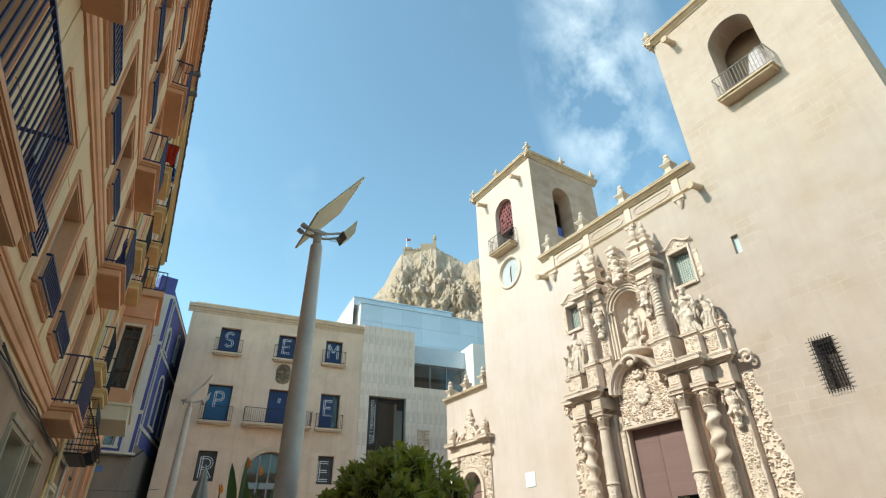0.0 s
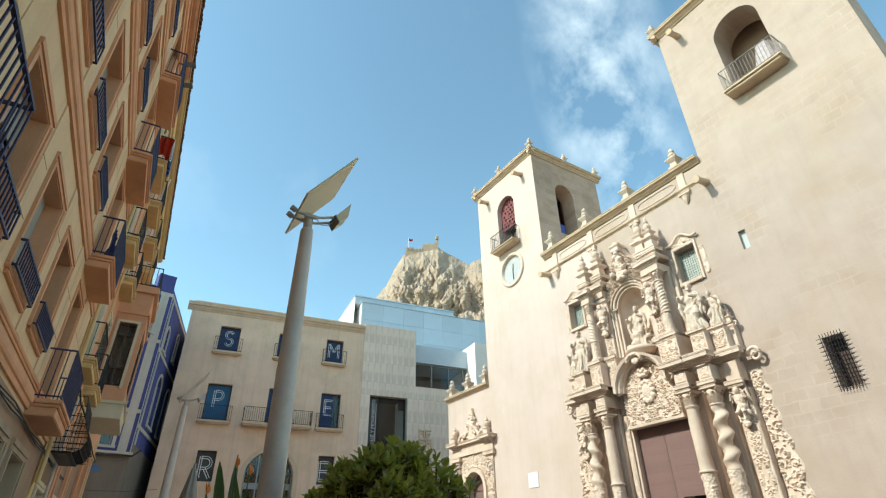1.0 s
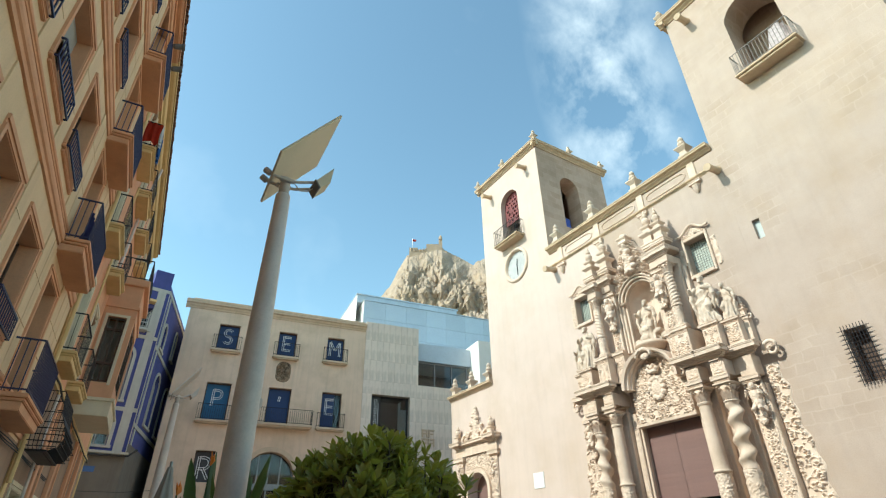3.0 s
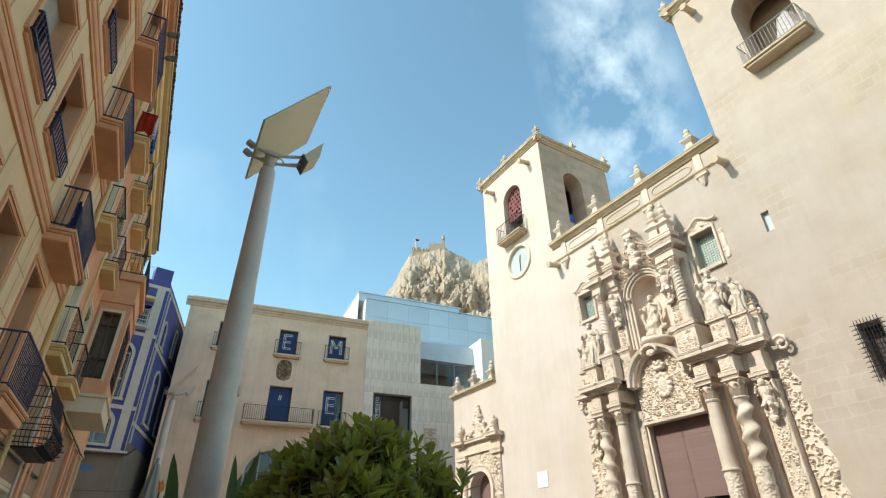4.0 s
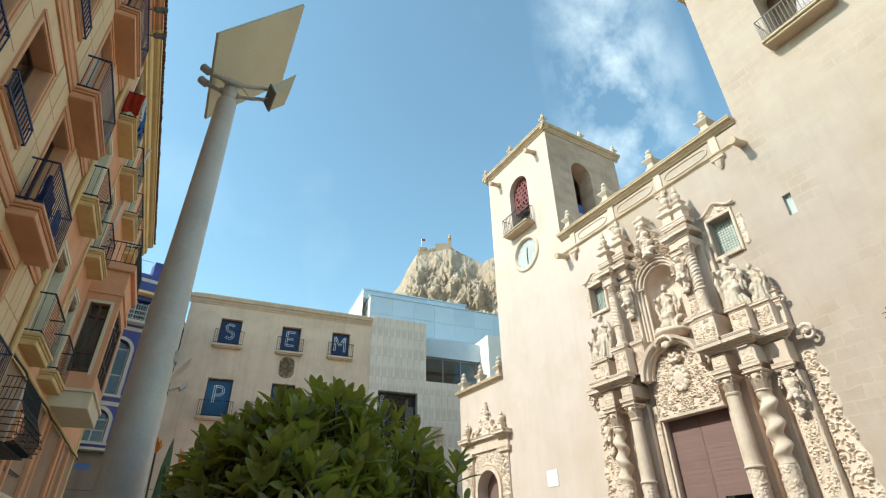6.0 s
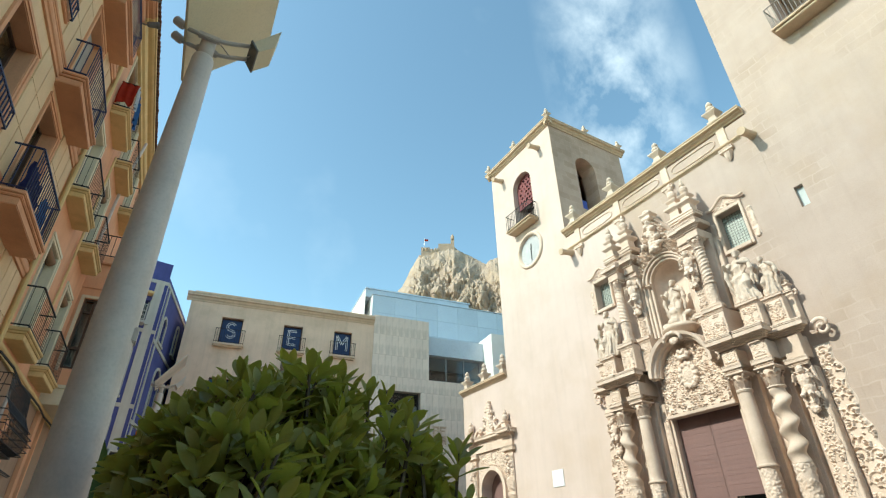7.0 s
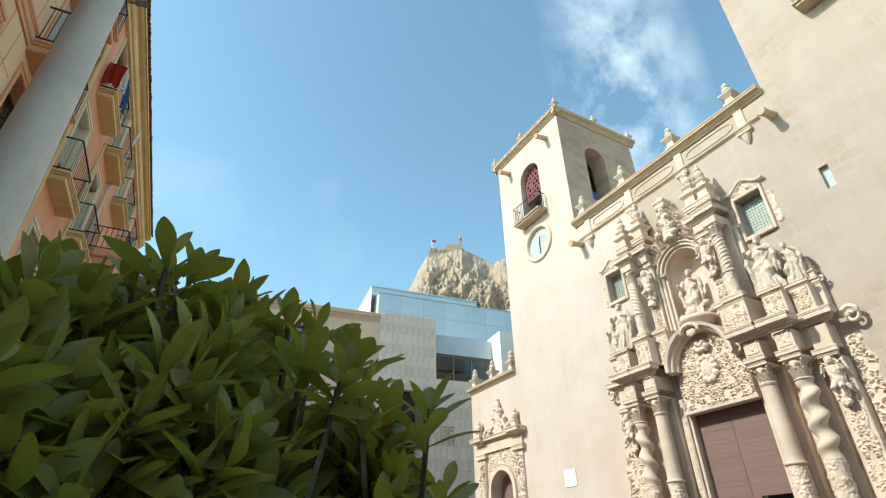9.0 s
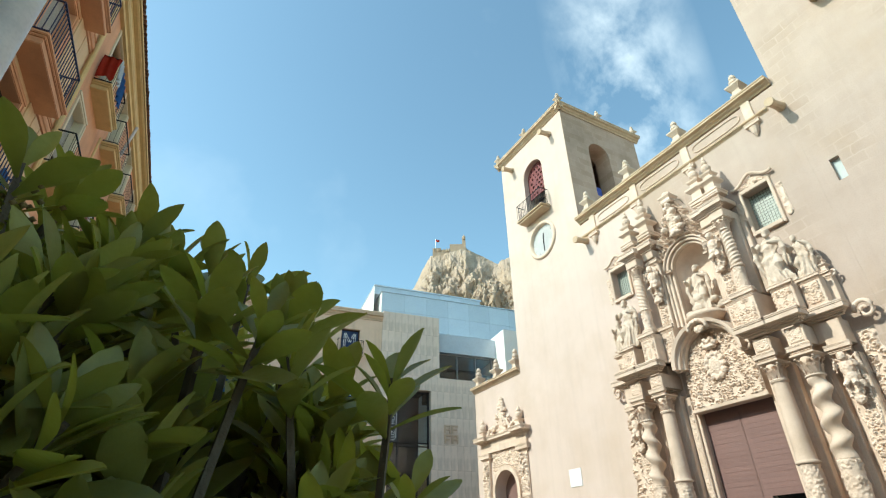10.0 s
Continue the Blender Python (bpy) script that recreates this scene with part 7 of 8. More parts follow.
box(bm, -0.62, -0.18, -0.045, 0.01, 0.0, 15.72)
box(bm, 0.0, 0.035, -0.06, 0.3, 0.0, 15.9)
part("band", bm, BLUETRIM, blue, "white bands and corner pilaster")
bm = B()
for z0, z1 in ((8.05, 8.25), (12.35, 12.55), (15.72, 15.92)):
    box(bm, 0.06, 16, -0.05, 0.01, z0, z1)
box(bm, 0.5, 0.75, -0.045, 0.01, 0, 15.7)
bd = part("band", bm, BLUETRIM, blue)
bd.matrix_basis = sidew.matrix_basis
for host, lst in ((None, bh), (sidew, bs)):
    for hh in lst:
        bm = B()
        if hh.arch:
            arch_band(bm, hh.c, hh.z1 - hh.r, hh.r, hh.r + 0.16, -0.06, 0.03)
            top = hh.z1 - hh.r
        else:
            top = hh.z1
        box(bm, hh.x0 - 0.16, hh.x0, -0.06, 0.03, hh.z0, top)
        box(bm, hh.x1, hh.x1 + 0.16, -0.06, 0.03, hh.z0, top)
        box(bm, hh.x0 - 0.2, hh.x1 + 0.2, -0.12, 0.03, hh.z0 - 0.12, hh.z0)
        w = part("window", bm, BLUETRIM, blue, "arched window in a white surround")
        bm = B()
        box(bm, hh.x0, hh.x1, 0.25, 0.26, hh.z0, hh.z1)
        part("pane", bm, GLASS, w)
        bm = B()
        for x in (hh.x0, hh.c - 0.03, hh.x1 - 0.06):
            box(bm, x, x + 0.06, 0.18, 0.25, hh.z0, hh.z1 - 0.05)
        for z in (hh.z0, hh.z0 + 0.35 * (hh.z1 - hh.z0), hh.z1 - hh.r * 0.9):
            box(bm, hh.x0, hh.x1, 0.19, 0.245, z, z + 0.06)
        part("window_frame", bm, SHUTTER, w)
        bm = B()
        box(bm, hh.x0 - 0.1, hh.x1 + 0.1, 0.6, 0.65, hh.z0 - 0.1, hh.z1 + 0.1)
        part("room", bm, DARKROOM, w)
        if host:
            w.matrix_basis = sidew.matrix_basis
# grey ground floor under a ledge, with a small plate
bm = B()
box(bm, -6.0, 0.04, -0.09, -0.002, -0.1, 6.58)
base = part("ground_floor_cladding", bm, GREYBASE, blue, "grey stained street-level wall, with shade in its colour")
# dark sheet up the side wall paints the shade of the alley
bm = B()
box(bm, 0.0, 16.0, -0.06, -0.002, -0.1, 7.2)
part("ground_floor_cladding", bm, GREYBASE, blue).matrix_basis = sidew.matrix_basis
bm = B()
box(bm, -6.0, 0.10, -0.42, 0.02, 6.58, 6.70, 0.015)
part("ledge", bm, BLUETRIM, blue)
bm = B()
tube(bm, [(-3.2, -0.34, 6.52), (-2.0, -0.36, 6.47), (-0.9, -0.36, 6.50), (0.1, -0.34, 6.53), (0.5, -0.1, 6.9)], 0.05, 6)
part("cable_bundle", bm, CABLE, blue)
bm = B()
box(bm, -1.75, -1.15, -0.12, -0.085, 5.72, 5.98, 0.005)
part("street_sign", bm, CERAMIC, blue, "small blue wall plate")
# roof terrace: corner piers, loggia and thin rail
bm = B()
box(bm, -1.0, -0.02, 0.02, 0.9, 16.2, 17.1, 0.01)
box(bm, -4.2, -3.3, 0.02, 0.9, 16.2, 17.1, 0.01)
box(bm, -6, -0.02, 0.3, 15, 15.9, 16.22)
part("roof_pier", bm, BLUEWALL, blue)
iron_rail(blue, -3.2, -1.1, 0.1, 0.2, 16.2, 0.85, 0.5, 0.008, STEEL, False, False)
bm = B()
lathe(bm, [(0.14, 16.2), (0.14, 16.7), (0.22, 16.72), (0.22, 16.8), (0.12, 16.85)], 10, pose(-2.0, 1.4, 0))
part("chimney", bm, OCHRE, blue)
bm = B()
box(bm, -2.6, -0.65, -0.5, 0.0, 14.85, 15.0, 0.02)
part("awning", bm, OCHRE, blue, "ochre wooden canopy under the roof")
bm = B()
box(bm, -2.4, -0.7, -0.5, 0.02, 13.1, 13.25, 0.02)
bb = part("balcony", bm, BLUETRIM, blue)
iron_rail(bb, -2.35, -0.75, -0.46, 0.0, 13.25, 0.9, 0.12, 0.009, BLUETRIM, True, False)
bm = B()
pts = [Vector((0.4, 26.5, 4.9)), Vector((1.4, 30.5, 4.6)), Vector((3.2, 33.7, 4.9)), Vector((4.9, 36.2, 5.3))]
tube(bm, pts, 0.012, 5)
wire = part("wire", bm, CABLE, None)
tagged(wire, "thin black cable strung across the street", "cable")

# ---- plaza: lamp posts, planting, parasol ----


def lamp_post(x, y):
    """A lamp post whose projector shines up on to a large tilted panel; the arms run along x."""
    lamp = thing("street_lamp", pose(x, y, 0), "tapered grey steel lamp post with a tilted cream reflector panel", "street lamp", "plaza lamp posts")
    bm = B()
    lathe(bm, [(0.130, 0), (0.130, 0.4), (0.112, 2.4), (0.108, 3.0), (0.073, 5.07), (0.070, 5.09), (0.060, 5.10)], 32)
    part("pole", bm, STEEL, lamp, "", True)
    bm = B()
    box(bm, 0.085, 0.118, -0.05, 0.05, 2.96, 3.04, 0.008)
    part("access_cover", bm, STEEL, lamp)
    part("base_flange", lathe(B(), [(0.22, 0), (0.22, 0.02), (0.15, 0.05)], 20), STEEL, lamp)
    bm = B()
    lathe(bm, [(0.052, 5.08), (0.052, 5.30), (0.045, 5.31)], 20)
    part("neck", bm, STEEL, lamp, "", True)
    bm = B()
    box(bm, -0.075, 0.075, -0.085, -0.045, 5.23, 5.275, 0.006)
    clamp = part("clamp", bm, STEEL, lamp)
    again(clamp, pose(0, 0.13, 0))
    bm = B()
    for yy in (-0.068, 0.068):
        pts = []
        for i in range(15):
            u = -0.19 + 0.52 * i / 14
            pts.append((u, yy, 5.25 + (0.55 * (u + 0.02) ** 2 if u < 0 else 1.15 * u * u * (0.9 if u > 0.25 else 1.0))))
        tube(bm, pts, 0.016, 8)
    tube(bm, [(0.08, -0.05, 5.25), (0.16, 0.0, 5.215), (0.24, 0.0, 5.235), (0.30, 0.0, 5.31)], 0.006, 5)
    part("arm", bm, STEEL, lamp)
    bm = B()
    lathe(bm, [(0.026, -0.035), (0.033, -0.025), (0.033, 0.035), (0.026, 0.042)], 12, pose(-0.20, -0.068, 5.28, 0, -60, 0))
    knob = part("knob", bm, STEEL, lamp)
    again(knob, pose(0, 0.136, 0))
    bm = B()
    a, b, c, d = Vector((-0.185, -0.50, 5.228)), Vector((0.36, -0.49, 5.981)), Vector((0.42, 0.49, 6.02)), Vector((-0.13, 0.48, 5.27))
    n = (b - a).cross(d - a).normalized() * 0.012
    f = [bm.verts.new(p + n) for p in (a, b, c, d)]
    g = [bm.verts.new(p - n) for p in (a, b, c, d)]
    bm.faces.new(f)
    bm.faces.new(g[::-1])
    for i in range(4):
        bm.faces.new((f[(i + 1) % 4], f[i], g[i], g[(i + 1) % 4]))
    bmesh.ops.recalc_face_normals(bm, faces=bm.faces)
    bmesh.ops.bevel(bm, geom=bm.edges[:], offset=0.004, segments=1, affect="EDGES")
    part("reflector", bm, BLADE, lamp, "square cream reflector panel, tilted")
    bm = B()
    extrude_profile(bm, [(0.282, 5.319), (0.335, 5.245), (0.44, 5.365), (0.463, 5.565)], -0.115, 0.085)
    bmesh.ops.transform(bm, matrix=Matrix(((0, 1, 0, 0), (1, 0, 0, 0), (0, 0, 1, 0), (0, 0, 0, 1))), verts=bm.verts)
    bmesh.ops.recalc_face_normals(bm, faces=bm.faces)
    part("projector", bm, BLADE, lamp, "wedge-shaped light projector")
    bm = B()
    extrude_profile(bm, [(0.270, 5.325), (0.325, 5.238), (0.335, 5.244), (0.280, 5.331)], -0.13, 0.10)
    bmesh.ops.transform(bm, matrix=Matrix(((0, 1, 0, 0), (1, 0, 0, 0), (0, 0, 1, 0), (0, 0, 0, 1))), verts=bm.verts)
    bmesh.ops.recalc_face_normals(bm, faces=bm.faces)
    part("projector_back", bm, STEELDARK, lamp)
    return lamp


lamp = lamp_post(3.04, 5.553)
lamp2 = copy_thing(lamp, pose(3.67, 19.9, 0) @ Matrix.Scale(1.23, 4))
lamp2["label"] = "more distant grey steel lamp post with a tilted grey panel"
for o in lamp2.children:
    if o.name.startswith(("reflector", "projector")):
        o.data = o.data.copy()
        o.data.materials[0] = STEEL
        o["label"] = "grey panel"


def leaf_shape(L, W):
    """A blunt oblong leaf along +x, folded at the midrib and bent down; vertices and faces."""
    cols = [(0.0, 0.10), (0.15, 0.30), (0.34, 0.66), (0.54, 0.96), (0.68, 1.0), (0.84, 0.74), (0.95, 0.34), (1.0, 0.05)]
    V, F = [], []
    for t, w in cols:
        z = -0.16 * L * t * t
        V += [(t * L, -w * W / 2, z + 0.10 * W * w), (t * L, 0, z - 0.06 * W), (t * L, w * W / 2, z + 0.10 * W * w)]
    for i in range(len(cols) - 1):
        a = 3 * i
        F += [(a, a + 3, a + 4, a + 1), (a + 1, a + 4, a + 5, a + 2)]
    return np.array(V), F


LOBES = [(3.96, 4.98, 1.77, 0.55, 0.42, 0.89), (3.77, 4.57, 1.79, 0.33, 0.61, 0.88), (4.08, 5.14, 1.25, 0.36, 0.68, 0.53), (3.52, 4.74, 1.85, 0.33, 0.95, 0.73),
         (3.26, 4.80, 1.15, 0.26, 0.40, 0.60), (4.03, 4.48, 1.92, 0.33, 0.36, 0.47), (4.27, 4.70, 1.80, 0.26, 0.38, 0.42), (3.85, 4.90, 0.80, 0.80, 0.80, 0.75)]


SPRIGS = [(3.95, 4.48, 2.53), (3.90, 4.56, 2.53), (4.16, 4.40, 2.44), (4.08, 4.42, 2.49), (3.73, 4.70, 2.48), (3.80, 4.62, 2.50), (4.31, 4.27, 2.29), (4.02, 4.45, 2.51), (4.20, 4.46, 2.43),
          (4.37, 4.33, 2.13), (3.64, 4.28, 2.42), (3.45, 4.86, 2.47), (4.24, 4.34, 2.28), (3.88, 4.42, 2.49), (3.52, 4.70, 2.50), (4.30, 4.60, 2.32),
          (4.02, 4.25, 2.35), (4.09, 4.22, 2.33), (4.14, 4.24, 2.29), (3.75, 4.65, 2.52)]


def shrub(tips, seed):
    """An evergreen shrub grown in several lobes; each twig ends in a rosette of leaves."""
    cx, cy = 3.85, 4.85
    ob = thing("shrub", Matrix.Translation((cx, cy, 0)), "dense evergreen shrub with blunt green leaves in rosettes", "shrub")
    rng = np.random.RandomState(seed)
    bm = B()
    for k in range(7):
        a = k * 0.9
        d = Vector((math.cos(a) * 0.5, math.sin(a) * 0.5, 0))
        tube(bm, [(0.05 * math.cos(a), 0.05 * math.sin(a), 0), tuple(d * 0.35 + Vector((0, 0, 0.7))), tuple(d * 0.9 + Vector((0, 0, 1.5)))], [0.05, 0.035, 0.015], 7)
    part("stem", bm, BARK, ob)
    V, F, n0 = [], [], 0
    tw = B()
    clusters = []
    lobes = [(Vector((a - cx, b - cy, c)), Vector((d, e, f))) for a, b, c, d, e, f in LOBES]
    area = np.array([r.x * r.y + r.x * r.z + r.y * r.z for _, r in lobes])
    pick = rng.choice(len(lobes), tips, p=area / area.sum())
    for i in range(tips + len(SPRIGS)):
        c, r = lobes[pick[i % tips]]
        d = Vector(rng.randn(3)).normalized()
        sprig = rng.rand() < 0.10 and d.z > 0.1 and pick[i % tips] in (0, 5, 6)
        k = 0.74 + 0.18 * rng.rand() ** 0.5 + 0.14 * noise.noise(d * 3.0 + c * 3)
        p = c + Vector((d.x * r.x, d.y * r.y, d.z * r.z)) * k
        if sprig:
            p += Vector((0, 0, 0.05 + 0.10 * rng.rand())) + d * 0.05
        if i >= tips:
            p, d, sprig = Vector(SPRIGS[i - tips]) - Vector((cx, cy, 0)), Vector((0, -0.2, 1)), True
        inside = min(Vector(((p.x - c2.x) / r2.x, (p.y - c2.y) / r2.y, (p.z - c2.z) / r2.z)).length for c2, r2 in lobes)
        if inside < 0.66 or p.z < 0.3:
            continue
        dirv = Vector((d.x / r.x, d.y / r.y, d.z / r.z)).normalized()
        axis = (dirv * 0.8 + Vector((0, 0, 0.9)) + Vector(rng.randn(3) * 0.28)).normalized()
        tube(tw, [p - axis * (0.34 if sprig else 0.22) - dirv * 0.06, p - axis * 0.05, p + axis * 0.03], [0.009, 0.007, 0.005], 4)
        q = axis.to_track_quat("Z", "Y").to_matrix()
        k = rng.randint(9, 15)
        for j in range(k):
            L = (0.10 + 0.05 * rng.rand()) * (0.75 + 0.4 * (j / k))
            lv, lf = leaf_shape(L, L * (0.30 + 0.08 * rng.rand()))
            spin = 2.4 * j + rng.rand() * 0.5
            lift = radians(74 - 62 * j / k + rng.randn() * 9)
            R = (q @ Euler((0, 0, spin)).to_matrix() @ Euler((0, -lift, 0)).to_matrix() @ Euler((rng.randn() * 0.25, 0, 0)).to_matrix())
            base = p + axis * (0.02 - 0.09 * j / k)
            W = lv @ np.array(R).T + np.array(base)
            V.append(W)
            F += [tuple(n0 + a for a in f) for f in lf]
            n0 += len(lv)
        if rng.rand() < 0.11:
            clusters.append((p - axis * 0.03, axis))
    raw("foliage", np.concatenate(V).tolist(), F, LEAF, ob, "green leaves", True)["kind"] = "stuff"
    part("twig", tw, BARK, ob)["kind"] = "stuff"
    # seed heads: clusters of little eight-sided grains
    V, F = [], []
    for c, ax in clusters:
        for o in rng.randn(26, 3) * 0.027:
            r, n = 0.0045 + 0.003 * rng.rand(), len(V)
            x, y, z = c.x + o[0], c.y + o[1], c.z + o[2]
            V += [(x + r, y, z), (x - r, y, z), (x, y + r, z), (x, y - r, z), (x, y, z + r), (x, y, z - r)]
            F += [(n + a, n + b, n + e) for a, b, e in ((0, 2, 4), (2, 1, 4), (1, 3, 4), (3, 0, 4), (2, 0, 5), (1, 2, 5), (3, 1, 5), (0, 3, 5))]
    raw("seed_head", V, F, SEEDHEAD, ob, "dry brown seed heads", True)["kind"] = "stuff"
    # inner lumps coloured as dark as shaded leaves, so that no light shows through
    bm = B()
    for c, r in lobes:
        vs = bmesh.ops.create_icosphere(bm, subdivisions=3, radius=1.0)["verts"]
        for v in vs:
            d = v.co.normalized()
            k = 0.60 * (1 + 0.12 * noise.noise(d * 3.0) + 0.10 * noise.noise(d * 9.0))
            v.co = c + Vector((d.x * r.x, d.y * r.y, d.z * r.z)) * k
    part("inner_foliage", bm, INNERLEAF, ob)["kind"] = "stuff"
    return ob


shrub(2250, 5)


def strelitzia(x, y, h, seed, n=7, flowers=()):
    rng = random.Random(seed)
    ob = thing("strelitzia", pose(x, y, 0), "bird of paradise plant with paddle leaves and orange flowers", "plant", "strelitzia plants")
    for i in range(n):
        a = rng.uniform(0, 6.28)
        hh = h * rng.uniform(0.82, 1.08)
        lean = rng.uniform(0.08, 0.28)
        base, top = Vector((0, 0, 0)), Vector((lean * math.cos(a) * hh, lean * math.sin(a) * hh, hh * 0.66))
        V, F = [], []
        d = Vector((lean * math.cos(a), lean * math.sin(a), 1)).normalized()
        side = d.cross(Vector((math.cos(a + 0.7), math.sin(a + 0.7), 0.2))).normalized()
        nrm = side.cross(d)
        L = hh * 0.36
        for t, w in ((0, 0.05), (0.15, 0.5), (0.4, 1.0), (0.7, 0.8), (0.9, 0.4), (1.0, 0.04)):
            c = top + d * (L * t) + Vector((math.cos(a), math.sin(a), 0)) * 0.10 * t * t
            for s in (-1, 0, 1):
                V.append(tuple(c + side * (s * w * 0.078) + nrm * (0.025 * abs(s) * w)))
        for k in range(5):
            F += [(3 * k, 3 * k + 1, 3 * k + 4, 3 * k + 3), (3 * k + 1, 3 * k + 2, 3 * k + 5, 3 * k + 4)]
        lf = raw("leaf", V, F, BLADELEAF, ob, "", True)
        bm = B()
        tube(bm, [base, (base + top) / 2 + Vector((0.02, 0, 0)), top], [0.014, 0.012, 0.009], 6)
        part("stalk", bm, BLADELEAF, lf)
    for fx, fy, fz in flowers:
        p = Vector((fx - x, fy - y, fz - 0.12))
        bm = B()
        tube(bm, [(0, 0, 0), tuple(p * 0.6), tuple(p)], 0.010, 6)
        st = part("flower_stalk", bm, BLADELEAF, ob)
        bm = B()
        for k in range(4):
            q = p + Vector((rng.uniform(-0.05, 0.05), rng.uniform(-0.05, 0.05), 0.10 + 0.02 * k))
            tube(bm, [p, (p + q) / 2 + Vector((0.012, 0.012, 0)), q], [0.008, 0.022, 0.002], 5)
        part("petal", bm, ORANGE, st, "orange petals")
    return ob


strelitzia(3.42, 8.55, 2.95, 3, 6, [(3.30, 8.40, 3.02), (3.56, 8.70, 2.98)])
strelitzia(3.05, 8.75, 2.70, 4, 5, [(3.02, 8.62, 2.70)])
strelitzia(3.95, 8.95, 3.10, 9, 5)

# closed parasol before the museum
par = thing("parasol", pose(3.05, 10.4, 0), "closed grey parasol tied round its pole", "parasol")
bm = B()
tube(bm, [(0, 0, 0), (0, 0, 3.2)], 0.02, 8)
part("pole", bm, ALU, par)
bm = B()
n = 24
rings = []
for z, r in ((1.3, 0.16), (1.7, 0.19), (2.2, 0.16), (2.7, 0.10), (3.12, 0.03)):
    rings.append([bm.verts.new((r * (1 + 0.28 * math.cos(6 * 2 * math.pi * i / n)) * math.cos(2 * math.pi * i / n), r * (1 + 0.28 * math.cos(6 * 2 * math.pi * i / n)) * math.sin(2 * math.pi * i / n), z)) for i in range(n)])
for p, q in zip(rings, rings[1:]):
    for i in range(n):
        bm.faces.new((p[i], p[(i + 1) % n], q[(i + 1) % n], q[i]))
part("canopy", bm, PARASOL, par, "folded grey canopy", True)

# ---- castle crag far behind ----
crag = thing("castle_hill", pose(0, 0, 0), "bare limestone crag with a small ruined fortress on top", "hill")


def crag_top(az):
    """Height angle of the skyline for a bearing in degrees."""
    pts = [(10, 14), (17, 18), (20.5, 22), (22.5, 23.8), (24.2, 25.4), (25.2, 26.6), (26.3, 28.6), (27.3, 30.1), (28.5, 30.4), (29.6, 30.7), (31.6, 31.0), (32.4, 30.4),
           (33.5, 30.0), (34.8, 29.4), (35.6, 28.9), (36.4, 29.3), (38, 29.6), (41, 29), (46, 27), (55, 22), (70, 15)]
    for (a, b), (c, d) in zip(pts, pts[1:]):
        if a <= az <= c:
            return b + (d - b) * (az - a) / (c - a)
    return 12


V, F = [], []
na, nr = 560, 150
eye = Vector((2.4, 1.5, 1.9))
for i in range(na + 1):
    az = 10 + 60 * i / na
    e = crag_top(az)
    for j in range(nr + 1):
        t = j / nr
        R = 300 - 120 * (1 - t) + 0.0
        el = e * (0.42 + 0.58 * t ** 0.8)
        q = Vector((math.sin(radians(az)) * R, math.cos(radians(az)) * R, 0))
        u, v = az * 5.2, el * 5.2
        q1 = Vector((u / 15, v / 13, 0.4))
        cell = noise.voronoi(Vector((u / 8 + 0.5 * noise.noise(q1 * 3), v / 6, 2.0)))[0]
        small = noise.voronoi(Vector((u / 3.2, v / 2.6 + 0.4 * noise.noise(q1 * 5), 5.0)))[0]
        rough = (9 * noise.fractal(q1, 0.8, 2.1, 7) + 6.5 * min(0.45, cell[1] - cell[0]) + 2.8 * min(0.4, small[1] - small[0]) + 4.0 * abs(noise.noise(Vector((u / 11, v / 20, 7.0))))) * min(1, 4 * (1 - t) + 0.12)
        R2 = R - rough
        z = eye.z + R * math.tan(radians(el)) + (0.9 * noise.noise(Vector((az * 2.2, 3.0, 0))) + 0.5 * noise.noise(Vector((az * 6, 9, 0)))) * t
        V.append((eye.x + math.sin(radians(az)) * R2, eye.y + math.cos(radians(az)) * R2, z))
    V.append((eye.x + math.sin(radians(az)) * 420, eye.y + math.cos(radians(az)) * 420, -1))
w = nr + 2
for i in range(na):
    for j in range(nr + 1):
        F.append((i * w + j, (i + 1) * w + j, (i + 1) * w + j + 1, i * w + j + 1))
raw("crag", V, F, ROCK, crag, "weathered limestone cliff")


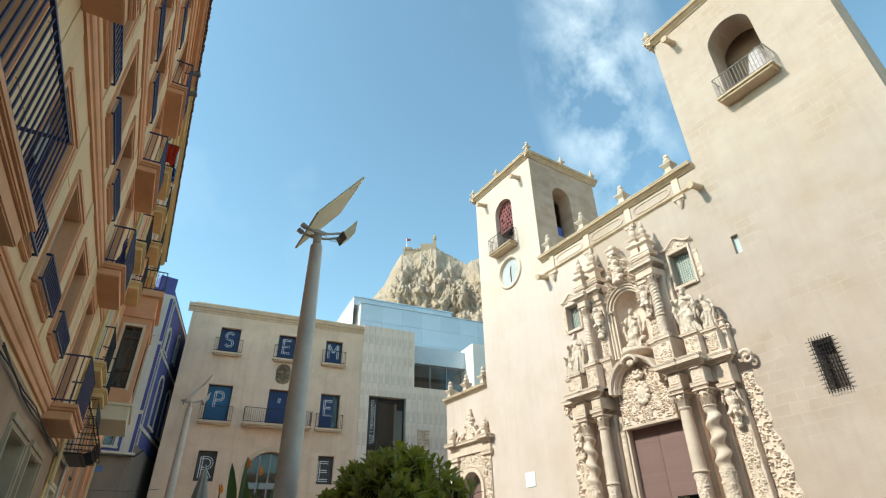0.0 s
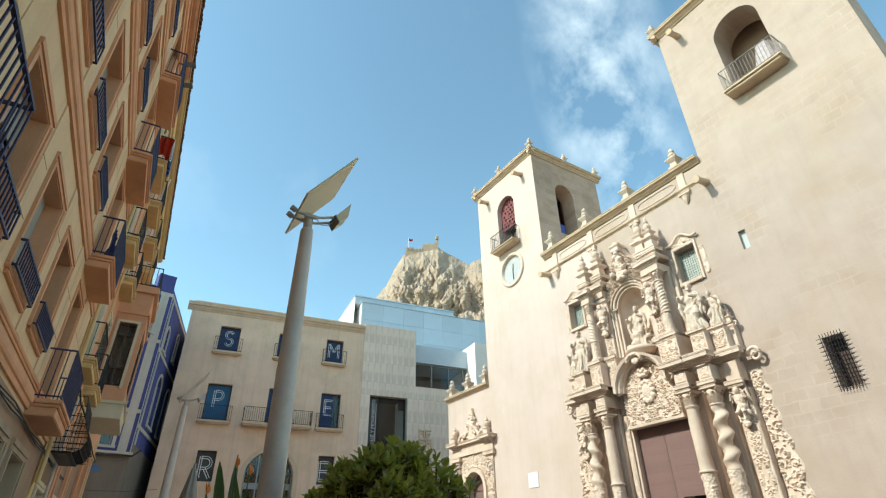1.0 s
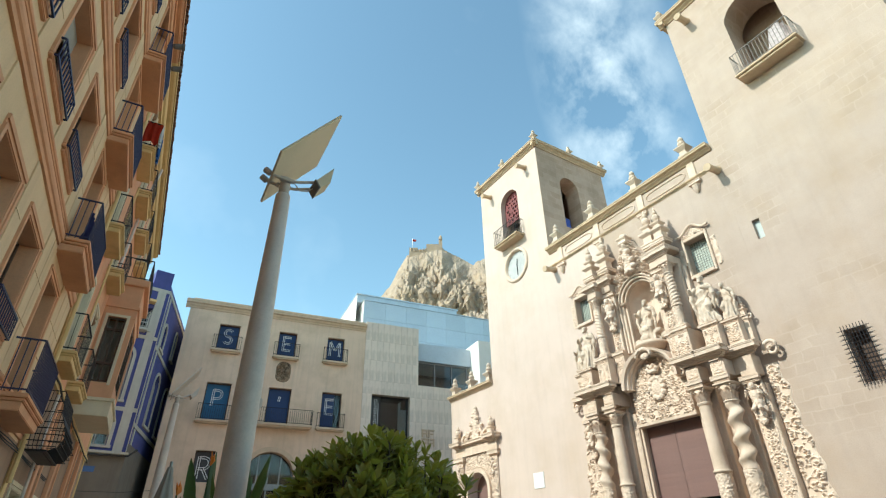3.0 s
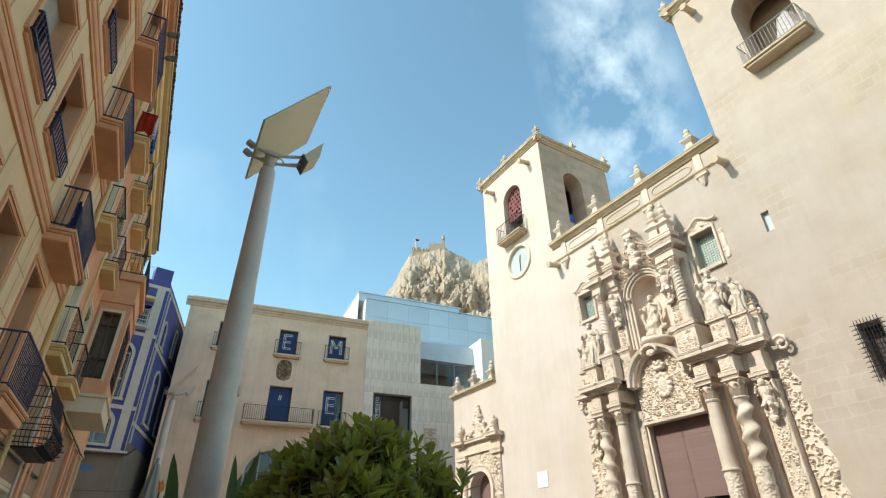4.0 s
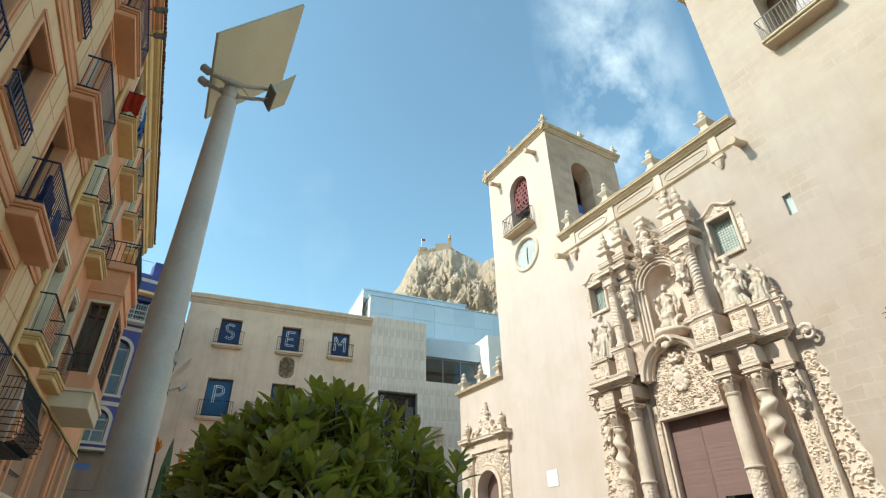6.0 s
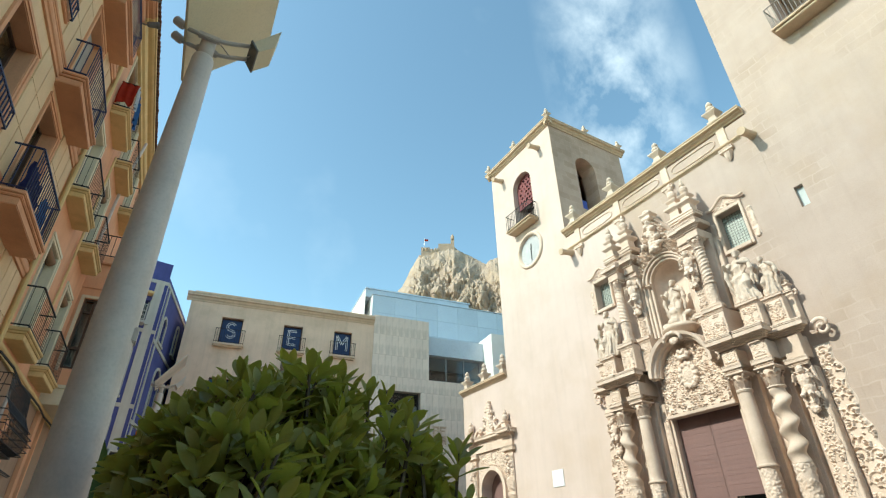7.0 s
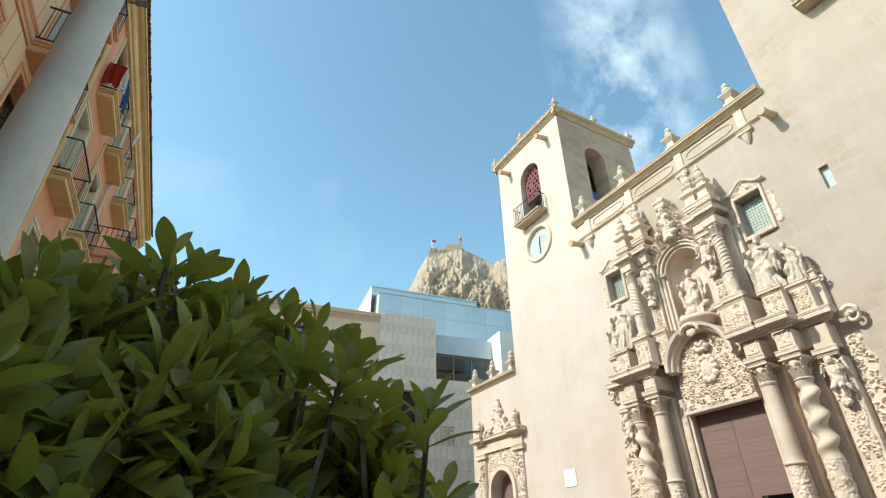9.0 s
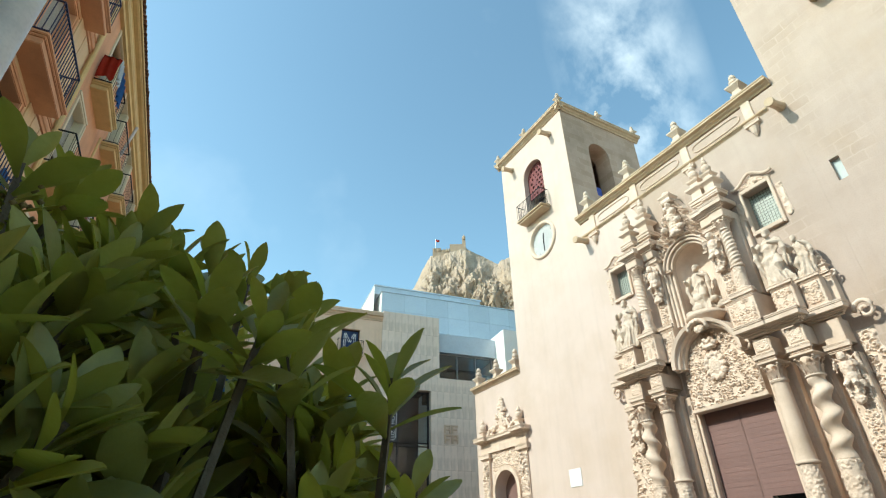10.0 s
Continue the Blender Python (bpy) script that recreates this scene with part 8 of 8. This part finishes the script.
def on_crag(az, el, R=296):
    return Vector((eye.x + math.sin(radians(az)) * R, eye.y + math.cos(radians(az)) * R, eye.z + R * math.tan(radians(el))))


bm = B()
for az0, az1, el0, el1 in ((27.5, 28.6, 29.2, 30.95), (28.6, 29.7, 29.2, 30.75), (29.7, 31.4, 29.4, 31.35), (31.3, 31.75, 29.4, 32.1), (31.75, 32.3, 29.0, 30.6)):
    a, b = on_crag(az0, el0), on_crag(az1, el0)
    top = on_crag(az0, el1).z
    d = (b - a).normalized()
    nrm = Vector((d.y, -d.x, 0)) * -8
    vs = []
    for p in (a, b, b + nrm, a + nrm):
        vs.append((bm.verts.new((p.x, p.y, a.z)), bm.verts.new((p.x, p.y, top))))
    for i in range(4):
        j = (i + 1) % 4
        bm.faces.new((vs[i][0], vs[j][0], vs[j][1], vs[i][1]))
    bm.faces.new([v[1] for v in vs])
bmesh.ops.recalc_face_normals(bm, faces=bm.faces)
part("fortress_wall", bm, FORT, crag, "ruined fortress wall")
bm = B()
p = on_crag(31.55, 32.0)
lathe(bm, [(0.9, 0), (1.0, 2.2), (0.2, 3.6)], 10, Matrix.Translation(p - Vector((0, 0, 1.2))))
part("turret", bm, FORT, crag)
bm = B()
p = on_crag(27.9, 30.9)
tube(bm, [p, p + Vector((0, 0, 7.5))], 0.18, 6)
pl = part("flagpole", bm, ALU, crag)
bm = B()
for i in range(6):
    for zz in (0, 1):
        bm.verts.new(p + Vector((2.6 * i / 5, 0.5 * math.sin(i), 5.6 + 1.7 * zz + 0.2 * math.sin(i * 1.3))))
bm.verts.ensure_lookup_table()
for i in range(5):
    bm.faces.new([bm.verts[2 * i], bm.verts[2 * i + 2], bm.verts[2 * i + 3], bm.verts[2 * i + 1]])
bmesh.ops.solidify(bm, geom=bm.faces[:], thickness=0.05)
part("flag", bm, REDCLOTH, pl)
bm = B()
rng = random.Random(3)
for k in range(7):
    p = on_crag(27.7 + 1.9 * rng.random(), 30.7)
    box(bm, p.x - 0.4, p.x + 0.4, p.y - 0.4, p.y + 0.4, p.z - 1, p.z + 0.6 + 1.0 * rng.random())
part("merlon", bm, FORT, crag)
